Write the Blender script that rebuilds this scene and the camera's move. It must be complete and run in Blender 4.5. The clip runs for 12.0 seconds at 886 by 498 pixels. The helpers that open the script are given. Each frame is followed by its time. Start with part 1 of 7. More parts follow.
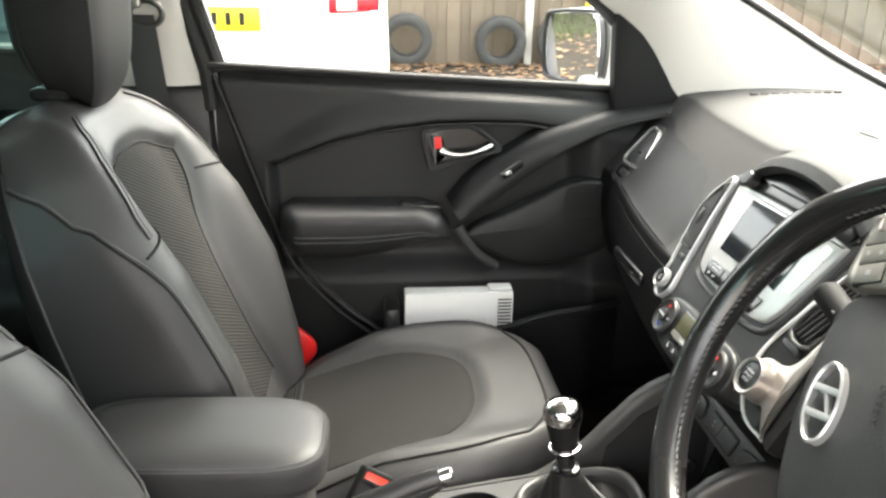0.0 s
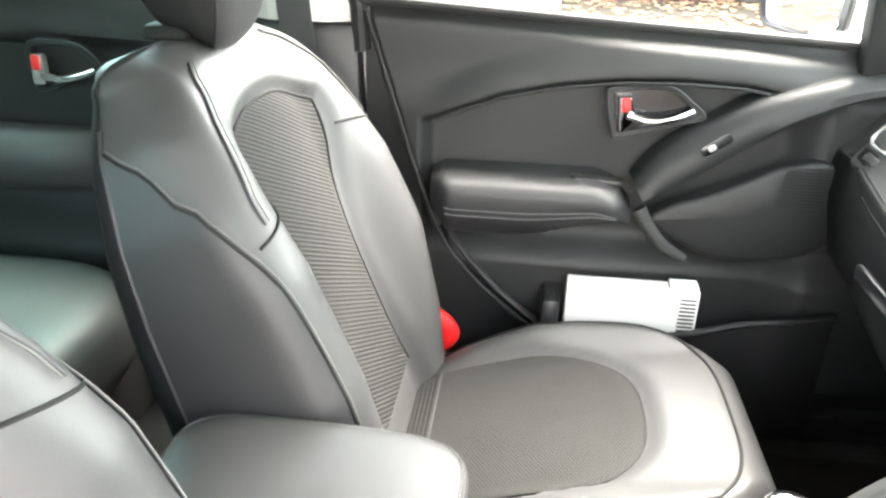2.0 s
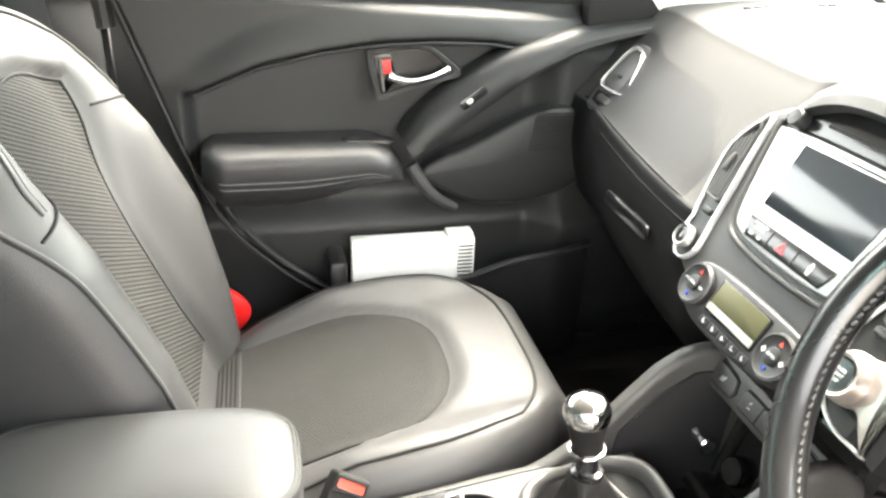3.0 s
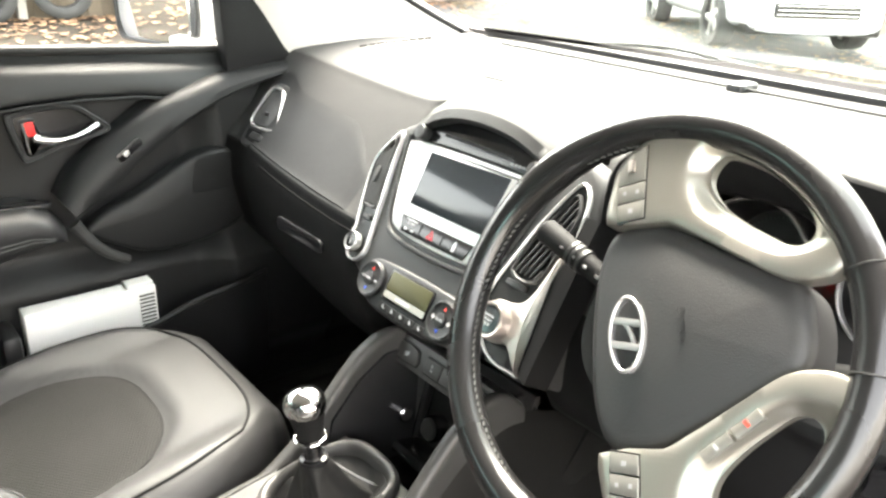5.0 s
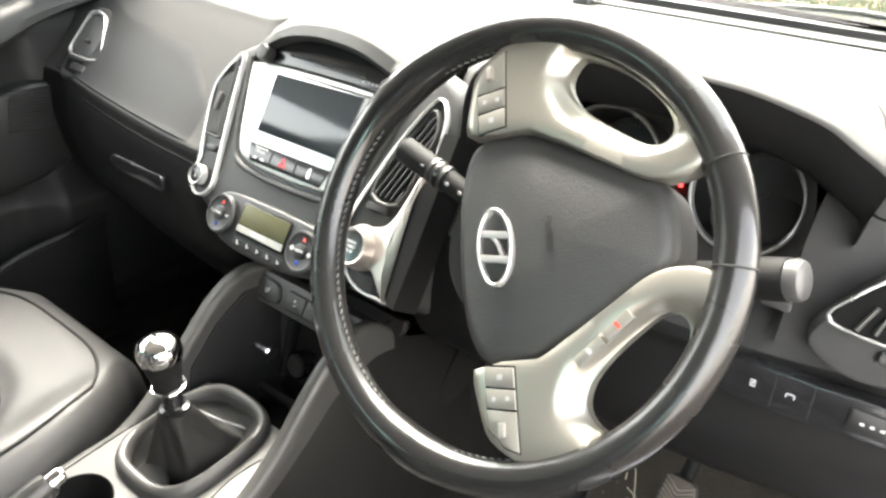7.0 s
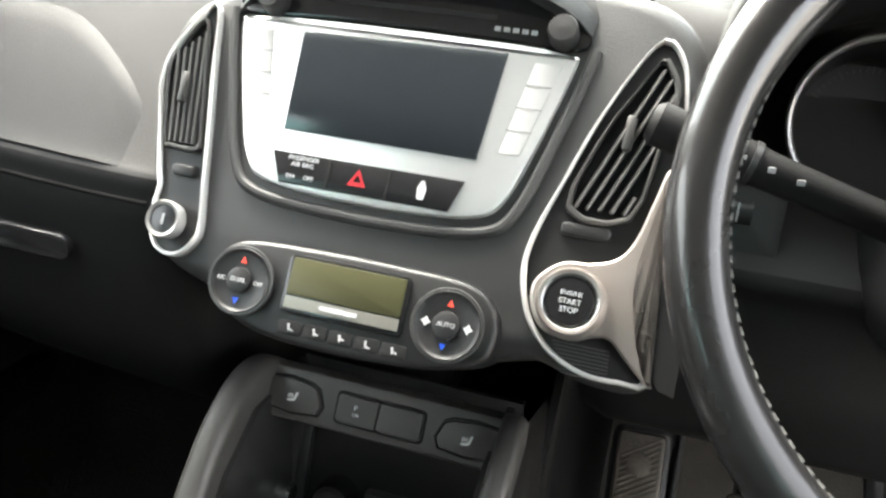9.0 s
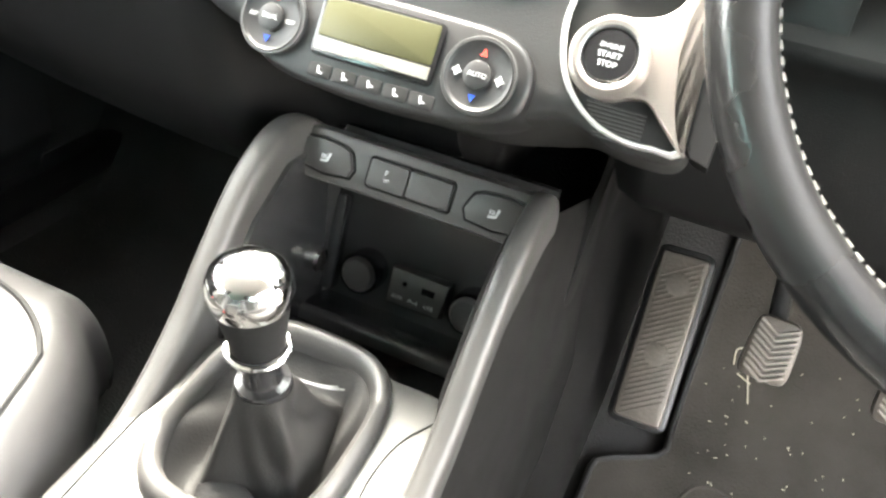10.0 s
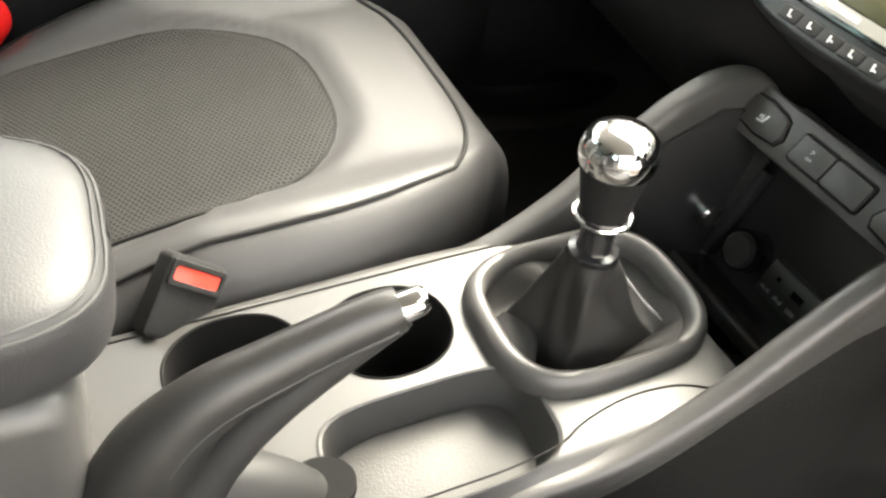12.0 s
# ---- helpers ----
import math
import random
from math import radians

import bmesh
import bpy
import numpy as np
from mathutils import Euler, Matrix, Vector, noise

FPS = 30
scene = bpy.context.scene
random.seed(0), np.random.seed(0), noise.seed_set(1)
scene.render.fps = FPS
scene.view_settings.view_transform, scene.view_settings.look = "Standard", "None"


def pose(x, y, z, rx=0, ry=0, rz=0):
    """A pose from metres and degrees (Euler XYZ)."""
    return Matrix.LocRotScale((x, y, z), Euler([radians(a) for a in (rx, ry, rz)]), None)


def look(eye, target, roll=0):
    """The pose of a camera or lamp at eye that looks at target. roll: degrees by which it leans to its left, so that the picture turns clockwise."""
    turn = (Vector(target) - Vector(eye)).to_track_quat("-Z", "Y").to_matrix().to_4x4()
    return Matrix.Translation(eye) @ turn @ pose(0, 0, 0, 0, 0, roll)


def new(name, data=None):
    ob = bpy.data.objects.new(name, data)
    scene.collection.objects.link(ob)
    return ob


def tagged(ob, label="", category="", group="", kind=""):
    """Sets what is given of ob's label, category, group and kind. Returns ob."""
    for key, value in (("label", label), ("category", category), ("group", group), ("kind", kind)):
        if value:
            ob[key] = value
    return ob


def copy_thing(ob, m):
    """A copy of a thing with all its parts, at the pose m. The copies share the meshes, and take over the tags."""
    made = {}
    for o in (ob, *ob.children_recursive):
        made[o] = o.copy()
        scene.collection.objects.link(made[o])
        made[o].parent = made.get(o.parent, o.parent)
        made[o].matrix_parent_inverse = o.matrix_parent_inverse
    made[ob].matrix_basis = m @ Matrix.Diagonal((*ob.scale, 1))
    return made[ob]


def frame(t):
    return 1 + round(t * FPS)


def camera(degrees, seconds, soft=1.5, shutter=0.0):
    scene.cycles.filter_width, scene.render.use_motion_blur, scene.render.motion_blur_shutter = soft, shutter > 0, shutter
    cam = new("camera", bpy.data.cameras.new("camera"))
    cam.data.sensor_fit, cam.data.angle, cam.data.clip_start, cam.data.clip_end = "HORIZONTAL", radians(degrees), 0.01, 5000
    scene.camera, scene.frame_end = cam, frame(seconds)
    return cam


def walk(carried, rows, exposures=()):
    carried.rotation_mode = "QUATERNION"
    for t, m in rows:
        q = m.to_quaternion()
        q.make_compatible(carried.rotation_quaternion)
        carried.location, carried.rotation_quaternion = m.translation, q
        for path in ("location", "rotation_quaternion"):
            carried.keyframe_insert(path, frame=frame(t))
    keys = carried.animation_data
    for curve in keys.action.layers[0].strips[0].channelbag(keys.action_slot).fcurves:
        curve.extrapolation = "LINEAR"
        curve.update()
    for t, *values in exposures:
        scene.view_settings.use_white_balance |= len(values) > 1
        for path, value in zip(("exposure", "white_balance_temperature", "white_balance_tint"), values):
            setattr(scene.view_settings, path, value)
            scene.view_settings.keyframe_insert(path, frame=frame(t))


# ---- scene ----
cam = camera(58.5, 12.0, soft=2.6)
PATH = [
    (0, (0.04, -0.786, 1.381), (0.22, 1.091, 0.715), 1.0),
    (0.5, (0.009, -0.64, 1.399), (0.004, 1.275, 0.823), 1.8),
    (1, (-0.008, -0.569, 1.403), (-0.115, 1.357, 0.874), 2.0),
    (1.5, (0.011, -0.543, 1.385), (-0.199, 1.339, 0.74), 1.9),
    (2, (0.017, -0.541, 1.369), (-0.168, 1.269, 0.538), 1.7),
    (2.5, (-0.002, -0.542, 1.36), (0.098, 1.245, 0.467), 2.0),
    (3, (-0.025, -0.569, 1.363), (0.392, 1.183, 0.493), 2.3),
    (3.2, (-0.047, -0.576, 1.374), (0.496, 1.147, 0.517), 2.5),
    (4.8, (-0.091, -0.659, 1.389), (1.006, 0.833, 0.636), 2.2),
    (5, (-0.101, -0.66, 1.389), (1.083, 0.762, 0.632), 2.1),
    (5.5, (-0.121, -0.677, 1.387), (1.227, 0.587, 0.622), 2.5),
    (6, (-0.127, -0.686, 1.382), (1.27, 0.498, 0.578), 3.2),
    (6.3, (-0.128, -0.684, 1.377), (1.271, 0.47, 0.533), 4.5),
    (6.5, (-0.123, -0.683, 1.379), (1.263, 0.46, 0.499), 4.5),
    (7, (-0.085, -0.64, 1.366), (1.311, 0.479, 0.471), 3.0),
    (7.2, (-0.065, -0.611, 1.359), (1.352, 0.503, 0.492), 2.6),
    (8.8, (0.0, -0.172, 1.231), (1.809, 0.359, 0.565), 3.5),
    (9, (-0.003, -0.169, 1.215), (1.761, 0.332, 0.416), 4.5),
    (9.5, (-0.008, -0.184, 1.179), (1.618, 0.342, 0.139), 6.3),
    (10, (-0.004, -0.204, 1.16), (1.533, 0.369, 0.015), 7.7),
    (10.5, (-0.003, -0.221, 1.153), (1.456, 0.41, -0.06), 9.5),
    (11, (-0.005, -0.243, 1.136), (1.327, 0.535, -0.136), 12.4),
    (11.5, (-0.011, -0.264, 1.127), (1.069, 0.79, -0.186), 14.4),
    (12, (-0.02, -0.298, 1.124), (0.786, 1.027, -0.14), 13.4),
]
EXPOSURE = [
    (0, 3.87, 7050, 10), (0.5, 4.04, 6800, 10), (1, 4.47, 6500, 10), (1.5, 4.67, 6500, 10), (2, 5.32, 6850, 10), (2.5, 5.37, 7250, 10),
    (3.2, 5.02, 7150, 10), (5, 4.52, 7150, 10), (6, 4.37, 7250, 10), (7, 4.57, 7050, 10), (8.8, 4.22, 6850, 10), (9, 4.32, 6850, 10), (9.5, 5.67, 7050, 10),
    (10, 5.82, 7050, 10), (10.5, 5.82, 7150, 10), (11, 5.52, 7150, 10), (11.5, 5.07, 7250, 10), (12, 4.64, 7350, 10),
]
walk(cam, [(t, look(eye, target, roll)) for t, eye, target, roll in PATH], EXPOSURE)

# ---- light ----
world = bpy.data.worlds.new("overcast_sky")
scene.world = world
world.use_nodes = True
wn, wl = world.node_tree.nodes, world.node_tree.links
sky = wn.new("ShaderNodeTexSky")
sky.sky_type, sky.sun_disc = "NISHITA", False
sky.sun_elevation, sky.sun_rotation, sky.dust_density = radians(54), radians(47), 3.0
hsv = wn.new("ShaderNodeHueSaturation")
hsv.inputs["Saturation"].default_value = 0.25
wl.new(sky.outputs[0], hsv.inputs["Color"])
wl.new(hsv.outputs[0], wn["Background"].inputs["Color"])
wn["Background"].inputs["Strength"].default_value = 0.15
sun = new("sun", bpy.data.lights.new("sun", "SUN"))
sun.data.energy, sun.data.angle, sun.data.color = 1.5, radians(40), (1.0, 0.96, 0.9)
sun.matrix_basis = look((3.2, 3.0, 6.1), (0, 0, 0))


# ---- materials ----
def material(name, colour, rough=0.5, metal=0.0, grain=0.0, grain_size=900.0, vary=0.15, vary_size=6.0, spec=0.5, rough_vary=0.0, coat=0.0):
    """Principled surface with fine relief (grain) and a slow change of tone and gloss."""
    m = bpy.data.materials.new(name)
    m.use_nodes = True
    n, l = m.node_tree.nodes, m.node_tree.links
    b = n["Principled BSDF"]
    b.inputs["Roughness"].default_value = rough
    b.inputs["Metallic"].default_value = metal
    b.inputs["Specular IOR Level"].default_value = spec
    b.inputs["Coat Weight"].default_value = coat
    co = n.new("ShaderNodeTexCoord")
    if vary > 0:
        tex = n.new("ShaderNodeTexNoise")
        tex.inputs["Scale"].default_value, tex.inputs["Detail"].default_value = vary_size, 6
        l.new(co.outputs["Object"], tex.inputs["Vector"])
        mix = n.new("ShaderNodeMix")
        mix.data_type = "RGBA"
        mix.inputs["A"].default_value = (*[c * (1 - vary) for c in colour], 1)
        mix.inputs["B"].default_value = (*[min(1, c * (1 + vary)) for c in colour], 1)
        l.new(tex.outputs[0], mix.inputs["Factor"])
        l.new(mix.outputs["Result"], b.inputs["Base Color"])
        if rough_vary:
            mr = n.new("ShaderNodeMapRange")
            mr.inputs["From Min"].default_value, mr.inputs["From Max"].default_value = 0.3, 0.7
            mr.inputs["To Min"].default_value, mr.inputs["To Max"].default_value = rough - rough_vary, rough + rough_vary
            l.new(tex.outputs[0], mr.inputs["Value"])
            l.new(mr.outputs[0], b.inputs["Roughness"])
    else:
        b.inputs["Base Color"].default_value = (*colour, 1)
    if grain:
        g = n.new("ShaderNodeTexVoronoi")
        g.inputs["Scale"].default_value = grain_size
        l.new(co.outputs["Object"], g.inputs["Vector"])
        bump = n.new("ShaderNodeBump")
        bump.inputs["Strength"].default_value, bump.inputs["Distance"].default_value = grain, 0.0006
        l.new(g.outputs["Distance"], bump.inputs["Height"])
        l.new(bump.outputs[0], b.inputs["Normal"])
    return m


def mesh_fabric(name, colour, u, v, pitch):
    """Honeycomb knit: dark cells in a paler net, laid along the directions u and v."""
    m = material(name, [1.3 * c for c in colour], 0.8, vary=0.2, vary_size=9, spec=0.08)
    n, l = m.node_tree.nodes, m.node_tree.links
    b = n["Principled BSDF"]
    co = n.new("ShaderNodeTexCoord")
    u, v = Vector(u), Vector(v)
    total = None
    for a in (0, 60, 120):
        d = (u * math.cos(radians(a)) + v * math.sin(radians(a))) * (2 * math.pi / (0.866 * pitch))
        dot, cs = n.new("ShaderNodeVectorMath"), n.new("ShaderNodeMath")
        dot.operation, cs.operation = "DOT_PRODUCT", "COSINE"
        dot.inputs[1].default_value = d
        l.new(co.outputs["Object"], dot.inputs[0])
        l.new(dot.outputs["Value"], cs.inputs[0])
        if total is None:
            total = cs.outputs[0]
        else:
            add = n.new("ShaderNodeMath")
            l.new(total, add.inputs[0])
            l.new(cs.outputs[0], add.inputs[1])
            total = add.outputs[0]
    cell = n.new("ShaderNodeMapRange")
    cell.inputs["From Min"].default_value, cell.inputs["From Max"].default_value = -0.3, 1.3
    cell.inputs["To Min"].default_value, cell.inputs["To Max"].default_value = 1.3, 0.45
    l.new(total, cell.inputs["Value"])
    bump = n.new("ShaderNodeBump")
    bump.inputs["Strength"].default_value, bump.inputs["Distance"].default_value = 0.8, 0.001
    l.new(cell.outputs[0], bump.inputs["Height"])
    l.new(bump.outputs[0], b.inputs["Normal"])
    hs = n.new("ShaderNodeHueSaturation")
    l.new(b.inputs["Base Color"].links[0].from_socket, hs.inputs["Color"])
    l.new(cell.outputs[0], hs.inputs["Value"])
    l.new(hs.outputs[0], b.inputs["Base Color"])
    return m


def ribbed_fabric(name, colour, v, pitch):
    """Corded knit: rounded ribs across the direction v, each broken up by fine stitches."""
    m = material(name, [1.35 * c for c in colour], 0.8, vary=0.14, vary_size=9, spec=0.1)
    n, l = m.node_tree.nodes, m.node_tree.links
    b = n["Principled BSDF"]
    co = n.new("ShaderNodeTexCoord")
    waves = []
    for d, p in ((Vector(v), pitch), (Vector((0, 1, 0)), 0.5 * pitch)):
        dot, cs = n.new("ShaderNodeVectorMath"), n.new("ShaderNodeMath")
        dot.operation, cs.operation = "DOT_PRODUCT", "COSINE"
        dot.inputs[1].default_value = d * (2 * math.pi / p)
        l.new(co.outputs["Object"], dot.inputs[0])
        l.new(dot.outputs["Value"], cs.inputs[0])
        waves.append(cs.outputs[0])
    add = n.new("ShaderNodeMath")
    add.operation, add.inputs[1].default_value = "MULTIPLY_ADD", 0.1
    l.new(waves[1], add.inputs[0])
    l.new(waves[0], add.inputs[2])
    rib = n.new("ShaderNodeMapRange")
    rib.inputs["From Min"].default_value, rib.inputs["From Max"].default_value = -0.9, 0.6
    rib.inputs["To Min"].default_value, rib.inputs["To Max"].default_value = 0.58, 1.18
    l.new(add.outputs[0], rib.inputs["Value"])
    bump = n.new("ShaderNodeBump")
    bump.inputs["Strength"].default_value, bump.inputs["Distance"].default_value = 0.9, 0.0016
    l.new(rib.outputs[0], bump.inputs["Height"])
    l.new(bump.outputs[0], b.inputs["Normal"])
    hs = n.new("ShaderNodeHueSaturation")
    l.new(b.inputs["Base Color"].links[0].from_socket, hs.inputs["Color"])
    l.new(rib.outputs[0], hs.inputs["Value"])
    l.new(hs.outputs[0], b.inputs["Base Color"])
    return m


def glass(name, tint=(0.9, 0.95, 0.93), rough=0.0):
    """A thin pane: clear, with Fresnel gloss."""
    m = bpy.data.materials.new(name)
    m.use_nodes = True
    n, l = m.node_tree.nodes, m.node_tree.links
    n.remove(n["Principled BSDF"])
    t, g, mix = n.new("ShaderNodeBsdfTransparent"), n.new("ShaderNodeBsdfGlossy"), n.new("ShaderNodeMixShader")
    t.inputs[0].default_value = (*tint, 1)
    g.inputs["Roughness"].default_value = rough
    lw, pw, ad = n.new("ShaderNodeLayerWeight"), n.new("ShaderNodeMath"), n.new("ShaderNodeMath")
    lw.inputs["Blend"].default_value = 0.5
    pw.operation, pw.inputs[1].default_value = "POWER", 5.0
    ad.operation, ad.inputs[1].default_value, ad.inputs[2].default_value = "MULTIPLY_ADD", 0.28, 0.014
    l.new(lw.outputs["Facing"], pw.inputs[0])
    l.new(pw.outputs[0], ad.inputs[0])
    l.new(ad.outputs[0], mix.inputs[0])
    l.new(t.outputs[0], mix.inputs[1])
    l.new(g.outputs[0], mix.inputs[2])
    l.new(mix.outputs[0], n["Material Output"].inputs[0])
    return m


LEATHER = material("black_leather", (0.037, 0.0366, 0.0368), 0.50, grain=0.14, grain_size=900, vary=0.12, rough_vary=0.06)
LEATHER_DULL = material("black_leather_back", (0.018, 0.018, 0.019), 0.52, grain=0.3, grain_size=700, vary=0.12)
CLOTH_BACK = ribbed_fabric("ribbed_back_cloth", (0.021, 0.0208, 0.0202), (-0.322, 0.46, 0.828), 0.0057)
CLOTH_RIB = ribbed_fabric("ribbed_seat_cloth", (0.017, 0.0168, 0.0164), (1, 0, 0), 0.0064)
# seams and piping: the shadow of their creases is put into the colour
SEAM = material("seam_crease_shade", (0.015, 0.015, 0.015), 0.75, spec=0.15, vary=0.0)
HAZARD = material("dull_red_print", (0.36, 0.012, 0.02), 0.4, vary=0.0)
CLOTH_DARK = material("matt_black_leather", (0.010, 0.010, 0.0104), 0.7, spec=0.2, grain=0.3, grain_size=700, vary=0.15)
CLOTH_SEAT = mesh_fabric("honeycomb_seat_cloth", (0.019, 0.0188, 0.0182), (0, 1, 0), (1, 0, 0), 0.0046)
SOFT = material("soft_touch_plastic", (0.014, 0.0145, 0.015), 0.45, spec=0.3, grain=0.3, grain_size=1100, vary=0.1, rough_vary=0.05)
HARD = material("hard_black_plastic", (0.014, 0.014, 0.0145), 0.4, grain=0.2, grain_size=1300, vary=0.12, rough_vary=0.06)
GREY = material("console_grey_plastic", (0.050, 0.0493, 0.0480), 0.42, metal=0.2, grain=0.12, grain_size=1400, vary=0.08, rough_vary=0.05)
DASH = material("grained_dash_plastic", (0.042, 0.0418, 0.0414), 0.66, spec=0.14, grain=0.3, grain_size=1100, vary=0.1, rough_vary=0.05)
GREY_DARK = material("dark_grey_plastic", (0.024, 0.024, 0.0245), 0.42, spec=0.35, vary=0.05)
BEZEL = material("dark_grey_satin", (0.05, 0.05, 0.05), 0.32, vary=0.05)
GLOSS = material("gloss_black_plastic", (0.012, 0.012, 0.013), 0.18, vary=0.0)
SAIL = material("matt_black_plastic", (0.008, 0.008, 0.0082), 0.7, spec=0.15, grain=0.2, grain_size=1200, vary=0.1)
RUBBER = material("black_rubber", (0.018, 0.018, 0.018), 0.6, vary=0.2, spec=0.25)
TRIM = material("pale_grey_trim", (0.5, 0.48, 0.45), 0.65, grain=0.2, grain_size=1000, vary=0.05)
CLOTH_ROOF = material("pale_roof_lining", (0.55, 0.53, 0.5), 0.95, grain=0.5, grain_size=600, vary=0.05)
SILVER = material("silver_paint", (0.4, 0.4, 0.395), 0.26, metal=0.6, vary=0.04)
BEZEL_SILVER = material("bright_silver_paint", (0.68, 0.68, 0.67), 0.36, metal=0.55, vary=0.03)
TITAN = material("warm_titanium_paint", (0.31, 0.295, 0.262), 0.32, metal=0.7, vary=0.05)
ROSE = material("satin_bronze_silver", (0.44, 0.40, 0.368), 0.3, metal=0.8, vary=0.04)
CHROME = material("chrome", (0.8, 0.8, 0.8), 0.08, metal=1.0, vary=0.0)
STEEL = material("worn_steel", (0.22, 0.2, 0.18), 0.45, metal=0.6, vary=0.2, vary_size=60)
RED = material("red_plastic", (0.7, 0.012, 0.012), 0.45, vary=0.1)
RED_BRIGHT = material("red_release_button", (0.75, 0.06, 0.04), 0.35, vary=0.0)
BLUE = material("blue_print", (0.02, 0.1, 0.7), 0.4, vary=0.0)
WHITE_PRINT = material("white_print", (0.5, 0.51, 0.52), 0.5, vary=0.0)
GREY_PRINT = material("grey_print", (0.3, 0.3, 0.3), 0.5, vary=0.0)
STITCH = material("grey_stitching", (0.09, 0.09, 0.087), 0.7, vary=0.0)
PAPER = material("white_paper", (0.82, 0.81, 0.79), 0.7, vary=0.03)
CARPET = material("black_carpet", (0.030, 0.0295, 0.029), 0.95, spec=0.2, grain=1.0, grain_size=350, vary=0.3, vary_size=14)
MATM = material("worn_floor_mat", (0.036, 0.0325, 0.028), 0.95, spec=0.2, grain=1.0, grain_size=300, vary=0.65, vary_size=14)
TREAD = material("worn_tread_plate", (0.085, 0.075, 0.064), 0.5, metal=0.35, grain=0.4, grain_size=260, vary=0.45, vary_size=30)
LINT = material("straw_lint", (0.45, 0.4, 0.32), 0.9, vary=0.1)
WEB = material("seat_belt_webbing", (0.03, 0.03, 0.032), 0.7, grain=0.5, grain_size=500, vary=0.1)
LCD = material("olive_lcd", (0.05, 0.05, 0.023), 0.4, vary=0.04, spec=0.25)
SCREEN = material("dark_display_glass", (0.02, 0.024, 0.028), 0.12, vary=0.0)
PANE = glass("car_glass", (0.82, 0.86, 0.84))
MIRROR = material("mirror_glass", (0.85, 0.87, 0.87), 0.02, metal=1.0, vary=0.0)
PAINT = material("white_car_paint", (0.8, 0.8, 0.8), 0.25, vary=0.0, coat=0.5)
PAINT_OWN = material("silver_car_paint", (0.6, 0.6, 0.61), 0.25, metal=0.6, vary=0.0, coat=0.5)
PLATE = material("yellow_plate", (0.8, 0.6, 0.03), 0.4, vary=0.0)
LAMP_RED = material("red_lamp_lens", (0.5, 0.02, 0.03), 0.12, vary=0.0)
LAMP_CLEAR = material("clear_lamp_lens", (0.75, 0.7, 0.7), 0.12, vary=0.0)
TINT = material("dark_tinted_glass", (0.03, 0.035, 0.04), 0.06, vary=0.0)
TYRE = material("weathered_tyre", (0.05, 0.05, 0.048), 0.85, grain=0.6, grain_size=60, vary=0.35, vary_size=5)
WOOD = material("weathered_fence_wood", (0.17, 0.135, 0.098), 0.85, grain=0.5, grain_size=45, vary=0.35, vary_size=3)
GATE = material("dark_green_gate_paint", (0.02, 0.032, 0.033), 0.6, vary=0.3, vary_size=3)
CONCRETE = material("pale_concrete_post", (0.5, 0.48, 0.43), 0.85, grain=0.5, grain_size=60, vary=0.2)
YELLOW = material("yellow_painted_post", (0.75, 0.55, 0.05), 0.6, vary=0.15)
TARMAC = material("dark_tarmac", (0.020, 0.0235, 0.025), 0.8, spec=0.12, grain=0.8, grain_size=90, vary=0.3, vary_size=2)
ALLOY = material("alloy_wheel_silver", (0.6, 0.6, 0.6), 0.3, metal=0.8, vary=0.0)
LED = bpy.data.materials.new("red_warning_led")
LED.use_nodes = True
LED.node_tree.nodes["Principled BSDF"].inputs["Emission Color"].default_value = (1, 0.02, 0.02, 1)
LED.node_tree.nodes["Principled BSDF"].inputs["Emission Strength"].default_value = 0.35


def ground_material():
    """Damp earth with grit, moss and leaf crumbs."""
    m = material("earth_and_leaves", (0.055, 0.041, 0.029), 0.9, spec=0.1, grain=1.0, grain_size=24, vary=0.5, vary_size=1.4)
    n, l = m.node_tree.nodes, m.node_tree.links
    b = n["Principled BSDF"]
    src = b.inputs["Base Color"].links[0].from_socket
    vor = n.new("ShaderNodeTexVoronoi")
    vor.inputs["Scale"].default_value = 55
    co = n.new("ShaderNodeTexCoord")
    l.new(co.outputs["Object"], vor.inputs["Vector"])
    mix = n.new("ShaderNodeMix")
    mix.data_type, mix.blend_type = "RGBA", "OVERLAY"
    mix.inputs["Factor"].default_value = 0.35
    l.new(src, mix.inputs["A"])
    l.new(vor.outputs["Color"], mix.inputs["B"])
    hs = n.new("ShaderNodeHueSaturation")
    hs.inputs["Saturation"].default_value, hs.inputs["Value"].default_value = 0.7, 0.5
    l.new(mix.outputs["Result"], hs.inputs["Color"])
    l.new(hs.outputs[0], b.inputs["Base Color"])
    return m


def leaf_material():
    m = material("dry_leaf", (0.42, 0.24, 0.1), 0.8, vary=0.0)
    n, l = m.node_tree.nodes, m.node_tree.links
    geo, ramp = n.new("ShaderNodeNewGeometry"), n.new("ShaderNodeValToRGB")
    ramp.color_ramp.elements[0].color = (0.075, 0.036, 0.017, 1)
    ramp.color_ramp.elements[1].color = (0.21, 0.13, 0.07, 1)
    l.new(geo.outputs["Random Per Island"], ramp.inputs[0])
    l.new(ramp.outputs[0], n["Principled BSDF"].inputs["Base Color"])
    return m


EARTH, LEAF = ground_material(), leaf_material()
GRASS = material("grass_blades", (0.085, 0.10, 0.045), 0.8, vary=0.4)


# ---- building helpers ----
def thing(name, label, category, group="", kind="", at=(0, 0, 0)):
    ob = new(name)
    ob.location = at
    ob.empty_display_size = 0.05
    return tagged(ob, label, category, group, kind)


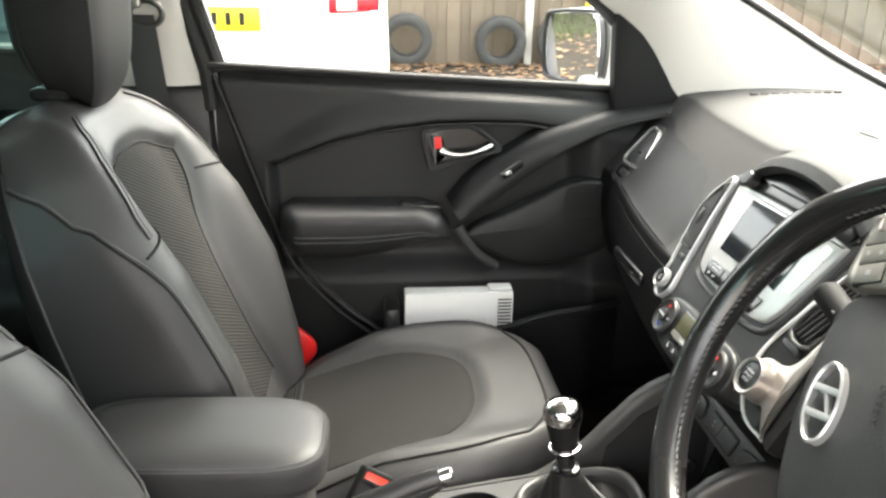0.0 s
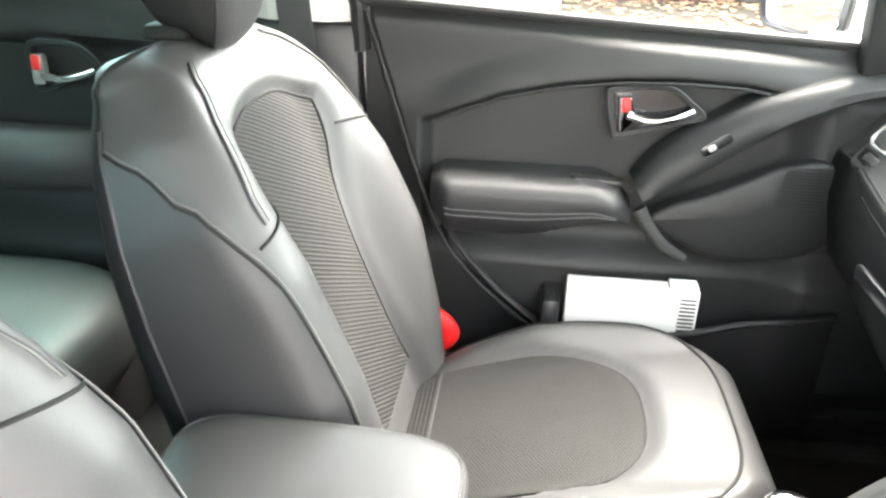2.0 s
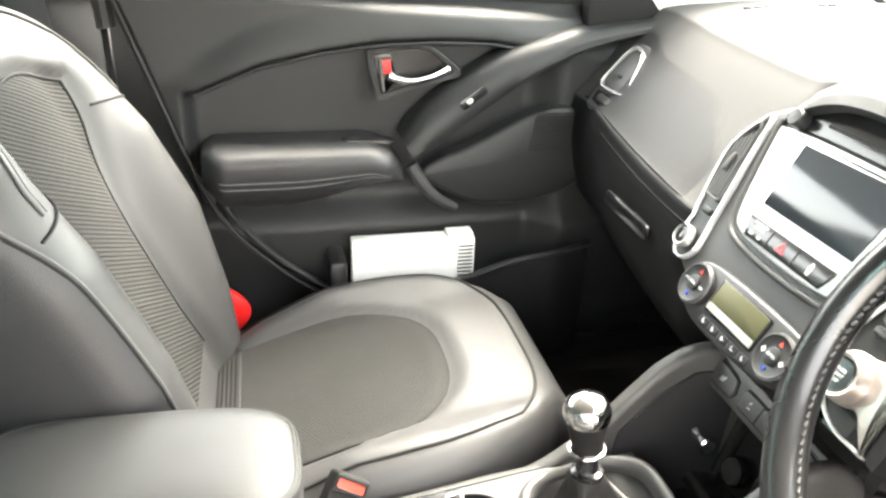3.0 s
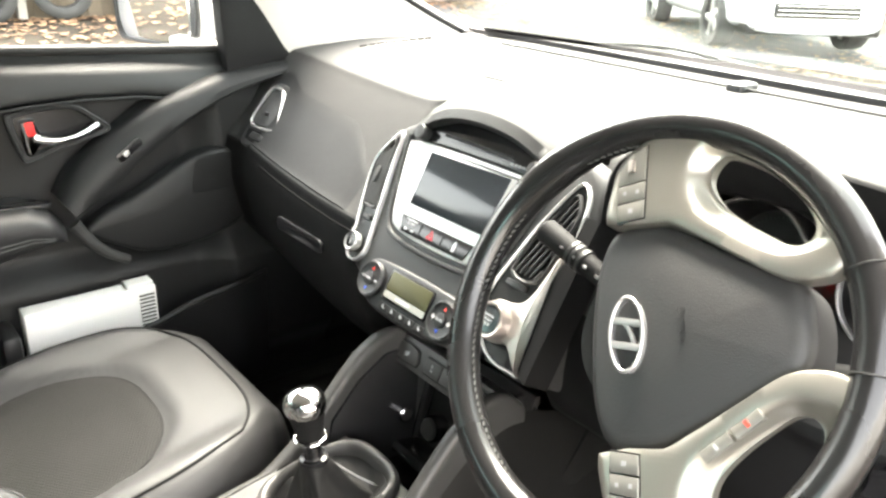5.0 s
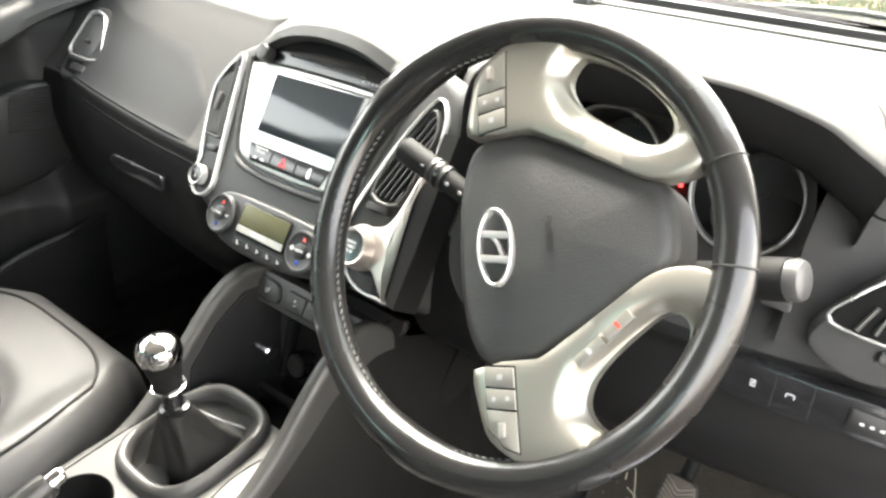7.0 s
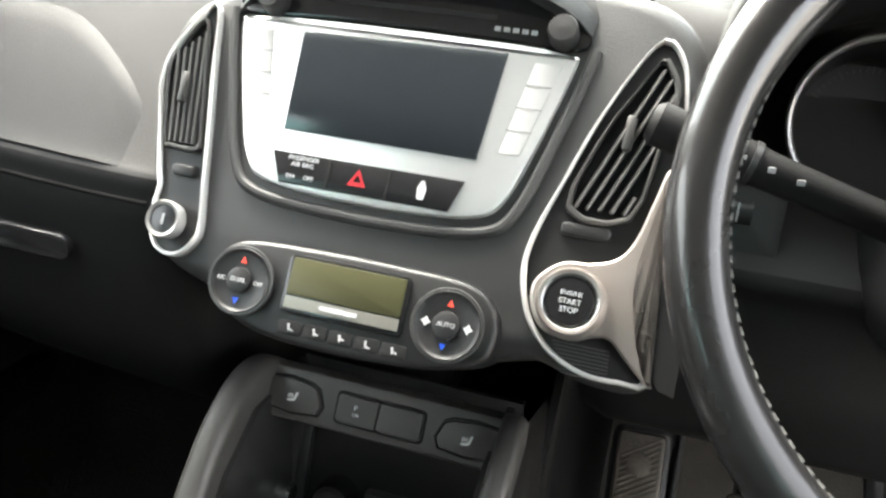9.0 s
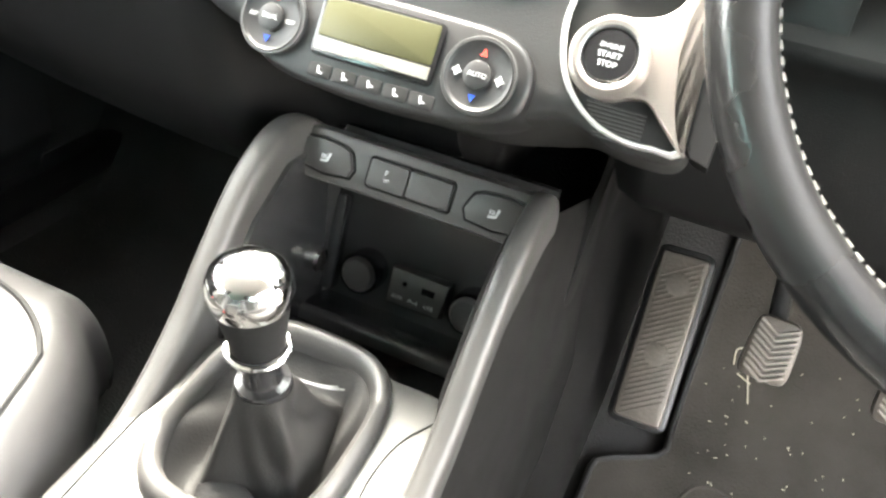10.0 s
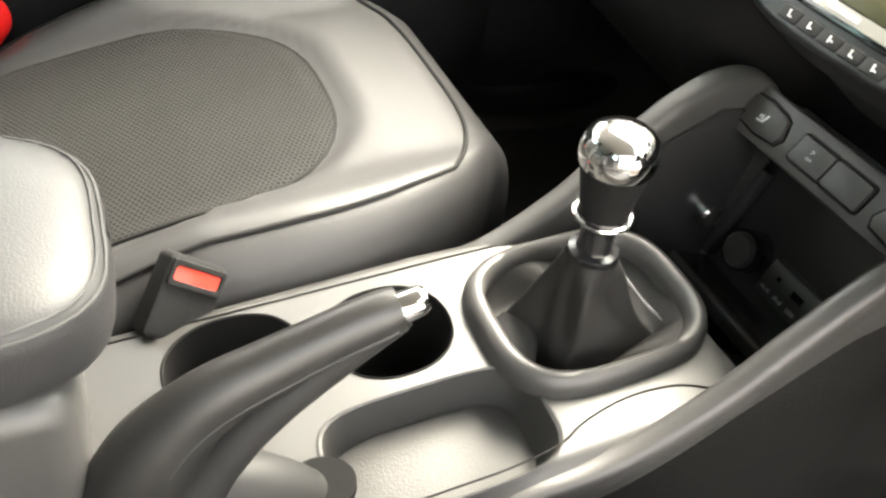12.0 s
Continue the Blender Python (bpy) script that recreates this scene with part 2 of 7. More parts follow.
def part(name, bm, mat, parent=None, label="", m=None, smooth=35):
    """One mesh object out of a bmesh, under a thing or a part, built in world metres."""
    me = bpy.data.meshes.new(name)
    if m is not None:
        bmesh.ops.transform(bm, matrix=m, verts=bm.verts)
    bmesh.ops.recalc_face_normals(bm, faces=bm.faces)
    bm.to_mesh(me)
    bm.free()
    me.materials.append(mat)
    if smooth:
        for p in me.polygons:
            p.use_smooth = True
        me.set_sharp_from_angle(angle=radians(smooth))
    ob = new(name, me)
    if parent is not None:
        ob.parent = parent
        if parent.type == "EMPTY":
            ob.matrix_parent_inverse = Matrix.Translation(parent.location).inverted()
    if label:
        ob["label"] = label
    return ob


def spline(pts, n=8, closed=False):
    """Catmull-Rom through points of any dimension."""
    p = [Vector(q) for q in pts]
    out, k = [], len(p)
    for i in range(k if closed else k - 1):
        a, b, c, d = ((p[(i - 1) % k], p[i], p[(i + 1) % k], p[(i + 2) % k]) if closed
                      else (p[max(i - 1, 0)], p[i], p[i + 1], p[min(i + 2, k - 1)]))
        for j in range(n):
            t = j / n
            out.append(0.5 * ((2 * b) + (c - a) * t + (2 * a - 5 * b + 4 * c - d) * t * t + (3 * b - a - 3 * c + d) * t ** 3))
    if not closed:
        out.append(p[-1])
    return out


def even(pts, n):
    """A closed outline as n points at even steps."""
    p = [Vector(q) for q in pts]
    p.append(p[0])
    d = [0.0]
    for a, b in zip(p, p[1:]):
        d.append(d[-1] + (b - a).length)
    out = []
    j = 0
    for i in range(n):
        s = d[-1] * i / n
        while d[j + 1] < s:
            j += 1
        f = (s - d[j]) / max(1e-9, d[j + 1] - d[j])
        out.append(p[j].lerp(p[j + 1], f))
    return out


def box(size, at=(0, 0, 0), bevel=0.0, segs=2, m=None):
    bm = bmesh.new()
    bmesh.ops.create_cube(bm, size=1, matrix=Matrix.Translation(at) @ Matrix.Diagonal((*size, 1)))
    if bevel:
        bmesh.ops.bevel(bm, geom=bm.edges[:], offset=bevel, segments=segs, profile=0.5, affect="EDGES")
    if m is not None:
        bmesh.ops.transform(bm, matrix=m, verts=bm.verts)
    return bm


def prism(outline, z0, z1, bevel=0.0, segs=2, dome=0.0, m=None):
    """An outline in the local xy plane, with its thickness along z; dome lifts the middle of its face."""
    bm = bmesh.new()
    pts = [Vector((q[0], q[1])) for q in outline]
    area = sum(a.x * b.y - b.x * a.y for a, b in zip(pts, pts[1:] + pts[:1]))
    if area < 0:
        pts.reverse()
    c = sum(pts, Vector((0, 0))) / len(pts)
    rings = [[(p.x, p.y, z0) for p in pts]]
    if bevel:
        for i in range(segs + 1):
            a = math.pi / 2 * i / segs
            off, z = bevel * (1 - math.cos(a)), z1 - bevel + bevel * math.sin(a)
            ring = []
            for j, p in enumerate(pts):
                e = (pts[(j + 1) % len(pts)] - pts[j - 1]).normalized()
                q = p + Vector((-e.y, e.x)) * off
                ring.append((q.x, q.y, z))
            rings.append(ring)
    else:
        rings.append([(p.x, p.y, z1) for p in pts])
    if dome:
        last = [Vector(q) for q in rings[-1]]
        for f in (0.96, 0.9, 0.8, 0.7, 0.6, 0.5, 0.4, 0.3, 0.2, 0.1):
            rings.append([(c.x + (q.x - c.x) * f, c.y + (q.y - c.y) * f, z1 + dome * (1 - f * f)) for q in last])
    loft_into(bm, rings, True, True)
    if m is not None:
        bmesh.ops.transform(bm, matrix=m, verts=bm.verts)
    return bm


def frame_prism(outer, inner, z0, z1, n=64, bevel=0.0015, m=None):
    """A closed band between two outlines."""
    a, b = even(outer, n), even(inner, n)
    def turn(p):
        return sum(x.x * y.y - y.x * x.y for x, y in zip(p, p[1:] + p[:1]))
    if turn(a) < 0:
        a.reverse()
    if turn(b) < 0:
        b.reverse()
    k = min(range(n), key=lambda s: sum((a[i] - b[(i + s) % n]).length for i in range(0, n, 4)))
    b = b[k:] + b[:k]
    bm = bmesh.new()
    rings = []
    for f, z in ((0, z0), (0, z1 - bevel), (bevel, z1), (-bevel, z1), (-1, z1 - bevel), (-1, z0)):
        ring = []
        for p, q in zip(a, b):
            d = q - p
            w = d.length or 1e-6
            v = p + d * (f / w) if f > 0 else (p if f == 0 else (q if f == -1 else q + d * (f / w)))
            ring.append((v.x, v.y, z))
        rings.append(ring)
    rings.append(rings[0])
    loft_into(bm, rings, True, False)
    bmesh.ops.remove_doubles(bm, verts=bm.verts, dist=1e-6)
    if m is not None:
        bmesh.ops.transform(bm, matrix=m, verts=bm.verts)
    return bm


def loft_into(bm, rings, closed=True, cap=True):
    rows = [[bm.verts.new(p) for p in r] for r in rings]
    for a, b in zip(rows, rows[1:]):
        k = len(a)
        for i in range(k if closed else k - 1):
            j = (i + 1) % k
            bm.faces.new((a[i], a[j], b[j], b[i]))
    if cap:
        bm.faces.new(rows[0][::-1])
        bm.faces.new(rows[-1])


def loft(rings, closed=True, cap=True, m=None):
    bm = bmesh.new()
    loft_into(bm, rings, closed, cap)
    if m is not None:
        bmesh.ops.transform(bm, matrix=m, verts=bm.verts)
    return bm


def tube(path, r, closed=False, segs=10, squash=1.0, m=None, cap=True):
    """A round (or flattened) bar along a path; r is one radius or one for each point."""
    p = [Vector(q) for q in path]
    k = len(p)
    rs = r if isinstance(r, (list, tuple)) else [r] * k
    def tangent(i):
        a, b = (p[i - 1], p[(i + 1) % k]) if closed else (p[max(i - 1, 0)], p[min(i + 1, k - 1)])
        return (b - a).normalized()
    t = tangent(0)
    up = Vector((0, 0, 1)) if abs(t.z) < 0.9 else Vector((1, 0, 0))
    side = t.cross(up).normalized()
    rings = []
    for i in range(k):
        t = tangent(i)
        side = (side - t * side.dot(t)).normalized()
        nrm = side.cross(t)
        rings.append([p[i] + (side * math.cos(a) + nrm * math.sin(a) * squash) * rs[i] for a in (2 * math.pi * j / segs for j in range(segs))])
    if closed:
        rings.append(rings[0])
    bm = loft(rings, True, cap and not closed)
    if closed:
        bmesh.ops.remove_doubles(bm, verts=bm.verts, dist=1e-6)
    if m is not None:
        bmesh.ops.transform(bm, matrix=m, verts=bm.verts)
    return bm


def lathe(profile, segs=32, m=None):
    """(radius, height) pairs turned round the local z axis."""
    rings = [[(r * math.cos(a), r * math.sin(a), z) for a in (2 * math.pi * j / segs for j in range(segs))] for r, z in profile]
    return loft(rings, True, True, m)


def sheet(f, nu, nv, thick, m=None):
    """A surface f(u, v) -> point with a thickness vector."""
    bm = bmesh.new()
    t = Vector(thick)
    top = [[bm.verts.new(f(i / nu, j / nv)) for j in range(nv + 1)] for i in range(nu + 1)]
    low = [[bm.verts.new(v.co + t) for v in r] for r in top]
    for i in range(nu):
        for j in range(nv):
            bm.faces.new((top[i][j], top[i + 1][j], top[i + 1][j + 1], top[i][j + 1]))
            bm.faces.new((low[i][j], low[i][j + 1], low[i + 1][j + 1], low[i + 1][j]))
    for i in range(nu):
        bm.faces.new((top[i][0], low[i][0], low[i + 1][0], top[i + 1][0]))
        bm.faces.new((top[i][nv], top[i + 1][nv], low[i + 1][nv], low[i][nv]))
    for j in range(nv):
        bm.faces.new((top[0][j], top[0][j + 1], low[0][j + 1], low[0][j]))
        bm.faces.new((top[nu][j], low[nu][j], low[nu][j + 1], top[nu][j + 1]))
    if m is not None:
        bmesh.ops.transform(bm, matrix=m, verts=bm.verts)
    return bm


def frame_of(origin, x, y):
    """A pose with its local x and y along those directions."""
    x = Vector(x).normalized()
    z = x.cross(Vector(y)).normalized()
    y = z.cross(x)
    return Matrix(((x.x, y.x, z.x, origin[0]), (x.y, y.y, z.y, origin[1]), (x.z, y.z, z.z, origin[2]), (0, 0, 0, 1)))


def lettering(text, size, depth, mat, parent, m, name="lettering", align="CENTER"):
    cu = bpy.data.curves.new(name, "FONT")
    cu.body, cu.size, cu.extrude, cu.align_x, cu.align_y = text, size, depth, align, "CENTER"
    tmp = bpy.data.objects.new(name, cu)
    me = bpy.data.meshes.new_from_object(tmp)
    bpy.data.objects.remove(tmp)
    bm = bmesh.new()
    bm.from_mesh(me)
    bpy.data.meshes.remove(me)
    return part(name, bm, mat, parent, m=m, smooth=0)


def smooth_step(a, b, x):
    t = min(1.0, max(0.0, (x - a) / (b - a)))
    return t * t * (3 - 2 * t)


def interp(x, xs, ys):
    return float(np.interp(x, xs, ys))


def round_rect(w, h, r, n=6):
    out = []
    for cx, cy, a0 in ((w / 2 - r, h / 2 - r, 0), (-w / 2 + r, h / 2 - r, 90), (-w / 2 + r, -h / 2 + r, 180), (w / 2 - r, -h / 2 + r, 270)):
        out += [(cx + r * math.cos(radians(a0 + 90 * i / n)), cy + r * math.sin(radians(a0 + 90 * i / n))) for i in range(n + 1)]
    return out


def disc(r, n=32, cx=0.0, cy=0.0, sy=1.0):
    return [(cx + r * math.cos(2 * math.pi * i / n), cy + sy * r * math.sin(2 * math.pi * i / n)) for i in range(n)]


# ---- car shell ----
shell = thing("car_body", "silver car body shell with pale pillar trims", "car", kind="structure")


def build_shell():
    # floor pan with a raised tunnel, and the slope under the dashboard
    def floor(u, v):
        x, y = -1.6 + 2.75 * u, -0.74 + 1.48 * v
        z = 0.455 + 0.2 * (smooth_step(0.15, 0.09, abs(y)))
        z += 0.42 * smooth_step(0.72, 1.12, x) + 0.05 * smooth_step(0.66, 0.72, abs(y))
        return (x, y, z)
    part("floor", sheet(floor, 70, 60, (0, 0, -0.03)), CARPET, shell, "black carpeted floor with a centre tunnel")
    # bulkhead, sills
    part("bulkhead", box((0.04, 1.5, 0.8), (1.12, 0, 0.78)), HARD, shell)
    for s in (1, -1):
        part("sill", box((2.6, 0.14, 0.14), (-0.45, s * 0.76, 0.44), 0.02), PAINT_OWN, shell)
        part("sill_trim", box((1.5, 0.07, 0.06), (0.1, s * 0.70, 0.515), 0.015), HARD, shell, "black scuff plate")
    # roof and its lining
    def roof(z, w):
        def f(u, v):
            x, y = -1.9 + 2.25 * u, -w + 2 * w * v
            return (x + 0.06 * (1 - (y / w) ** 2) * u, y, z - 0.07 * (y / w) ** 4 - 0.05 * ((x + 0.75) / 1.2) ** 2)
        return f
    part("roof_lining", sheet(roof(1.585, 0.60), 24, 16, (0, 0, 0.012)), CLOTH_ROOF, shell, "pale cloth roof lining")
    part("roof", sheet(roof(1.64, 0.68), 24, 16, (0, 0, 0.006)), PAINT_OWN, shell)
    for s in (1, -1):
        # windscreen pillar trim: a band between the side window and the windscreen
        a = spline([(0.72, 0.672, 1.10), (0.615, 0.672, 1.16), (0.53, 0.675, 1.275), (0.36, 0.665, 1.395), (0.18, 0.64, 1.475), (-0.08, 0.61, 1.535)], 8)
        b = spline([(1.10, 0.70, 1.16), (0.93, 0.685, 1.235), (0.74, 0.655, 1.33), (0.555, 0.615, 1.415), (0.36, 0.57, 1.49), (0.2, 0.54, 1.535)], 8)
        rows = []
        for p, q in zip(a, b):
            mid = (p + q) / 2 + Vector((-0.012, -0.03, 0.012))
            outm = (p + q) / 2 + Vector((0.02, 0.06, 0.03))
            ring = [p, p.lerp(mid, 0.5) + Vector((-0.006, -0.012, 0.004)), mid, mid.lerp(q, 0.5) + Vector((0, -0.01, 0.006)), q, q + Vector((0.02, 0.03, 0.01)), outm, p + Vector((0.0, 0.045, 0))]
            rows.append([(v.x, s * v.y, v.z) for v in ring])
        part("windscreen_pillar", loft(rows), TRIM, shell, "pale grey windscreen pillar trim")
        seal = [(v.x - 0.004, s * (v.y - 0.004), v.z) for v in b]
        part("windscreen_seal", tube(seal, 0.006), RUBBER, shell)
        # door pillar: pale above, black below
        up = [(-0.40, 0.60, 1.53), (-0.37, 0.665, 1.42), (-0.352, 0.70, 1.28), (-0.342, 0.715, 1.175)]
        ring = lambda p, w: [(p[0] - w, s * p[1], p[2]), (p[0] - w * 0.6, s * (p[1] - 0.025), p[2]), (p[0] + w * 0.5, s * (p[1] - 0.025), p[2]), (p[0] + w, s * p[1], p[2]), (p[0] + w, s * (p[1] + 0.06), p[2]), (p[0] - w, s * (p[1] + 0.06), p[2])]
        part("door_pillar_trim", loft([ring(p, 0.062 + 0.024 * i / 24) for i, p in enumerate(spline(up, 8))]), TRIM, shell, "pale grey upper door pillar trim")
        part("door_pillar_base", box((0.22, 0.1, 0.75), (-0.36, s * 0.75, 0.80), 0.02), HARD, shell, "black lower door pillar trim")
        rail = spline([(-0.08, 0.63, 1.53), (-0.4, 0.62, 1.55), (-1.0, 0.61, 1.54), (-1.6, 0.6, 1.48)], 6)
        part("roof_rail", tube([(v.x, s * v.y, v.z) for v in rail], 0.045, squash=0.8), TRIM, shell)
        part("rear_pillar", loft([[(-1.45 + dx - 0.1 * i, s * (0.60 + 0.06 * i / 4 + dy), 1.53 - 0.09 * i) for dx, dy in ((0.1, 0), (-0.1, -0.02), (-0.12, 0.08), (0.08, 0.08))] for i in range(5)]), TRIM, shell)
        part("rear_quarter", box((0.6, 0.12, 0.75), (-1.65, s * 0.75, 0.82), 0.02), HARD, shell)
    for s in (1, -1):
        part("kick_panel", box((0.55, 0.05, 0.75), (0.88, s * 0.725, 0.80), 0.01), CARPET, shell, "black footwell side panel")
        part("wing", box((1.3, 0.1, 0.5), (1.5, s * 0.80, 0.80), 0.03), PAINT_OWN, shell)
    part("tailgate_trim", box((0.08, 1.4, 0.8), (-1.98, 0, 0.85), 0.02), HARD, shell)
    def back_pane(u, v):
        return (-1.98 + 0.28 * v, -0.62 + 1.24 * u, 1.24 + 0.30 * v)
    part("tailgate_pane", sheet(back_pane, 4, 4, (-0.004, 0, 0)), PANE_DARK, shell, "dark tinted tailgate glass")
    for s in (1, -1):
        bm = bmesh.new()
        bm.faces.new([bm.verts.new(p) for p in ((-1.33, s * 0.725, 1.2), (-2.0, s * 0.70, 1.2), (-1.75, s * 0.62, 1.52), (-1.3, s * 0.64, 1.54))])
        part("quarter_pane", bm, PANE_DARK, shell, "dark tinted quarter window")
    # bonnet, wings and scuttle seen past the windscreen foot
    def bonnet(u, v):
        x, y = 1.2 + 0.95 * u, -0.78 + 1.56 * v
        return (x, y, 1.10 - 0.12 * u - 0.10 * u ** 4 - 0.07 * (y / 0.78) ** 4)
    part("bonnet", sheet(bonnet, 16, 20, (0, 0, -0.01)), PAINT_OWN, shell, "silver painted bonnet")
    part("scuttle", box((0.12, 1.4, 0.03), (1.17, 0, 1.095), 0.01), RUBBER, shell)
    part("nose", box((0.2, 1.5, 0.5), (2.15, 0, 0.62), 0.08), PAINT_OWN, shell)
    # windscreen and its black border
    def screen(u, v):
        y = -0.66 + 1.32 * v
        x = 1.12 - 0.78 * u + 0.07 * (1 - (y / 0.66) ** 2)
        return (x, y * (1 - 0.17 * u), 1.175 + 0.36 * u)
    ws = part("windscreen", sheet(screen, 10, 14, (0.003, 0, 0.003)), PANE, shell, "clear windscreen")
    ws.visible_shadow = False
    part("windscreen_border", sheet(lambda u, v: Vector(screen(0.055 * u - 0.01, v)) + Vector((-0.006, 0, -0.004)), 3, 14, (0.002, 0, 0.002)), RUBBER, shell, "black printed border along the windscreen foot")
    for y0, y1 in ((0.55, -0.02), (-0.08, -0.62)):
        pts = spline([(1.215, y0, 1.16), (1.225, (y0 + y1) / 2, 1.185), (1.20, y1, 1.165)], 6)
        part("wiper", tube(pts, 0.009, squash=0.6), RUBBER, shell, "black wiper arm and blade")


PANE_DARK = glass("privacy_glass", (0.25, 0.3, 0.29))
build_shell()


# ---- passenger door ----
def arc_z(x):
    return interp(x, [-0.13, -0.03, 0.065, 0.158, 0.25, 0.34, 0.41, 0.54], [1.035, 1.076, 1.098, 1.110, 1.113, 1.110, 1.098, 1.06])


def build_front_door():
    door = thing("passenger_door", "black passenger door trim with silver handle, window closed", "door", at=(0.15, 0.75, 0.5))
    part("shell", prism([(-0.26, 1.19), (-0.24, 0.95), (-0.22, 0.60), (-0.2, 0.5), (0.72, 0.5), (0.72, 1.10), (0.56, 1.155)], 0.73, 0.86, m=frame_of((0, 0, 0), (1, 0, 0), (0, 0, 1)) @ Matrix.Diagonal((1, 1, -1, 1))), PAINT_OWN, door, "silver painted door skin")
    # trim surface: rolled sill on top, an overhanging brow along the arc, an inset field under it
    def trim(u, v):
        top = lambda x: 1.206 - 0.042 * (x + 0.245) / 0.78
        x = -0.245 + 0.925 * u
        z = top(x) + (0.52 - top(x)) * v
        y = 0.690
        a = arc_z(x)
        inset = smooth_step(a + 0.006, a - 0.010, z) * smooth_step(-0.155, -0.13, x) * smooth_step(0.48, 0.41, x)
        brow = smooth_step(a + 0.07, a + 0.01, z) * smooth_step(-0.24, -0.04, x)
        y += 0.022 * inset - 0.018 * brow * (1 - inset)
        y += 0.02 * smooth_step(top(x) - 0.03, top(x), z)
        # lower field swings in to the pocket
        y -= 0.035 * smooth_step(0.855, 0.79, z) * (1 - smooth_step(0.62, 0.55, z))
        # rear curve of the trim: drops back beyond it
        edge = interp(z, [0.55, 0.661, 0.735, 0.809, 0.896, 1.0, 1.1, 1.2], [0.17, 0.07, -0.025, -0.10, -0.142, -0.177, -0.208, -0.24])
        y += 0.028 * smooth_step(edge + 0.006, edge - 0.006, x)
        return (x, y, z)
    part("trim", sheet(trim, 230, 220, (0, 0.02, 0)), SOFT, door, "black moulded door trim", smooth=70)
    curve = spline([(-0.24, 0.70, 1.195), (-0.177, 0.69, 1.005), (-0.142, 0.688, 0.90), (-0.10, 0.682, 0.815), (-0.025, 0.665, 0.74), (0.07, 0.658, 0.665), (0.15, 0.66, 0.58)], 8)
    part("trim_edge", tube(curve, 0.0045), SOFT, door)
    # lit edge of the trim, painted with a paler plastic
    part("trim_band", tube([(p.x + 0.016, p.y - 0.002, p.z + 0.008) for p in curve[17:]], 0.011, squash=0.45), DASH, door, "edge of the lower trim, made paler to look lit", smooth=60)
    part("ridge", tube(spline([(0.205, 0.655, 0.915), (0.222, 0.650, 0.888), (0.248, 0.650, 0.858), (0.285, 0.656, 0.834)], 6), [0.012 - 0.004 * i / 18 for i in range(19)]), DASH, door, "ridge running down beside the loudspeaker")
    part("arc_bead", tube([(x, 0.674, arc_z(x) - 0.002) for x in (-0.13 + 0.02 * i for i in range(28))], 0.0028), SOFT, door, "thin bead along the inset field")
    part("window_seal", tube([(-0.25, 0.705, 1.211), (0.13, 0.708, 1.191), (0.52, 0.708, 1.172)], 0.008), RUBBER, door)
    # frame of the window
    fr = spline([(-0.232, 0.72, 1.20), (-0.262, 0.712, 1.31), (-0.288, 0.69, 1.42), (-0.30, 0.655, 1.50), (-0.25, 0.645, 1.515), (-0.02, 0.655, 1.50), (0.20, 0.675, 1.46), (0.40, 0.69, 1.375), (0.54, 0.70, 1.255), (0.60, 0.71, 1.16)], 6)
    part("window_frame", tube(fr, 0.016), RUBBER, door, "black rubber window frame")
    # strip of body paint that paints the highlight line beside the frame
    part("frame_highlight", tube([(p.x + 0.016, p.y - 0.006, p.z) for p in fr[1:19]], 0.003), PAINT_OWN, door, "thin silver strip that draws the highlight along the window frame")
    part("frame_seal", tube([(-0.250, 0.712, 1.13), (-0.252, 0.712, 1.17)] + [(p.x - 0.022, p.y - 0.008, p.z) for p in fr[:22]], 0.014), RUBBER, door, "black seal along the door pillar")
    bm = bmesh.new()
    bm.faces.new([bm.verts.new((p.x, p.y + 0.008, p.z)) for p in fr])
    g = part("window_pane", bm, PANE, door, "clear side window")
    g.visible_shadow = False
    part("mirror_sail", prism([(0.495, 1.165), (0.487, 1.315), (0.54, 1.285), (0.63, 1.16), (0.63, 1.12), (0.5, 1.12)], 0, 0.03, 0.006, m=frame_of((0, 0.70, 0), (1, 0, 0), (0, 0, 1))), SAIL, door, "black triangle behind the door mirror")
    # grab strip that runs up to the dashboard, with the window switch
    lower = spline([(0.212, 0.925), (0.252, 0.947), (0.305, 0.990), (0.36, 1.030), (0.42, 1.068), (0.50, 1.104), (0.62, 1.135)], 5)
    upper = spline([(0.188, 0.962), (0.222, 1.008), (0.285, 1.055), (0.35, 1.094), (0.42, 1.118), (0.50, 1.138), (0.62, 1.152)], 5)
    rows = []
    for p, q in zip(lower, upper):
        d = (q - p)
        rows.append([(p.x, 0.70, p.y), (p.x, 0.655, p.y), (p.x + 0.06 * d.x, 0.642, p.y + 0.06 * d.y), (p.x + 0.2 * d.x, 0.637, p.y + 0.2 * d.y), (p.x + 0.5 * d.x, 0.638, p.y + 0.5 * d.y), (p.x + 0.8 * d.x, 0.648, p.y + 0.8 * d.y), (p.x + 0.93 * d.x, 0.660, p.y + 0.93 * d.y), (q.x, 0.680, q.y), (q.x, 0.70, q.y)])
    part("grab_strip", loft(rows), SOFT, door, "black grab strip rising to the dashboard")
    sm = frame_of((0.303, 0.640, 1.030), (0.8, 0, 0.6), (-0.6, 0, 0.8))
    sw = part("window_switch", prism(round_rect(0.05, 0.016, 0.006), 0, 0.003, 0.001, m=sm @ Matrix.Diagonal((1, 1, 1, 1))), GLOSS, door, "window switch in a silver surround")
    part("rocker", prism(round_rect(0.012, 0.009, 0.003), 0, 0.006, 0.002, m=sm @ pose(-0.008, 0, 0.001)), SILVER, sw, "silver rocker")
    # armrest pad
    rows = []
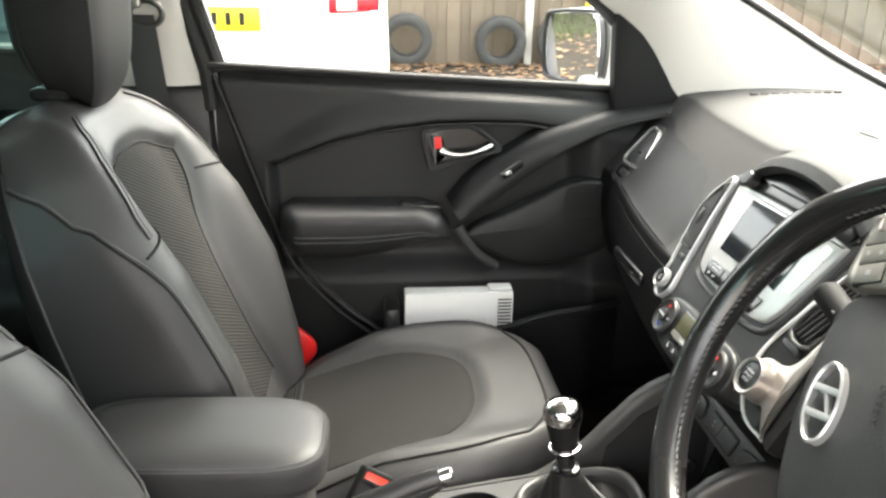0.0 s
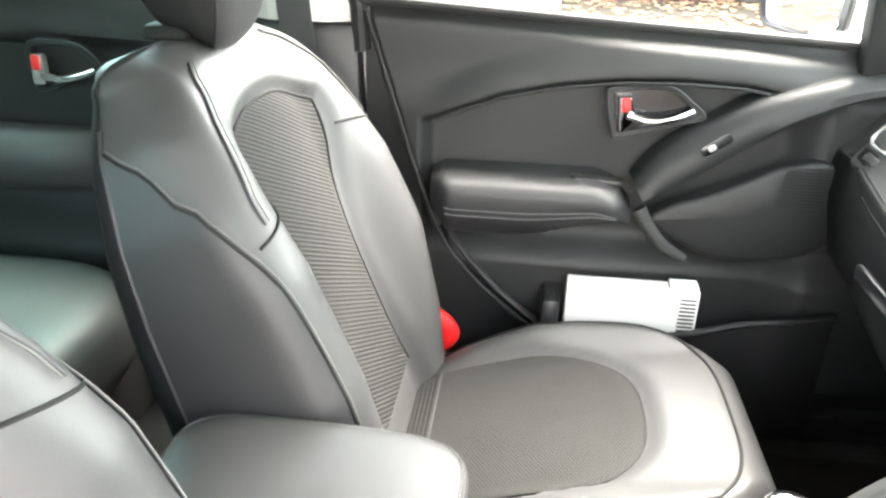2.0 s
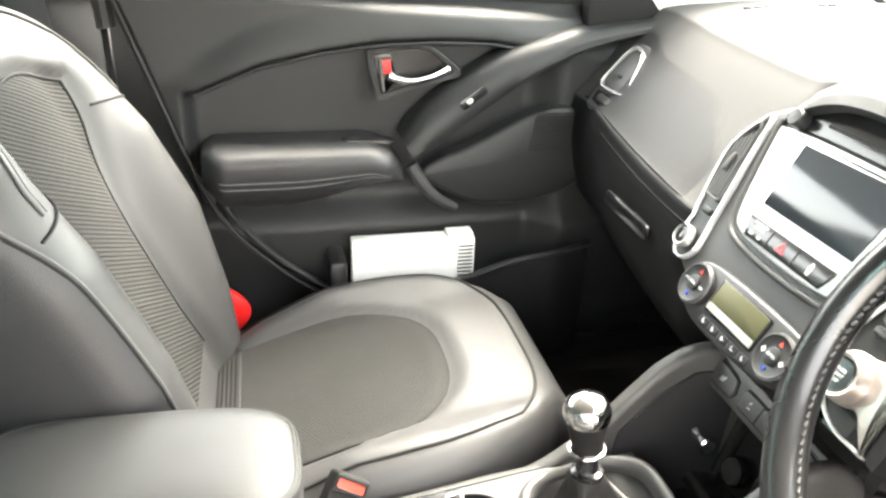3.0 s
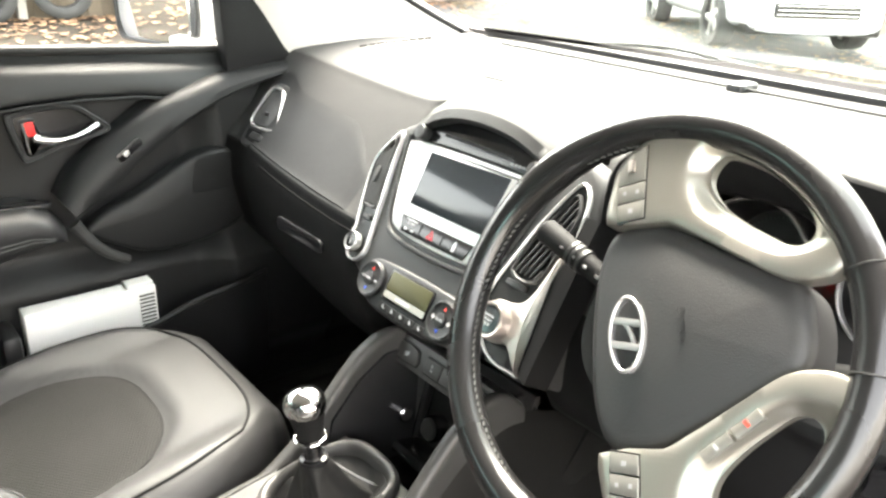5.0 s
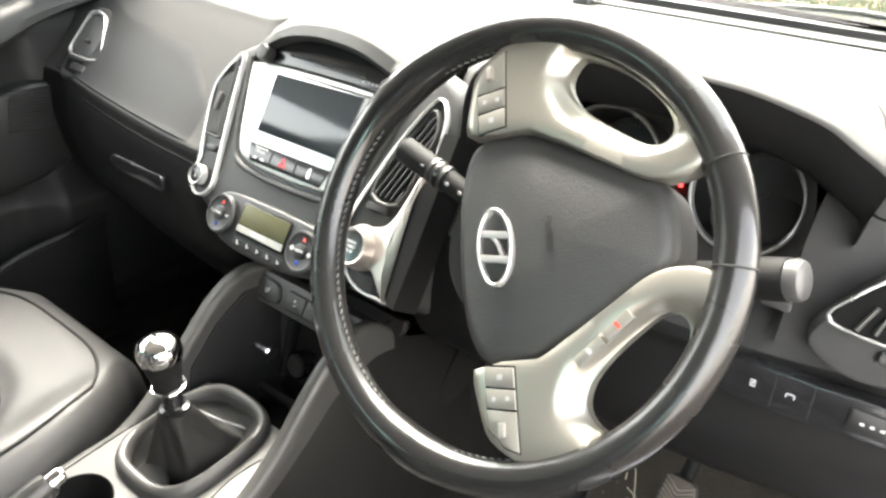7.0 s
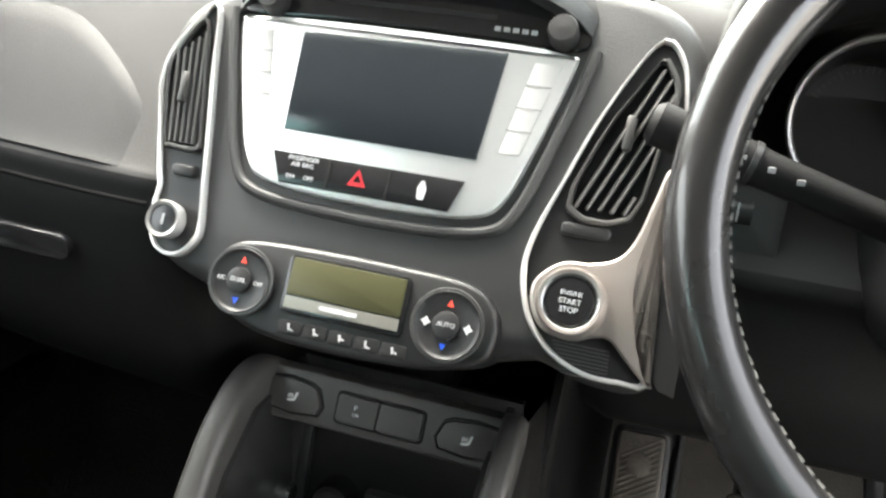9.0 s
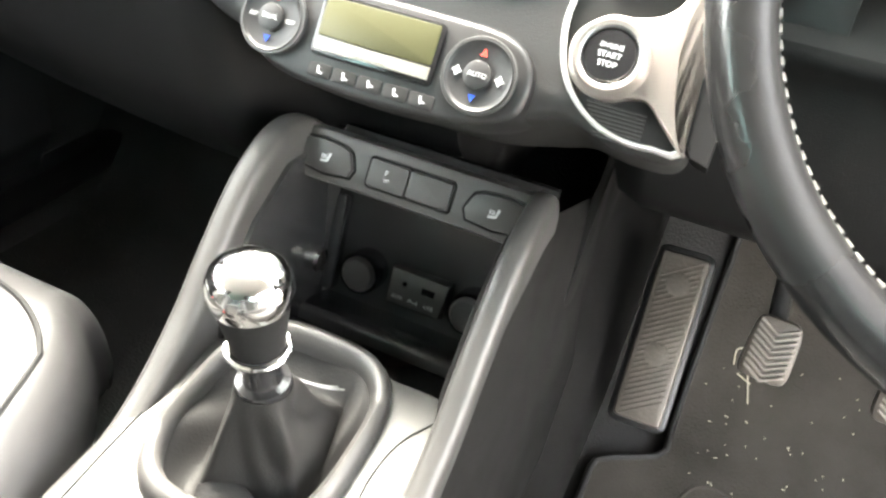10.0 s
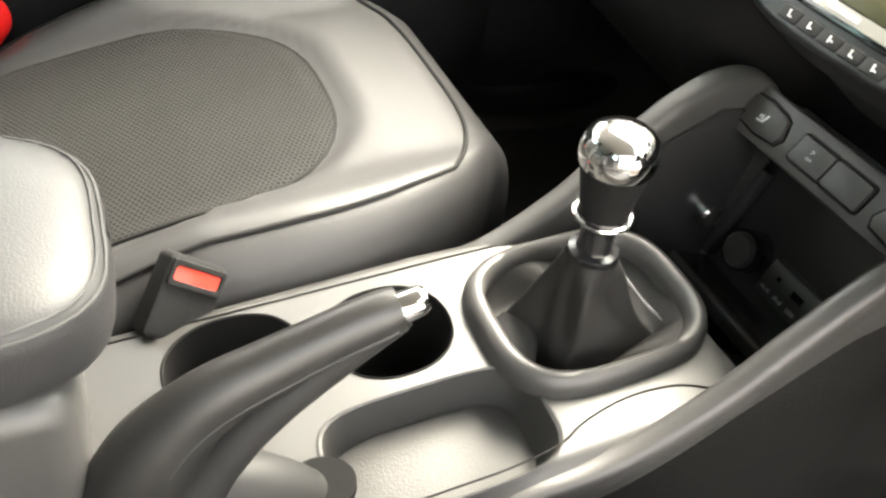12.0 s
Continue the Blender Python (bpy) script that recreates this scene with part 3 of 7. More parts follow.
    for i in range(37):
        u = i / 36
        x = -0.128 + 0.320 * u
        top = 0.961 - 0.014 * smooth_step(0.80, 0.95, u) - 0.030 * smooth_step(0.92, 1, u) - 0.012 * smooth_step(0.06, 0, u)
        low = 0.853 + 0.040 * smooth_step(0.40, 1, u) + 0.030 * smooth_step(0.10, 0, u)
        reach = 0.078 * math.sqrt(max(0.02, min(1, (u + 0.03) * 8) * min(1, (1.02 - u) * 9)))
        edge = top - 0.026
        ring = []
        for k in range(23):
            a = -math.pi / 2 + math.pi * k / 22
            up = a > 0
            f = abs(math.cos(a)) ** (0.45 if up else 0.85)
            z = edge + (top - edge) * math.sin(a) ** 0.9 if up else edge - (edge - low) * abs(math.sin(a))
            ring.append((x, 0.68 - reach * f, z))
        ring += [(x, 0.71, top), (x, 0.71, low)]
        rows.append(ring)
    arm = part("armrest", loft(rows), LEATHER_DULL, door, "padded black leather armrest")
    for k in (8, 9):
        part("stitching", tube([(r[k][0], r[k][1] - 0.0006, r[k][2]) for r in rows[3:34]], 0.0011), STITCH, arm, "pale stitching")
    part("pull_cup", prism(round_rect(0.085, 0.026, 0.010), -0.004, 0.0015, 0.001, m=frame_of((0.135, 0.660, 0.9595), (1, 0, -0.05), (0, 1, 0))), GLOSS, arm, "dark pull cup in the armrest")
    # loudspeaker field under the grab strip
    out = spline([(0.255, 0.925), (0.296, 0.940), (0.357, 0.970), (0.418, 0.9985), (0.484, 1.003), (0.535, 0.96), (0.515, 0.88), (0.435, 0.842), (0.333, 0.838), (0.271, 0.862), (0.222, 0.897)], 5, True)
    flip = frame_of((0, 0.672, 0), (1, 0, 0), (0, 0, 1))
    sp = part("speaker_panel", prism(out, -0.01, 0.022, 0.010, 4, dome=0.006, m=flip), SOFT, door, "black loudspeaker panel")
    bm = bmesh.new()
    for j in range(14):
        z = 0.935 + 0.005 * j
        bmesh.ops.create_cube(bm, size=1, matrix=Matrix.Translation((0.44 + 0.0008 * j, 0.6445, z)) @ Matrix.Diagonal((0.07, 0.002, 0.0018, 1)))
    part("grille", bm, SOFT, sp, "finely ribbed loudspeaker grille")
    # pocket along the foot of the door
    lip = spline([(0.12, 0.60, 0.70), (0.277, 0.60, 0.72), (0.372, 0.60, 0.748), (0.458, 0.60, 0.762), (0.53, 0.63, 0.76)], 6)
    rows = [[(p.x, p.y, p.z), (p.x, p.y + 0.012, p.z), (p.x, p.y + 0.02, 0.56), (p.x, p.y + 0.005, 0.55)] for p in lip]
    pk = part("pocket", loft(rows), HARD, door, "black door pocket")
    part("pocket_lip", tube(lip, 0.006), SOFT, pk)
    part("pocket_end", box((0.03, 0.1, 0.12), (0.078, 0.655, 0.705), 0.01), HARD, door)
    # handle: bezel ring, dark dish, chrome lever, red lock mark
    hx, hz = 0.206, 1.073
    hm = frame_of((hx, 0.694, hz), (1, 0, 0), (0, 0, 1))
    outer = spline([(-0.068, 0.016), (-0.056, 0.026), (-0.01, 0.032), (0.03, 0.030), (0.060, 0.010), (0.082, -0.013), (0.05, -0.024), (0.0, -0.037), (-0.046, -0.052), (-0.056, -0.036)], 6, True)
    inner = [(p.x * 0.86, p.y * 0.80) for p in outer]
    hd = part("door_handle", frame_prism(outer, inner, 0, 0.015, bevel=0.003, m=hm), GREY_DARK, door, "chrome door release in a black dish")
    part("bezel_edge", tube([(p.x, p.y, 0.015) for p in outer], 0.0022, closed=True, segs=8, m=hm), HARD, hd, "dark satin edge")
    part("dish", prism(inner, 0.0, 0.004, m=hm), GLOSS, hd)
    lev = spline([(0.064, -0.006, 0.014), (0.035, -0.016, 0.022), (0.0, -0.021, 0.024), (-0.034, -0.014, 0.02)], 6)
    part("lever", tube(lev, [0.0072 - 0.0016 * math.sin(math.pi * i / 18) for i in range(19)], squash=0.8, m=hm), CHROME, hd, "chrome release lever")
    part("lever_root", prism([(-0.050, 0.012), (-0.030, 0.014), (-0.022, -0.020), (-0.040, -0.042), (-0.047, -0.036)], 0.004, 0.022, 0.003, m=hm), CHROME, hd)
    part("lock_mark", prism(round_rect(0.013, 0.022, 0.003), 0.022, 0.0245, 0.001, m=hm @ pose(-0.039, 0.002, 0, 0, 0, 6)), RED, hd, "red lock mark")


build_front_door()


def build_rear_door(side):
    door = thing("rear_door", "black rear door trim with chrome handle", "door", "rear doors", at=(-0.9, 0.75 * side, 0.5))
    def rpart(name, bm, mat, parent, label="", **k):
        m = Matrix.Diagonal((1, side, 1, 1))
        if "m" in k:
            m = m @ k.pop("m")
        return part(name, bm, mat, parent, label, m=m)
    def trim(u, v):
        x = -1.35 + 0.84 * u
        z = 1.245 - 0.02 * u - 0.70 * v
        y = 0.695 - 0.012 * smooth_step(1.19, 1.15, z) + 0.02 * smooth_step(1.13, 1.12, z)
        y -= 0.05 * smooth_step(0.86, 0.76, z)
        return (x, y, z)
    rpart("trim", sheet(trim, 24, 60, (0, 0.06, 0)), SOFT, door)
    rpart("window_seal", tube([(-1.35, 0.705, 1.255), (-0.5, 0.705, 1.228)], 0.012), RUBBER, door)
    bm = bmesh.new()
    bm.faces.new([bm.verts.new(p) for p in ((-1.35, 0.72, 1.24), (-0.46, 0.72, 1.21), (-0.46, 0.66, 1.5), (-1.35, 0.65, 1.5))])
    rpart("window_pane", bm, PANE_GREEN, door, "green tinted rear side window")
    rows = []
    for i in range(17):
        u = i / 16
        r = 0.07 * math.sqrt(max(0.03, min(1, u * 6 + 0.05) * min(1, (1 - u) * 5 + 0.05)))
        rows.append([(-1.15 + 0.46 * u, 0.69 - r * math.cos(a) ** 0.6 if math.cos(a) > 0 else 0.69, 0.93 + 0.055 * math.sin(a)) for a in (-math.pi / 2 + math.pi * k / 10 for k in range(11))])
    rpart("armrest", loft(rows), LEATHER, door, "padded black leather armrest")
    hm = frame_of((-0.735, 0.69, 1.085), (1, 0, 0), (0, 0, 1))
    outer = spline([(-0.06, 0.036), (-0.02, 0.046), (0.03, 0.04), (0.066, 0.008), (0.06, -0.006), (0.0, -0.026), (-0.04, -0.04), (-0.056, -0.03)], 6, True)
    hd = rpart("door_handle", frame_prism(outer, [(p.x * 0.84, p.y * 0.8) for p in outer], 0, 0.018, m=hm), SOFT, door, "chrome door release in a black dish")
    rpart("lever", tube(spline([(0.05, -0.002, 0.012), (0.0, -0.016, 0.02), (-0.04, -0.014, 0.016)], 6), 0.007, squash=0.7, m=hm), CHROME, hd)
    rpart("lever_root", prism(round_rect(0.022, 0.05, 0.006), 0.006, 0.02, 0.003, m=hm @ pose(-0.045, -0.004, 0)), SILVER, hd)
    rpart("lock_mark", prism(round_rect(0.014, 0.024, 0.003), 0.02, 0.023, 0.001, m=hm @ pose(-0.045, 0.008, 0)), RED, hd, "red lock mark")


PANE_GREEN = glass("green_tinted_glass", (0.46, 0.78, 0.73))
build_rear_door(1)
build_rear_door(-1)


def build_mirror():
    mi = thing("door_mirror", "silver and black door mirror outside the passenger window", "car mirror", at=(0.5, 0.95, 1.2))
    m = frame_of((0.495, 0.985, 1.225), (0.45, -1, 0), (0, 0, 1))
    out = spline([(-0.10, -0.055), (-0.10, 0.05), (-0.07, 0.072), (0.07, 0.078), (0.105, 0.055), (0.11, -0.03), (0.085, -0.07), (-0.06, -0.075)], 6, True)
    part("housing", prism(out, -0.07, 0.0, 0.01, m=m @ Matrix.Diagonal((1.06, 1.06, 1, 1))), PAINT_OWN, mi, "silver painted mirror housing")
    part("rim", frame_prism(out, [(p.x * 0.94, p.y * 0.92) for p in out], 0.0, 0.010, bevel=0.003, m=m @ Matrix.Diagonal((1.05, 1.05, 1, 1))), HARD, mi, "black mirror surround")
    part("mirror_pane", prism([(p.x * 0.965, p.y * 0.945) for p in out], 0.001, 0.005, m=m @ pose(0, 0, 0.004, 2, -7, 0)), MIRROR, mi, "mirror glass")
    part("foot", box((0.06, 0.2, 0.04), (0.52, 0.83, 1.15), 0.012), PAINT_OWN, mi)


build_mirror()


# ---- seats ----
def cushion_top(x, y):
    """Height of the seat cushion; y from the seat's middle."""
    z = interp(x, [-0.3, -0.15, -0.09, 0.0, 0.06, 0.12, 0.22, 0.30, 0.36], [0.620, 0.655, 0.674, 0.700, 0.715, 0.728, 0.745, 0.752, 0.745])
    a = abs(y)
    z += 0.026 * smooth_step(0.13, 0.20, a) * interp(x, [-0.25, -0.15, -0.05, 0.05, 0.25, 0.33], [-1.8, -1.3, 0.2, 1.0, 0.6, 0.2])
    return z


def cushion_half(x):
    return 0.240 - 0.09 * max(0, (x - 0.06) / 0.26) ** 3


def soft_block(size, at, r, power=4.0, m=None):
    """A padded block with rounded faces."""
    bm = bmesh.new()
    bmesh.ops.create_cube(bm, size=2)
    bmesh.ops.subdivide_edges(bm, edges=bm.edges[:], cuts=9, use_grid_fill=True)
    for v in bm.verts:
        p = v.co
        k = (abs(p.x) ** power + abs(p.y) ** power + abs(p.z) ** power) ** (1 / power)
        v.co = Vector((p.x / k * size[0] / 2, p.y / k * size[1] / 2, p.z / k * size[2] / 2))
    bmesh.ops.transform(bm, matrix=(Matrix.Translation(at) if m is None else m), verts=bm.verts)
    return bm


def back_point(t, y, d):
    """A point of the backrest: t up along it, y across, d in front of the middle line."""
    return Vector((-0.13 - 0.195 * t + 0.932 * d, y, 0.70 + 0.50 * t + 0.363 * d))


def panel_half(t):
    """Half width of the backrest's cloth panel."""
    return sum(interp(t + d, [0.0, 0.2, 0.45, 0.6, 0.74, 0.9], [0.125, 0.112, 0.110, 0.126, 0.150, 0.132]) for d in (-0.06, -0.03, 0, 0.03, 0.06)) / 5


def back_swell(t, y):
    """How far the padding stands proud of the cloth panel that it frames."""
    w = panel_half(t)
    q = min(1.0, abs(y) / w)
    out = max(abs(y) - w, 0.54 * (t - (0.875 - 0.075 * q ** 2.6)))
    return 0.011 * smooth_step(0.0, 0.020, out) * smooth_step(1.04, 0.97, t)


def cushion_swell(x, y):
    q = min(1.0, abs(y) / 0.155)
    out = max(abs(y) - 0.155, x - (0.05 + 0.15 * max(0, 1 - q ** 2.8) ** 0.45))
    return 0.009 * smooth_step(0.0, 0.022, out) * smooth_step(0.34, 0.29, x)


def back_half(t):
    return interp(t, [-0.1, 0.1, 0.35, 0.6, 0.75, 0.9, 1.0, 1.05], [0.225, 0.245, 0.265, 0.26, 0.248, 0.22, 0.175, 0.12])


def back_front(t, y):
    a = abs(y) / back_half(t)
    wing = interp(t, [-0.1, 0.1, 0.35, 0.6, 0.8, 0.95, 1.05], [0.02, 0.045, 0.062, 0.055, 0.03, 0.008, -0.02])
    return wing * smooth_step(0.45, 0.80, a) - 0.012 * smooth_step(0.85, 1.05, t)


def build_seat(y0, label):
    seat = thing("car_seat", label, "car seat", "front seats", at=(0, y0, 0.455))
    # cushion
    rings = []
    for i in range(70):
        s = i / 69
        x = -0.28 + 0.60 * min(1, s / 0.8)
        w, drop = cushion_half(x), 0.0
        if s > 0.8:
            a = (s - 0.8) / 0.2 * math.pi / 2
            x += 0.036 * math.sin(a)
            drop = 1 - math.cos(a)
            w = cushion_half(0.32) - 0.03 * drop
        ring = []
        for k in range(73):
            q = -1 + 2 * k / 72
            y = q * w
            e = max(0, (abs(q) - 0.80) / 0.20)
            z = cushion_top(min(x, 0.33), y) + cushion_swell(x, y) - 0.055 * (1 - math.sqrt(max(0, 1 - e * e))) - 0.075 * drop
            ring.append((x, y0 + y, z))
        low = min(0.63 + 0.02 * smooth_step(0, 0.3, x), cushion_top(min(x, 0.33), w) - 0.105)
        ring += [(x, y0 + w * 1.0, low + 0.02), (x, y0 + w * 0.94, low), (x, y0 - w * 0.94, low), (x, y0 - w * 1.0, low + 0.02)]
        rings.append(ring)
    cu = part("cushion", loft(rings), LEATHER, seat, "black leather seat cushion", smooth=60)
    wi = 0.155
    def reach(q):
        return 0.05 + 0.15 * max(0, 1 - abs(q) ** 2.8) ** 0.45
    def insert(u, v):
        q = -math.cos(math.pi * v)
        x = -0.2 + (reach(q) + 0.2) * u
        lift = 0.003 * smooth_step(0, 0.14, min(v, 1 - v)) * smooth_step(1, 0.95, u)
        return (x, y0 + q * wi * (1 - 0.03 * smooth_step(0.3, 1, u)), cushion_top(x, q * wi) + 0.001 + lift)
    def fore(u, v):
        q = -math.cos(math.pi * v)
        c = 0.115 / (reach(q) + 0.2)
        return insert(c + (1 - c) * u, v)
    def aft(u, v):
        return insert(u * 0.115 / (reach(-math.cos(math.pi * v)) + 0.2), v)
    part("insert", sheet(fore, 36, 26, (0, 0, -0.012)), CLOTH_SEAT, cu, "grey woven cloth panel")
    part("rear_insert", sheet(aft, 10, 26, (0, 0, -0.012)), CLOTH_RIB, cu, "grey ribbed cloth strip")
    edge = [insert(u / 20, 0) for u in range(21)] + [insert(1, v / 20) for v in range(1, 20)] + [insert(1 - u / 20, 1) for u in range(21)]
    part("piping", tube([(x, y, z - 0.0012) for x, y, z in edge], 0.0022, segs=6), SEAM, cu)
    for sy in (1, -1):
        rim = []
        for i in range(22):
            x = -0.22 + 0.53 * i / 21
            w = cushion_half(x) * 0.985
            rim.append((x, y0 + sy * w, cushion_top(x, w) + cushion_swell(x, w) - 0.052))
        part("side_seam", tube(rim, 0.0016, segs=6), LEATHER_DULL, cu)
    # welt round the top of the cushion, cross seams
    def on_top(x, y):
        e = max(0, (abs(y) / cushion_half(x) - 0.80) / 0.20)
        return (x, y0 + y, cushion_top(x, y) + cushion_swell(x, y) - 0.055 * (1 - math.sqrt(max(0, 1 - e * e))) + 0.0006)
    for sy in (1, -1):
        side = [on_top(-0.2 + 0.46 * i / 20, sy * 0.875 * cushion_half(-0.2 + 0.46 * i / 20)) for i in range(21)]
        part("welt", tube(side, 0.0022, segs=6), SEAM, cu)
    w26 = 0.875 * cushion_half(0.26)
    front = [on_top(0.308 - 0.048 * abs(q) ** 3.5, q * w26) for q in (-1 + 0.08 * i for i in range(26))]
    part("welt", tube(front, 0.0022, segs=6), SEAM, cu)
    part("cross_seam", tube([(x, y, z + 0.0035) for x, y, z in (on_top(-0.085, -0.15 + 0.02 * i) for i in range(16))], 0.0018, segs=6), LEATHER_DULL, cu)
    # black base and runners
    part("base", prism([(-0.30, 0.545), (-0.12, 0.575), (0.0, 0.62), (0.28, 0.655), (0.26, 0.585), (0.0, 0.53), (-0.32, 0.525)], -0.225, 0.225, 0.01, m=frame_of((0, y0, 0), (1, 0, 0), (0, 0, 1))), HARD, seat, "black plastic seat base")
    for sy in (0.17, -0.17):
        part("runner", box((0.56, 0.035, 0.1), (-0.05, y0 + sy, 0.51), 0.006), STEEL, seat, "steel seat runner")
    # backrest
    rings = []
    for i in range(84):
        s = i / 83
        t = -0.06 + 1.06 * min(1, s / 0.85)
        thick = interp(t, [-0.1, 0.3, 0.7, 1.0], [0.145, 0.135, 0.11, 0.085])
        w, shrink = back_half(t), 0.0
        if s > 0.85:
            a = (s - 0.85) / 0.15 * math.pi / 2
            t = 1.0 + 0.055 * math.sin(a)
            shrink = 1 - math.cos(a)
            w = back_half(1.0) * (1 - 0.25 * shrink)
        ring = []
        for k in range(75):
            q = -1 + 2 * k / 74
            e = max(0, (abs(q) - 0.82) / 0.18)
            d = back_front(t, q * back_half(t)) + back_swell(t, q * back_half(t)) - 0.05 * (1 - math.sqrt(max(0, 1 - e * e)))
            d = d * (1 - 0.6 * shrink) - 0.035 * shrink
            ring.append(back_point(t, y0 + q * w, d))
        for q in (1.0, 0.97, 0.88, 0.6, 0.3, 0, -0.3, -0.6, -0.88, -0.97, -1.0):
            r = -thick * (1 - 0.45 * shrink) * (1.0 if abs(q) < 0.9 else (0.96 if abs(q) < 0.98 else 0.86))
            ring.append(back_point(t, y0 + q * w, r))
        rings.append(ring)
    bk = part("backrest", loft(rings), LEATHER, seat, "black leather backrest with side wings", smooth=60)
    shell_rows = [[r[k] + Vector((-0.002, (r[k].y - y0) * 0.012, -0.001)) for k in [74, *range(75, 86), 0]] for r in rings]
    for r in shell_rows:
        r[0], r[-1] = r[1].lerp(r[0], 0.10), r[-2].lerp(r[-1], 0.10)
    part("back_shell", loft(shell_rows, False, False), SAIL, bk, "matt black back of the seat", smooth=60)
    def panel(u, v):
        q = -1 + 2 * v
        t = 0.04 + (0.875 - 0.075 * abs(q) ** 2.6 - 0.04) * u
        y = q * panel_half(t)
        lift = 0.003 * smooth_step(0, 0.06, min(v, 1 - v)) * smooth_step(1, 0.95, u)
        return back_point(t, y0 + y, back_front(t, y) + 0.001 + lift)
    part("insert", sheet(panel, 44, 26, (-0.008, 0, -0.003)), CLOTH_BACK, bk, "grey ribbed cloth panel")
    edge = [panel(u / 20, 0) for u in range(21)] + [panel(1, v / 20) for v in range(1, 20)] + [panel(1 - u / 20, 1) for u in range(21)]
    part("piping", tube(edge, 0.0024, segs=6), SEAM, bk)
    for sy in (1, -1):
        def skin(t, q, lift=0.0014):
            y = sy * back_half(t) * q
            e = max(0, (q - 0.82) / 0.18)
            return back_point(t, y0 + y, back_front(t, y) + back_swell(t, y) - 0.05 * (1 - math.sqrt(max(0, 1 - e * e))) + lift)
        pts = [skin(t, interp(t, [0.68, 0.76, 0.87, 0.97, 1.0], [0.875, 0.87, 0.82, 0.72, 0.62])) for t in (0.71 + 0.29 * i / 20 for i in range(21))]
        part("wing_seam", tube(pts, 0.0017, segs=6), LEATHER_DULL, bk)
        part("stitching", tube([p + Vector((0.002, -sy * 0.005, 0.002)) for p in pts], 0.0010, segs=6), STITCH, bk, "pale stitching")
        pts = [skin(0.70 - 0.04 * (i / 9 - 0.5), 0.62 + 0.32 * i / 9) for i in range(10)]
        part("cross_seam", tube(pts, 0.0018, segs=6), SEAM, bk)
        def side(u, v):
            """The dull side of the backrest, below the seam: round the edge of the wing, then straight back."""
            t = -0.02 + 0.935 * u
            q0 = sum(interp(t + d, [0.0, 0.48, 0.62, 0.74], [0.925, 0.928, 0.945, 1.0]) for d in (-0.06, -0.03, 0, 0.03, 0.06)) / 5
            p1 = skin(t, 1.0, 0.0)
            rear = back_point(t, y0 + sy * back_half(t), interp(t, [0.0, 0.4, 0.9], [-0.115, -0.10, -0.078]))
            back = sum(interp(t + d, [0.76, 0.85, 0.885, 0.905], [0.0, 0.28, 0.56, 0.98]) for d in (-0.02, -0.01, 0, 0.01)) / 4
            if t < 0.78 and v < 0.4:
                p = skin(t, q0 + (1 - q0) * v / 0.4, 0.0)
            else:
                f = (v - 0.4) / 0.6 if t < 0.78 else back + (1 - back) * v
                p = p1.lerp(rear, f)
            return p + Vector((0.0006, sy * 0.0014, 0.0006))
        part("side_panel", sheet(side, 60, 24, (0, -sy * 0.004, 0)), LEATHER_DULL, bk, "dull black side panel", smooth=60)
        pts = [side(i / 40, 0) for i in range(41)]
        part("side_seam", tube(pts, 0.0017, segs=6), SEAM, bk)
        part("stitching", tube([p + Vector((0.0015, -sy * 0.0012, 0.0038)) for p in pts], 0.0011, segs=6), STITCH, bk, "pale stitching")
        pts = [back_point(t, y0 + sy * (back_half(t) * 0.995 + 0.002), interp(t, [0.0, 0.4, 0.9], [-0.115, -0.10, -0.075])) for t in (0.0 + 0.95 * i / 20 for i in range(21))]
        part("rear_seam", tube(pts, 0.0024, segs=6), LEATHER_DULL, bk)
    # head restraint on two posts
    hr = []
    hc, ha = Vector((-0.353, y0, 1.343)), radians(-3)
    for i in range(32):
        u = -math.cos(math.pi * i / 31)
        w = 0.118 * max(0.015, 1 - abs(u) ** 4) ** 0.42 * (0.93 + 0.07 * u)
        deep = max(0.015, 1 - abs(u) ** (3.0 if u < 0 else 4.0)) ** 0.45
        ring = []
        for k in range(56):
            a = 2 * math.pi * k / 56
            cx, cy = math.cos(a), math.sin(a)
            yy = w * math.copysign(abs(cy) ** 0.45, cy)
            dd = (0.060 if cx > 0 else 0.054) * deep * math.copysign(abs(cx) ** 0.55, cx) + 0.010 * u * u * (u < 0)
            up = 0.134 * u - (0.016 * cx if u < -0.5 else 0.0) * (-u - 0.5) * 2
            ring.append(hc + Vector((dd * math.cos(ha) - up * math.sin(ha), yy, up * math.cos(ha) + dd * math.sin(ha))))
        hr.append(ring)
    hd = part("head_restraint", loft(hr), CLOTH_DARK, seat, "black leather head restraint", smooth=60)
    for sy in (0.055, -0.055):
        part("post", tube([(-0.366, y0 + sy, 1.19), (-0.366, y0 + sy, 1.26)], 0.006), CHROME, hd, "chrome post")
        part("collar", soft_block((0.050, 0.042, 0.018), (-0.370, y0 + sy, 1.221), 0.004), SAIL, seat, "black post collar")
    face = [[hr[i][k % 56] + (hr[i][k % 56] - hc) * 0.010 + Vector((0.0012, 0, 0)) for k in range(-6, 7)] for i in range(1, 31)]
    part("face", loft(face, False, False), LEATHER_DULL, hd, "leather front face", smooth=60)
    for k in (6, 50, 17, 39):
        part("seam", tube([hr[i][k] + (hr[i][k] - hc) * 0.006 for i in range(1, 31)], 0.0015, segs=6), LEATHER_DULL if k in (6, 50) else SEAM, hd)
    return seat


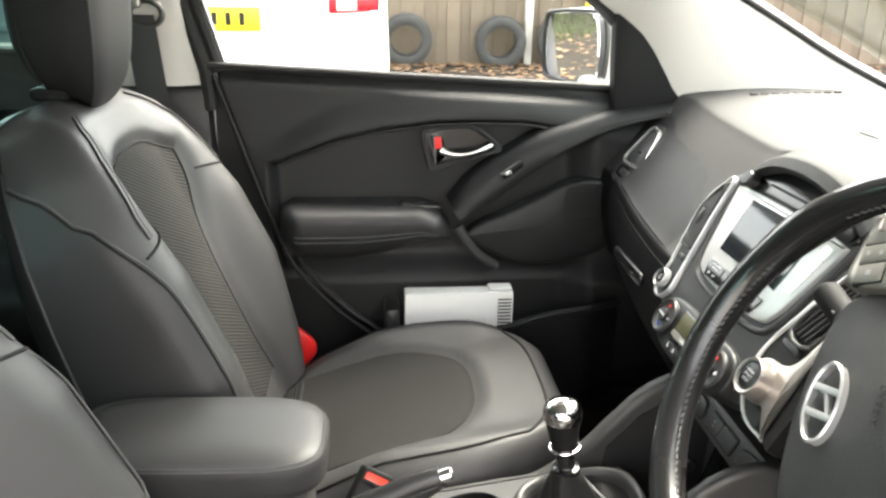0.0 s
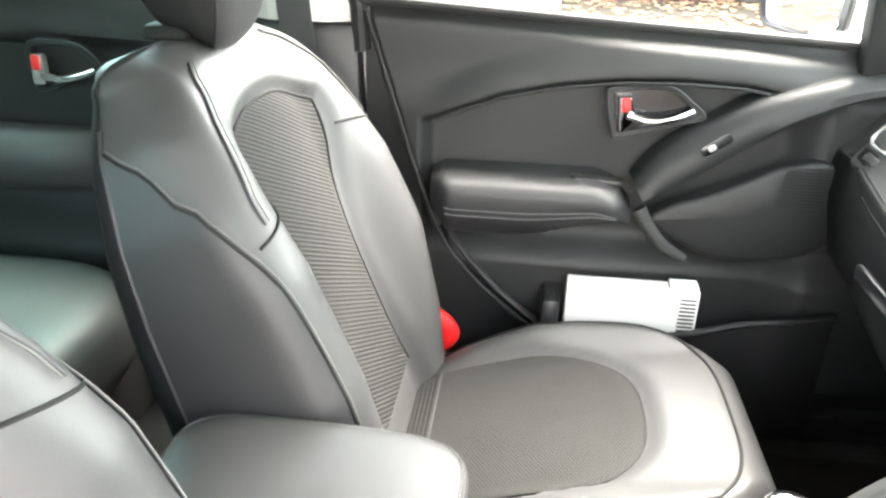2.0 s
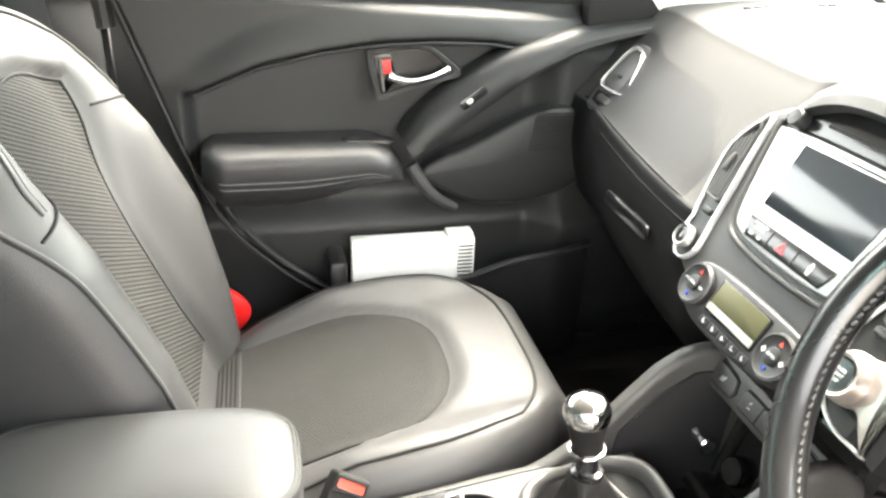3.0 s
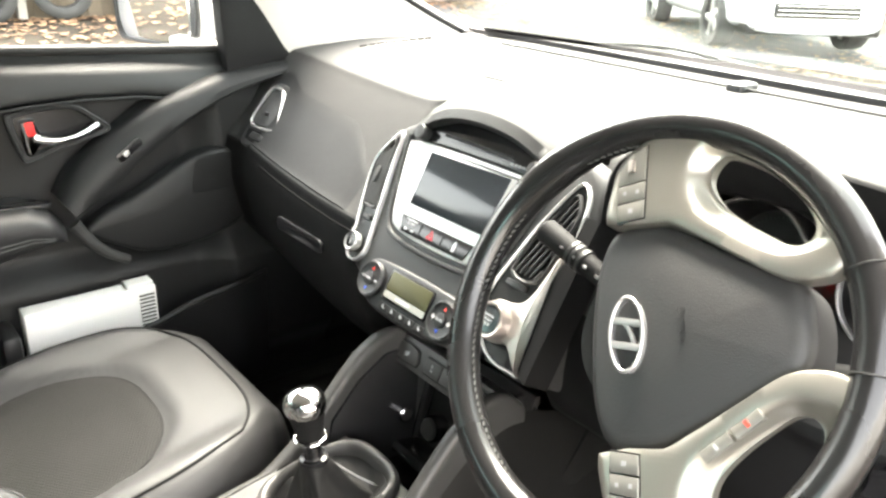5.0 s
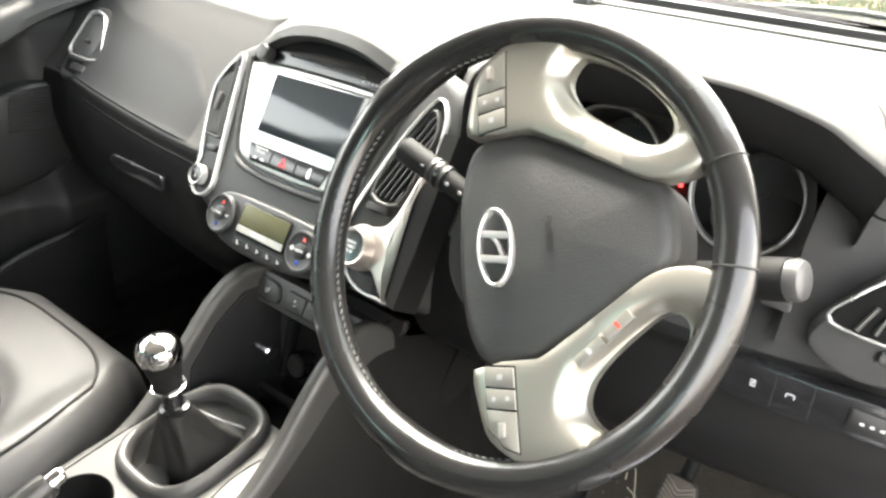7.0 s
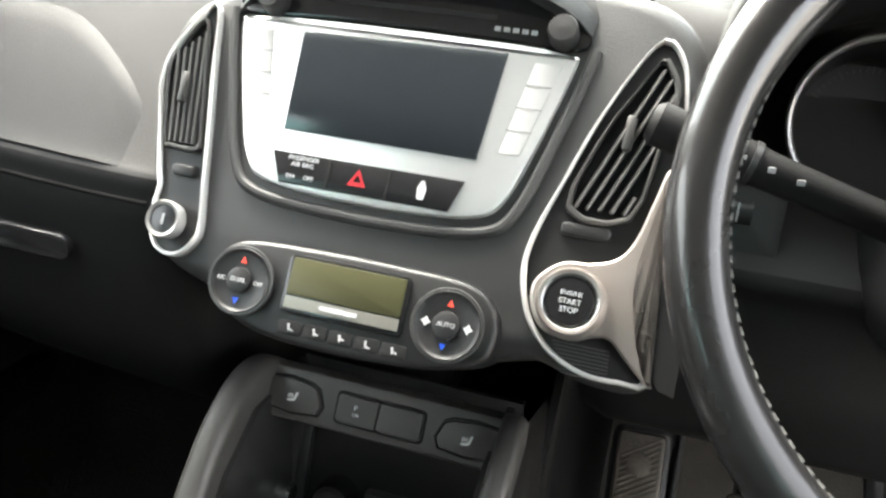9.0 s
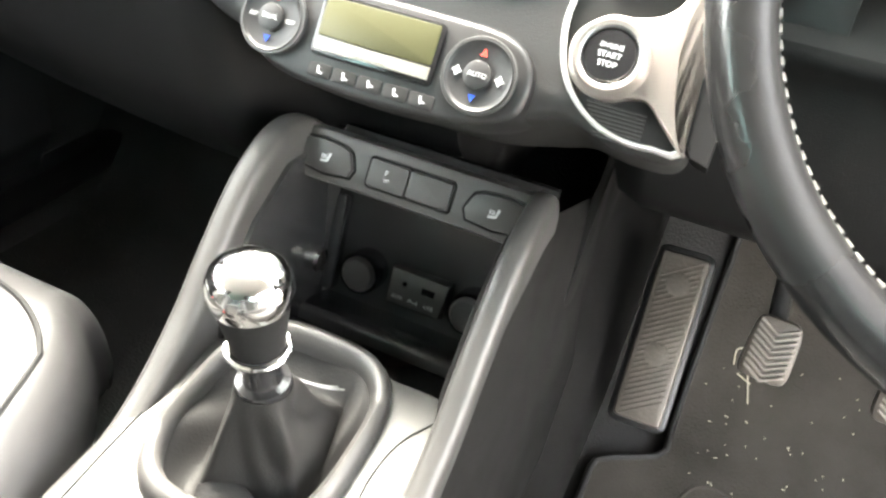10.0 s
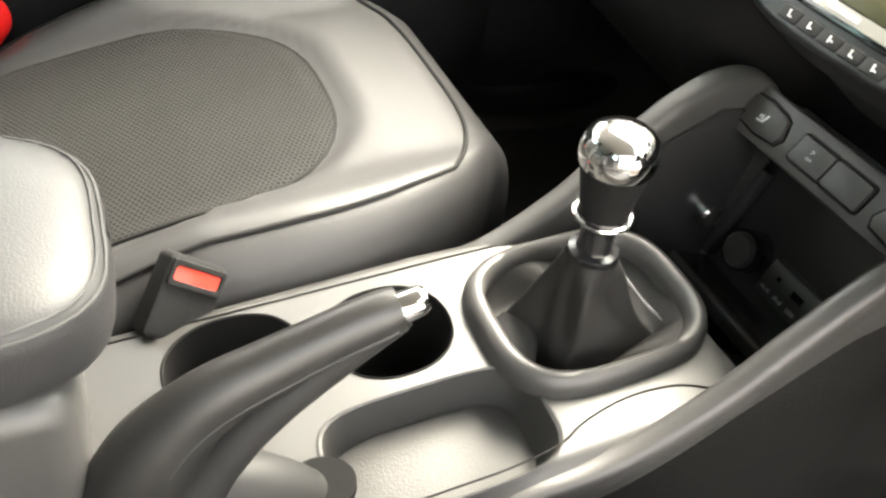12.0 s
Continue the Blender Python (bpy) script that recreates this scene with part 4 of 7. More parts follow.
SEAT_Y = 0.348
passenger_seat = build_seat(SEAT_Y, "black leather passenger seat with grey cloth centre panels")
driver_seat = copy_thing(passenger_seat, Matrix.Translation((-0.048, -0.357, 0.455)))
tagged(driver_seat, "black leather driver seat with grey cloth centre panels")


def build_rear_seat():
    seat = thing("rear_seat", "black leather rear bench seat", "car seat", at=(-0.9, 0, 0.455))
    for y in (0.34, -0.34):
        part("cushion", soft_block((0.60, 0.64, 0.20), (-0.895, y, 0.685), 0.05, 4), LEATHER, seat, "black leather bench cushion")
        part("backrest", soft_block((0.16, 0.64, 0.62), (0, 0, 0), 0.05, 7, m=pose(-1.2, y, 1.08, 0, -18, 0)), LEATHER, seat)
    part("cushion_base", box((0.5, 1.3, 0.2), (-0.88, 0, 0.58), 0.02), CARPET, seat)
    for y in (0.36,):
        pts = spline([(-1.08, y, 0.786), (-0.78, y, 0.783), (-0.665, y, 0.76), (-0.605, y, 0.70)], 6)
        part("seam", tube(pts, 0.002), STITCH, seat)


build_rear_seat()


def build_belt():
    belt = thing("seat_belt", "black seat belt hanging from the door pillar", "seat belt", at=(-0.42, 0.68, 1.28))
    pts = [(-0.352, 0.664, 1.300), (-0.338, 0.672, 1.1), (-0.325, 0.68, 0.9), (-0.32, 0.68, 0.6)]
    rows = [[(p.x - 0.027, p.y, p.z), (p.x + 0.027, p.y - 0.004, p.z), (p.x + 0.027, p.y - 0.0025, p.z), (p.x - 0.027, p.y + 0.0015, p.z)] for p in spline(pts, 6)]
    part("webbing", loft(rows), WEB, belt, "black webbing")
    part("guide_loop", tube([(-0.338 + 0.027 * math.cos(a), 0.664, 1.302 + 0.021 * math.sin(a)) for a in (2 * math.pi * i / 24 for i in range(24))], 0.005, closed=True), GREY, belt, "grey plastic guide loop")
    part("anchor", prism(round_rect(0.03, 0.05, 0.008), 0, 0.02, 0.004, m=frame_of((-0.36, 0.672, 1.335), (1, 0, 0), (0, 0, 1))), SILVER, belt)


build_belt()


# ---- dashboard ----
dash = thing("dashboard", "black and grey soft plastic dashboard with silver details", "dashboard", at=(0.7, 0, 1.0))


def dash_profile(y):
    """Cross-section of the dashboard, from the windscreen foot down to the footwell."""
    a = abs(y)
    dx = 0.11 * max(0, (a - 0.3) / 0.36) ** 2.85
    if y > 0:
        dx = 0.054 * min(1.0, max(0.0, (a - 0.18) / 0.42)) ** 1.5
        key = [(1.15, 1.168), (0.86, 1.18), (0.68 + dx, 1.18), (0.585 + dx, 1.170), (0.560 + dx, 1.155), (0.50 + dx, 1.095), (0.450 + dx, 1.040), (0.436 + dx, 1.026), (0.432 + dx, 1.012), (0.428 + dx, 0.99), (0.43 + dx, 0.94), (0.455 + dx, 0.86), (0.52 + dx, 0.79), (0.66 + dx, 0.75), (0.9, 0.74)]
    else:
        dx *= 0.6
        key = [(1.15, 1.168), (0.86, 1.18), (0.68 + dx, 1.18), (0.585 + dx, 1.168), (0.545 + dx, 1.15), (0.515 + dx, 1.10), (0.495 + dx, 1.05), (0.483 + dx, 1.02), (0.478 + dx, 1.0), (0.472 + dx, 0.97), (0.470 + dx, 0.93), (0.488 + dx, 0.888), (0.545 + dx, 0.864), (0.67 + dx, 0.852), (0.9, 0.845)]
        rec = smooth_step(-0.195, -0.205, y) * smooth_step(-0.512, -0.50, y)
        for i, d in ((3, 0.03), (4, 0.10), (5, 0.13), (6, 0.06)):
            key[i] = (key[i][0] + d * rec, key[i][1])
        cheek = smooth_step(-0.495, -0.515, y) * smooth_step(-0.65, -0.58, y)
        key[4] = (key[4][0] - 0.010 * cheek, key[4][1] + 0.004 * cheek)
        key[5] = (key[5][0] - 0.014 * cheek, key[5][1] + 0.012 * cheek)
    mid = smooth_step(0.15, 0.11, a)
    for i in range(4, 13):
        key[i] = (key[i][0] + 0.09 * mid, key[i][1])
    key = [(x, z + 0.012 * smooth_step(0.2, 0.1, a) * (i in (2, 3, 4))) for i, (x, z) in enumerate(key)]
    return key


WELL_BLACK = material("dark_gap", (0.006, 0.006, 0.006), 0.8, vary=0.0, spec=0.1)
# near black: carries the shade low on the dash and under the hood
LOWER = material("shade_black_plastic", (0.0065, 0.0065, 0.0068), 0.6, spec=0.15, grain=0.3, grain_size=1100, vary=0.12, rough_vary=0.05)
STALK = material("dull_black_stalk", (0.012, 0.012, 0.012), 0.55, vary=0.05, spec=0.25)


def build_dash():
    upper, lower = [], []
    ys = sorted(set([-0.70 + 0.02 * i for i in range(71)] + [-0.512, -0.506, -0.50, -0.205, -0.20, -0.195]))
    for y in ys:
        p = spline(dash_profile(y), 6)
        upper.append([(q.x, y, q.y) for q in p[:43]] + [(1.15, y, p[42].y)])
        lower.append([(q.x, y, q.y) for q in p[42:]] + [(1.15, y, 0.74), (1.15, y, p[42].y)])
    part("upper_moulding", loft(upper), DASH, dash, "dark grey soft-touch dashboard top", smooth=50)
    part("lower_moulding", loft(lower), LOWER, dash, "black lower dashboard, shade under the top put into its colour", smooth=50)
    # paler panel along the passenger fascia
    def fascia(u, v):
        y = 0.655 - 0.475 * u
        p = spline(dash_profile(y), 6)
        # its upper edge bows down towards the centre
        top = 27.2 + 6.5 * smooth_step(0.34, 0.15, y) ** 1.5 - 1.5 * smooth_step(0.5, 0.62, y)
        k = top + (40.5 - top) * v
        i = min(int(k), len(p) - 2)
        q = p[i].lerp(p[i + 1], k - i)
        k = 0.0024 * smooth_step(0, 0.12, v) * smooth_step(1, 0.9, v) * smooth_step(0, 0.06, u) * smooth_step(1, 0.9, u) - 0.0008
        return (q.x - k, y, q.y + 0.8 * k)
    part("fascia_panel", sheet(fascia, 40, 20, (0.004, 0, -0.003)), FASCIA, dash, "grey soft fascia panel before the passenger")
    # glovebox lid line and its pull
    lid = []
    for i in range(21):
        y = 0.50 - 0.33 * i / 20
        q = spline(dash_profile(y), 6)[49]
        lid.append((q.x - 0.0004, y, q.y))
    part("glovebox_gap", tube(lid, 0.0016), WELL_BLACK, dash)
    part("glovebox_pull", prism(round_rect(0.13, 0.02, 0.008), 0, 0.006, 0.002, m=frame_of((0.4275, 0.30, 0.965), (0, -1, 0), (0.05, 0, 1))), GLOSS, dash, "black glovebox pull")
    # seam line, sun sensor and speaker slots on the top
    part("top_seam", tube([(0.995, 0.50 - 0.05 * i, 1.1785) for i in range(21)], 0.0022), RUBBER, dash)
    part("airbag_seam", tube(spline([(0.74, 0.02, 1.1835), (0.70, 0.10, 1.1835), (0.70, 0.22, 1.183)], 8), 0.0012), RUBBER, dash)
    part("sun_sensor", prism(round_rect(0.05, 0.03, 0.008), 0, 0.012, 0.005, m=pose(1.005, -0.02, 1.174)), HARD, dash, "small black light sensor")
    bm = bmesh.new()
    for i in range(9):
        bmesh.ops.create_cube(bm, size=1, matrix=Matrix.Translation((0.72 + 0.022 * i, 0.575 + 0.004 * i, 1.181)) @ Matrix.Diagonal((0.012, 0.005, 0.004, 1)))
    part("defroster_slots", bm, RUBBER, dash)
    # outer vent on the passenger side
    vm = frame_of((0.526, 0.585, 1.069), (0, -1, 0), (0.672, 0, 0.74))
    outer_vent("air_vent", vm)


def outer_vent(name, m):
    out = spline([(-0.030, -0.022), (-0.037, 0.012), (-0.037, 0.044), (-0.030, 0.057), (0.000, 0.057), (0.020, 0.043), (0.045, 0.010), (0.061, -0.011), (0.062, -0.021), (0.02, -0.027)], 6, True)
    bed = spline([(-0.024, -0.060), (-0.037, -0.022), (-0.045, 0.012), (-0.044, 0.050), (-0.034, 0.066), (0.004, 0.066), (0.028, 0.050), (0.054, 0.014), (0.070, -0.010), (0.074, -0.045), (0.030, -0.058)], 6, True)
    mid = Vector((0.008, 0.014))
    shrunk = lambda k: [tuple(mid + (p - mid) * k) for p in out]
    part("vent_housing", prism(bed, -0.05, 0.003, 0.005, 3, m=m), GREY_SOFT, dash, "dark vent housing")
    v = part(name, frame_prism(out, shrunk(0.86), 0.0, 0.0085, bevel=0.002, m=m), SILVER, dash, "upright air vent in a silver frame")
    part("vent_flap", prism(shrunk(0.85), -0.01, 0.0055, 0.001, m=m), GREY_SOFT, v, "closed grey vent flap")
    part("flap_gap", tube([(p[0], p[1], 0.0056) for p in shrunk(0.80)], 0.0008, closed=True, segs=6, m=m), RUBBER, v)
    part("vent_tab", box((0.012, 0.006, 0.007), (0.004, 0.004, 0.008), 0.002, m=m), HARD, v)
    part("wheel_slot", prism([(-0.016, -0.050), (-0.024, -0.031), (0.064, -0.029), (0.064, -0.046), (0.03, -0.054)], 0.002, 0.0042, m=m), WELL_BLACK, v)
    part("vent_wheel", prism(round_rect(0.042, 0.013, 0.005), 0.002, 0.0075, 0.002, m=m @ pose(0.018, -0.041, 0.0, 0, 0, -2)), HARD, v, "ribbed vent wheel")
    for i in range(7):
        part("rib", box((0.0016, 0.010, 0.001), (0.003 + 0.005 * i, -0.041, 0.0078), m=m), RUBBER, v)


FASCIA = material("pale_fascia_plastic", (0.015, 0.0154, 0.0158), 0.56, spec=0.25, grain=0.3, grain_size=1200, vary=0.08, rough_vary=0.05)
GREY_SOFT = material("grey_soft_plastic", (0.026, 0.0261, 0.0262), 0.5, grain=0.25, grain_size=1200, vary=0.06, rough_vary=0.04)
build_dash()

# centre stack: local x to the driver's side, y up its slope, z out of its face
STACK = frame_of((0.411, 0.012, 0.976), (0, -1, 0), (0.5, 0, 0.866))


def mirrored(pts):
    return pts + [(-x, y) for x, y in reversed(pts)]


def build_stack():
    body = spline([(0.0, 0.222), (0.12, 0.232), (0.180, 0.214), (0.199, 0.16), (0.194, 0.08), (0.194, 0.02), (0.192, -0.012), (0.160, -0.016), (0.126, -0.008), (0.098, -0.014), (0.055, -0.024), (0.0, -0.026), (-0.055, -0.024), (-0.082, -0.010), (-0.106, -0.006), (-0.140, 0.008), (-0.151, 0.04), (-0.162, 0.09), (-0.174, 0.14), (-0.162, 0.185), (-0.10, 0.216)], 5, True)
    st = part("control_panel", prism(body, -0.16, 0.0, 0.014, 4, m=STACK), GREY_SOFT, dash, "dark grey centre stack")
    # silver bezel and its screen
    bez = spline(mirrored([(0.03, 0.184), (0.085, 0.183), (0.112, 0.180), (0.116, 0.174), (0.103, 0.122), (0.090, 0.084), (0.074, 0.070), (0.03, 0.065)]), 4, True)
    groove = [(p.x * 1.08, 0.128 + (p.y - 0.128) * 1.14) for p in bez]
    part("bezel_ridge", tube([(p[0], p[1], 0.0005) for p in groove if p[1] < 0.186], 0.004, m=STACK), GREY_SOFT, st)
    bz = part("screen_bezel", prism(bez, -0.004, 0.006, 0.003, m=STACK), BEZEL_SILVER, st, "silver screen surround")
    part("display", prism([(-0.066, 0.105), (0.067, 0.105), (0.073, 0.176), (-0.068, 0.174)], 0.004, 0.0075, 0.001, m=STACK), SCREEN, bz, "dark glass touch screen")
    for s in (1, -1):
        keys = [(s * x, y) for x, y in ((0.108, 0.172), (0.091, 0.172), (0.080, 0.112), (0.093, 0.112))]
        kp = part("key_column", prism(keys, 0.004, 0.0066, 0.0005, m=STACK), BEZEL_SILVER, bz, "silver key column beside the screen")
        for f in (0.25, 0.5, 0.75):
            part("key_gap", box((0.016, 0.0007, 0.0008), (s * (0.0995 - 0.0135 * f), 0.172 - 0.06 * f, 0.0067), m=STACK), GREY_PRINT, kp)
    strip = [(-0.069, 0.0905), (-0.061, 0.0695), (0.056, 0.0695), (0.063, 0.0905)]
    part("button_strip", prism(strip, 0.004, 0.008, 0.0015, m=STACK), GLOSS, bz, "gloss black button strip")
    for x in (-0.027, 0.014):
        part("button_gap", box((0.0008, 0.019, 0.001), (x, 0.080, 0.0083), m=STACK), RUBBER, bz)
    tri = [(-0.0065, -0.005), (0.0065, -0.005), (0, 0.0065)]
    part("hazard_mark", frame_prism(spline(tri, 1, True), [(x * 0.45, y * 0.45) for x, y in tri], 0.008, 0.0086, n=24, bevel=0.0001, m=STACK @ pose(-0.0065, 0.080, 0)), HAZARD, bz, "red warning triangle")
    part("mute_mark", prism([(-0.002, -0.006), (0.002, -0.006), (0.003, 0.001), (0.001, 0.006), (-0.001, 0.006), (-0.003, 0.001)], 0.008, 0.0086, m=STACK @ pose(0.037, 0.080, 0)), WHITE_PRINT, bz)
    for w, x, y, sz in (("PASSENGER", -0.046, 0.0868, 0.0042), ("AIR BAG", -0.046, 0.0828, 0.0042), ("ON", -0.053, 0.0745, 0.004), ("OFF", -0.040, 0.0745, 0.004)):
        lettering(w, sz, 0.0002, WHITE_PRINT, bz, STACK @ pose(x, y, 0.0083))
    # disc slot under a brow, with two knobs
    slot = spline(mirrored([(0.05, 0.224), (0.10, 0.212), (0.120, 0.198), (0.114, 0.184), (0.05, 0.186)]), 4, True)
    sl = part("disc_slot", prism(slot, -0.002, 0.004, 0.002, m=STACK), GLOSS, st, "gloss black disc slot panel")
    part("slot_gap", box((0.12, 0.003, 0.002), (0, 0.199, 0.0042), m=STACK), RUBBER, sl)
    for x in (-0.094, 0.105):
        part("knob", lathe([(0.0095, 0.0), (0.0095, 0.014), (0.0083, 0.0165), (0.0, 0.017)], 24, STACK @ pose(x, 0.192, 0.002)), HARD, sl, "small black knob")
    for i in range(5):
        part("print_bar", box((0.004, 0.003, 0.0006), (0.062 + 0.006 * i, 0.192, 0.0043), m=STACK), GREY_PRINT, sl)
    brow = spline([(-0.126, 0.176, 0.000), (-0.108, 0.194, 0.010), (-0.058, 0.214, 0.022), (0.0, 0.221, 0.026), (0.06, 0.217, 0.024), (0.104, 0.204, 0.014), (0.122, 0.193, 0.004)], 6)
    rows, tops = [], []
    for p in brow:
        lo, fr, tp = (STACK @ Vector(q) for q in ((p.x * 0.985, p.y - 0.003, p.z - 0.006), (p.x, p.y + 0.001, p.z), (p.x * 1.012, p.y + 0.014, p.z - 0.003)))
        z1, z2 = max(tp.z + 0.002, 1.172), 1.196 - 0.010 * (p.x / 0.13) ** 2
        rows.append([lo, fr, tp, (tp.x + 0.02, tp.y, tp.z - 0.006), (0.58, lo.y * 0.97, lo.z - 0.012)])
        fan = 1 + 0.42 * smooth_step(0.075, 0.122, p.x)
        tops.append([tp, tp + Vector((0.003, 0, 0.002)), (tp.x + 0.03, tp.y * (0.8 + 0.2 * fan), tp.z + (z1 - tp.z) * 0.8), (0.61, tp.y * fan, z2 + 0.008 - 0.05 * (fan - 1)), (0.70, tp.y * 0.98 * fan, z2 + 0.002 - 0.02 * (fan - 1)), (0.76, tp.y * 0.98 * fan, 1.178), (0.70, tp.y * fan, 1.15), (tp.x + 0.02, tp.y, tp.z - 0.006)])
    # same brow as below, darker here to paint the shade on its underside
    part("brow_face", loft(rows, True, True), SOFT, st, "underside of the brow, its shade put into a darker plastic", smooth=60)
    part("brow", loft(tops, True, True), DASH, st, "dark grey brow over the screen", smooth=60)
    # climate panel
    cl = spline([(0.034, 0.031), (0.079, 0.029), (0.098, 0.018), (0.1035, 0.001), (0.097, -0.017), (0.070, -0.027), (0.03, -0.031), (-0.004, -0.032), (-0.045, -0.030), (-0.072, -0.022), (-0.088, -0.006), (-0.090, 0.008), (-0.082, 0.023), (-0.062, 0.029), (-0.01, 0.031)], 5, True)
    cp = part("climate_panel", prism(cl, -0.04, 0.010, 0.004, 3, m=STACK), HARD, st, "black climate control panel")
    part("lcd_surround", prism(round_rect(0.083, 0.038, 0.004), 0.008, 0.0118, 0.001, m=STACK @ pose(0.004, 0.006, 0)), GLOSS, cp)
    part("lcd", prism(round_rect(0.077, 0.024, 0.002), 0.010, 0.0125, 0.0005, m=STACK @ pose(0.004, 0.0110, 0)), LCD, cp, "olive liquid crystal display")
    part("lcd_strip", box((0.077, 0.0075, 0.001), (0.004, -0.0055, 0.0122), m=STACK), TITAN, cp, "silver strip under the display")
    for i in range(6):
        part("print_bar", box((0.004, 0.0028, 0.0006), (-0.008 + 0.0042 * i, -0.0055, 0.0129), m=STACK), WHITE_PRINT, cp)
    for i, x in enumerate((-0.0275, -0.0100, 0.0075, 0.0250, 0.0425)):
        kb = part("mode_button", prism(round_rect(0.0162, 0.009, 0.002), 0.008, 0.0107, 0.0006, m=STACK @ pose(x, -0.0215, 0)), STALK, cp)
        part("print_mark", prism(disc(0.0008, 10), 0.0107, 0.0112, m=STACK @ pose(x - 0.001, -0.0197, 0)), WHITE_PRINT, kb)
        part("print_mark", box((0.0010, 0.0030, 0.0005), (0, 0, 0), m=STACK @ pose(x - 0.0006, -0.0219, 0.0109, 0, 0, 12)), WHITE_PRINT, kb)
        part("print_mark", box((0.0026, 0.0009, 0.0005), (0, 0, 0), m=STACK @ pose(x + 0.0012, -0.0228 + 0.0006 * (i % 3), 0.0109, 0, 0, -14)), WHITE_PRINT, kb)
    for x, mid, side in ((-0.0665, "DUAL", "OFF"), (0.0730, "AUTO", "")):
        km = STACK @ pose(x, 0.001, 0.008) @ Matrix.Diagonal((0.8, 0.8, 0.9, 1))
        kn = part("climate_dial", lathe([(0.0275, 0), (0.0275, 0.006), (0.0255, 0.009), (0.0235, 0.008), (0.0225, 0.0075), (0.0, 0.0085)], 40, km), HARD, cp, "round black climate dial")
        part("dial_ring", tube([(0.0272 * math.cos(a), 0.0272 * math.sin(a), 0.007) for a in (2 * math.pi * i / 40 for i in range(40))], 0.0014, closed=True, segs=6, m=km), BEZEL, kn)
        part("dial_centre", lathe([(0.0105, 0.008), (0.0105, 0.0105), (0.009, 0.011), (0, 0.011)], 28, km), HARD, kn)
        lettering(mid, 0.0052, 0.0002, WHITE_PRINT, kn, km @ pose(0, 0, 0.0113))
        if side:
            lettering(side, 0.0048, 0.0002, WHITE_PRINT, kn, km @ pose(0.0165, -0.0005, 0.0085))
            lettering("A/C", 0.0048, 0.0002, WHITE_PRINT, kn, km @ pose(-0.0165, -0.0005, 0.0085))
        else:
            for sx in (-1, 1):
                part("fan_mark", prism(spline([(0, 0.004), (0.002, 0.001), (0.004, 0), (0.001, -0.002), (0, -0.004), (-0.002, -0.001), (-0.004, 0), (-0.001, 0.002)], 2, True), 0.0085, 0.009, m=km @ pose(sx * 0.0165, 0, 0)), WHITE_PRINT, kn)
        part("warm_mark", prism([(-0.0026, -0.0024), (0.0026, -0.0024), (0, 0.0028)], 0.008, 0.0088, m=km @ pose(0, 0.0165, 0)), RED_BRIGHT, kn, "red up mark")
        part("cool_mark", prism([(-0.0026, 0.0024), (0.0026, 0.0024), (0, -0.0028)], 0.008, 0.0088, m=km @ pose(0, -0.0165, 0)), BLUE, kn, "blue down mark")
    # side pods: a tall vent above, a round control below
    for s, kind in ((1, "start"), (-1, "airbag")):
        f = 1 if s > 0 else 0.86
        outl = [(0.166, 0.198), (0.152, 0.178), (0.135, 0.140), (0.122, 0.102), (0.112, 0.072), (0.108, 0.050), (0.111, 0.030), (0.120, 0.011), (0.137, -0.004), (0.158, -0.0115), (0.178, -0.0115), (0.194, -0.008), (0.190, 0.03), (0.188, 0.08), (0.189, 0.13), (0.185, 0.170), (0.178, 0.190)]
        if s < 0:
            outl = [(0.140, 0.187), (0.152, 0.172), (0.166, 0.149), (0.1685, 0.126), (0.160, 0.094), (0.151, 0.062), (0.148, 0.054), (0.149, 0.038), (0.147, 0.022), (0.140, 0.011), (0.130, 0.007), (0.120, 0.009), (0.113, 0.016), (0.109, 0.028), (0.114, 0.056), (0.121, 0.099), (0.130, 0.148), (0.1345, 0.176)]
        outl = spline([(s * x, y) for x, y in outl], 5, True)
        cx = sum(p.x for p in outl) / len(outl)
        inn = [(cx + (p.x - cx) * (0.93 if s > 0 else 0.89), 0.09 + (p.y - 0.09) * 0.972) for p in outl]
        pod = part("vent_pod", frame_prism(outl, inn, -0.004, 0.007, n=90, bevel=0.002, m=STACK), BEZEL_SILVER, st, "satin silver vent surround")
        # the start side's bed is darker, with the shade of its recess painted in
        part("pod_bed", prism(inn, -0.004, 0.003, m=STACK), STALK if s > 0 else HARD, pod)
        vin = [(0.167, 0.184), (0.154, 0.160), (0.142, 0.137), (0.127, 0.084), (0.166, 0.083), (0.176, 0.132), (0.181, 0.163), (0.174, 0.180)] if s > 0 else [(0.143, 0.174), (0.160, 0.147), (0.162, 0.127), (0.151, 0.083), (0.147, 0.080), (0.124, 0.080), (0.126, 0.099), (0.1345, 0.143)]
        vin = [(s * x, y) for x, y in vin]
        part("vent_duct", prism(vin, 0.001, 0.0045, m=STACK), WELL_BLACK, pod)
        part("vent_frame", frame_prism(spline(vin, 3, True), [(s * (0.156 if s > 0 else 0.143) + (p.x - s * (0.156 if s > 0 else 0.143)) * 0.88, 0.135 + (p.y - 0.135) * 0.94) for p in spline(vin, 3, True)], 0.002, 0.009, bevel=0.001, m=STACK), GREY, pod)
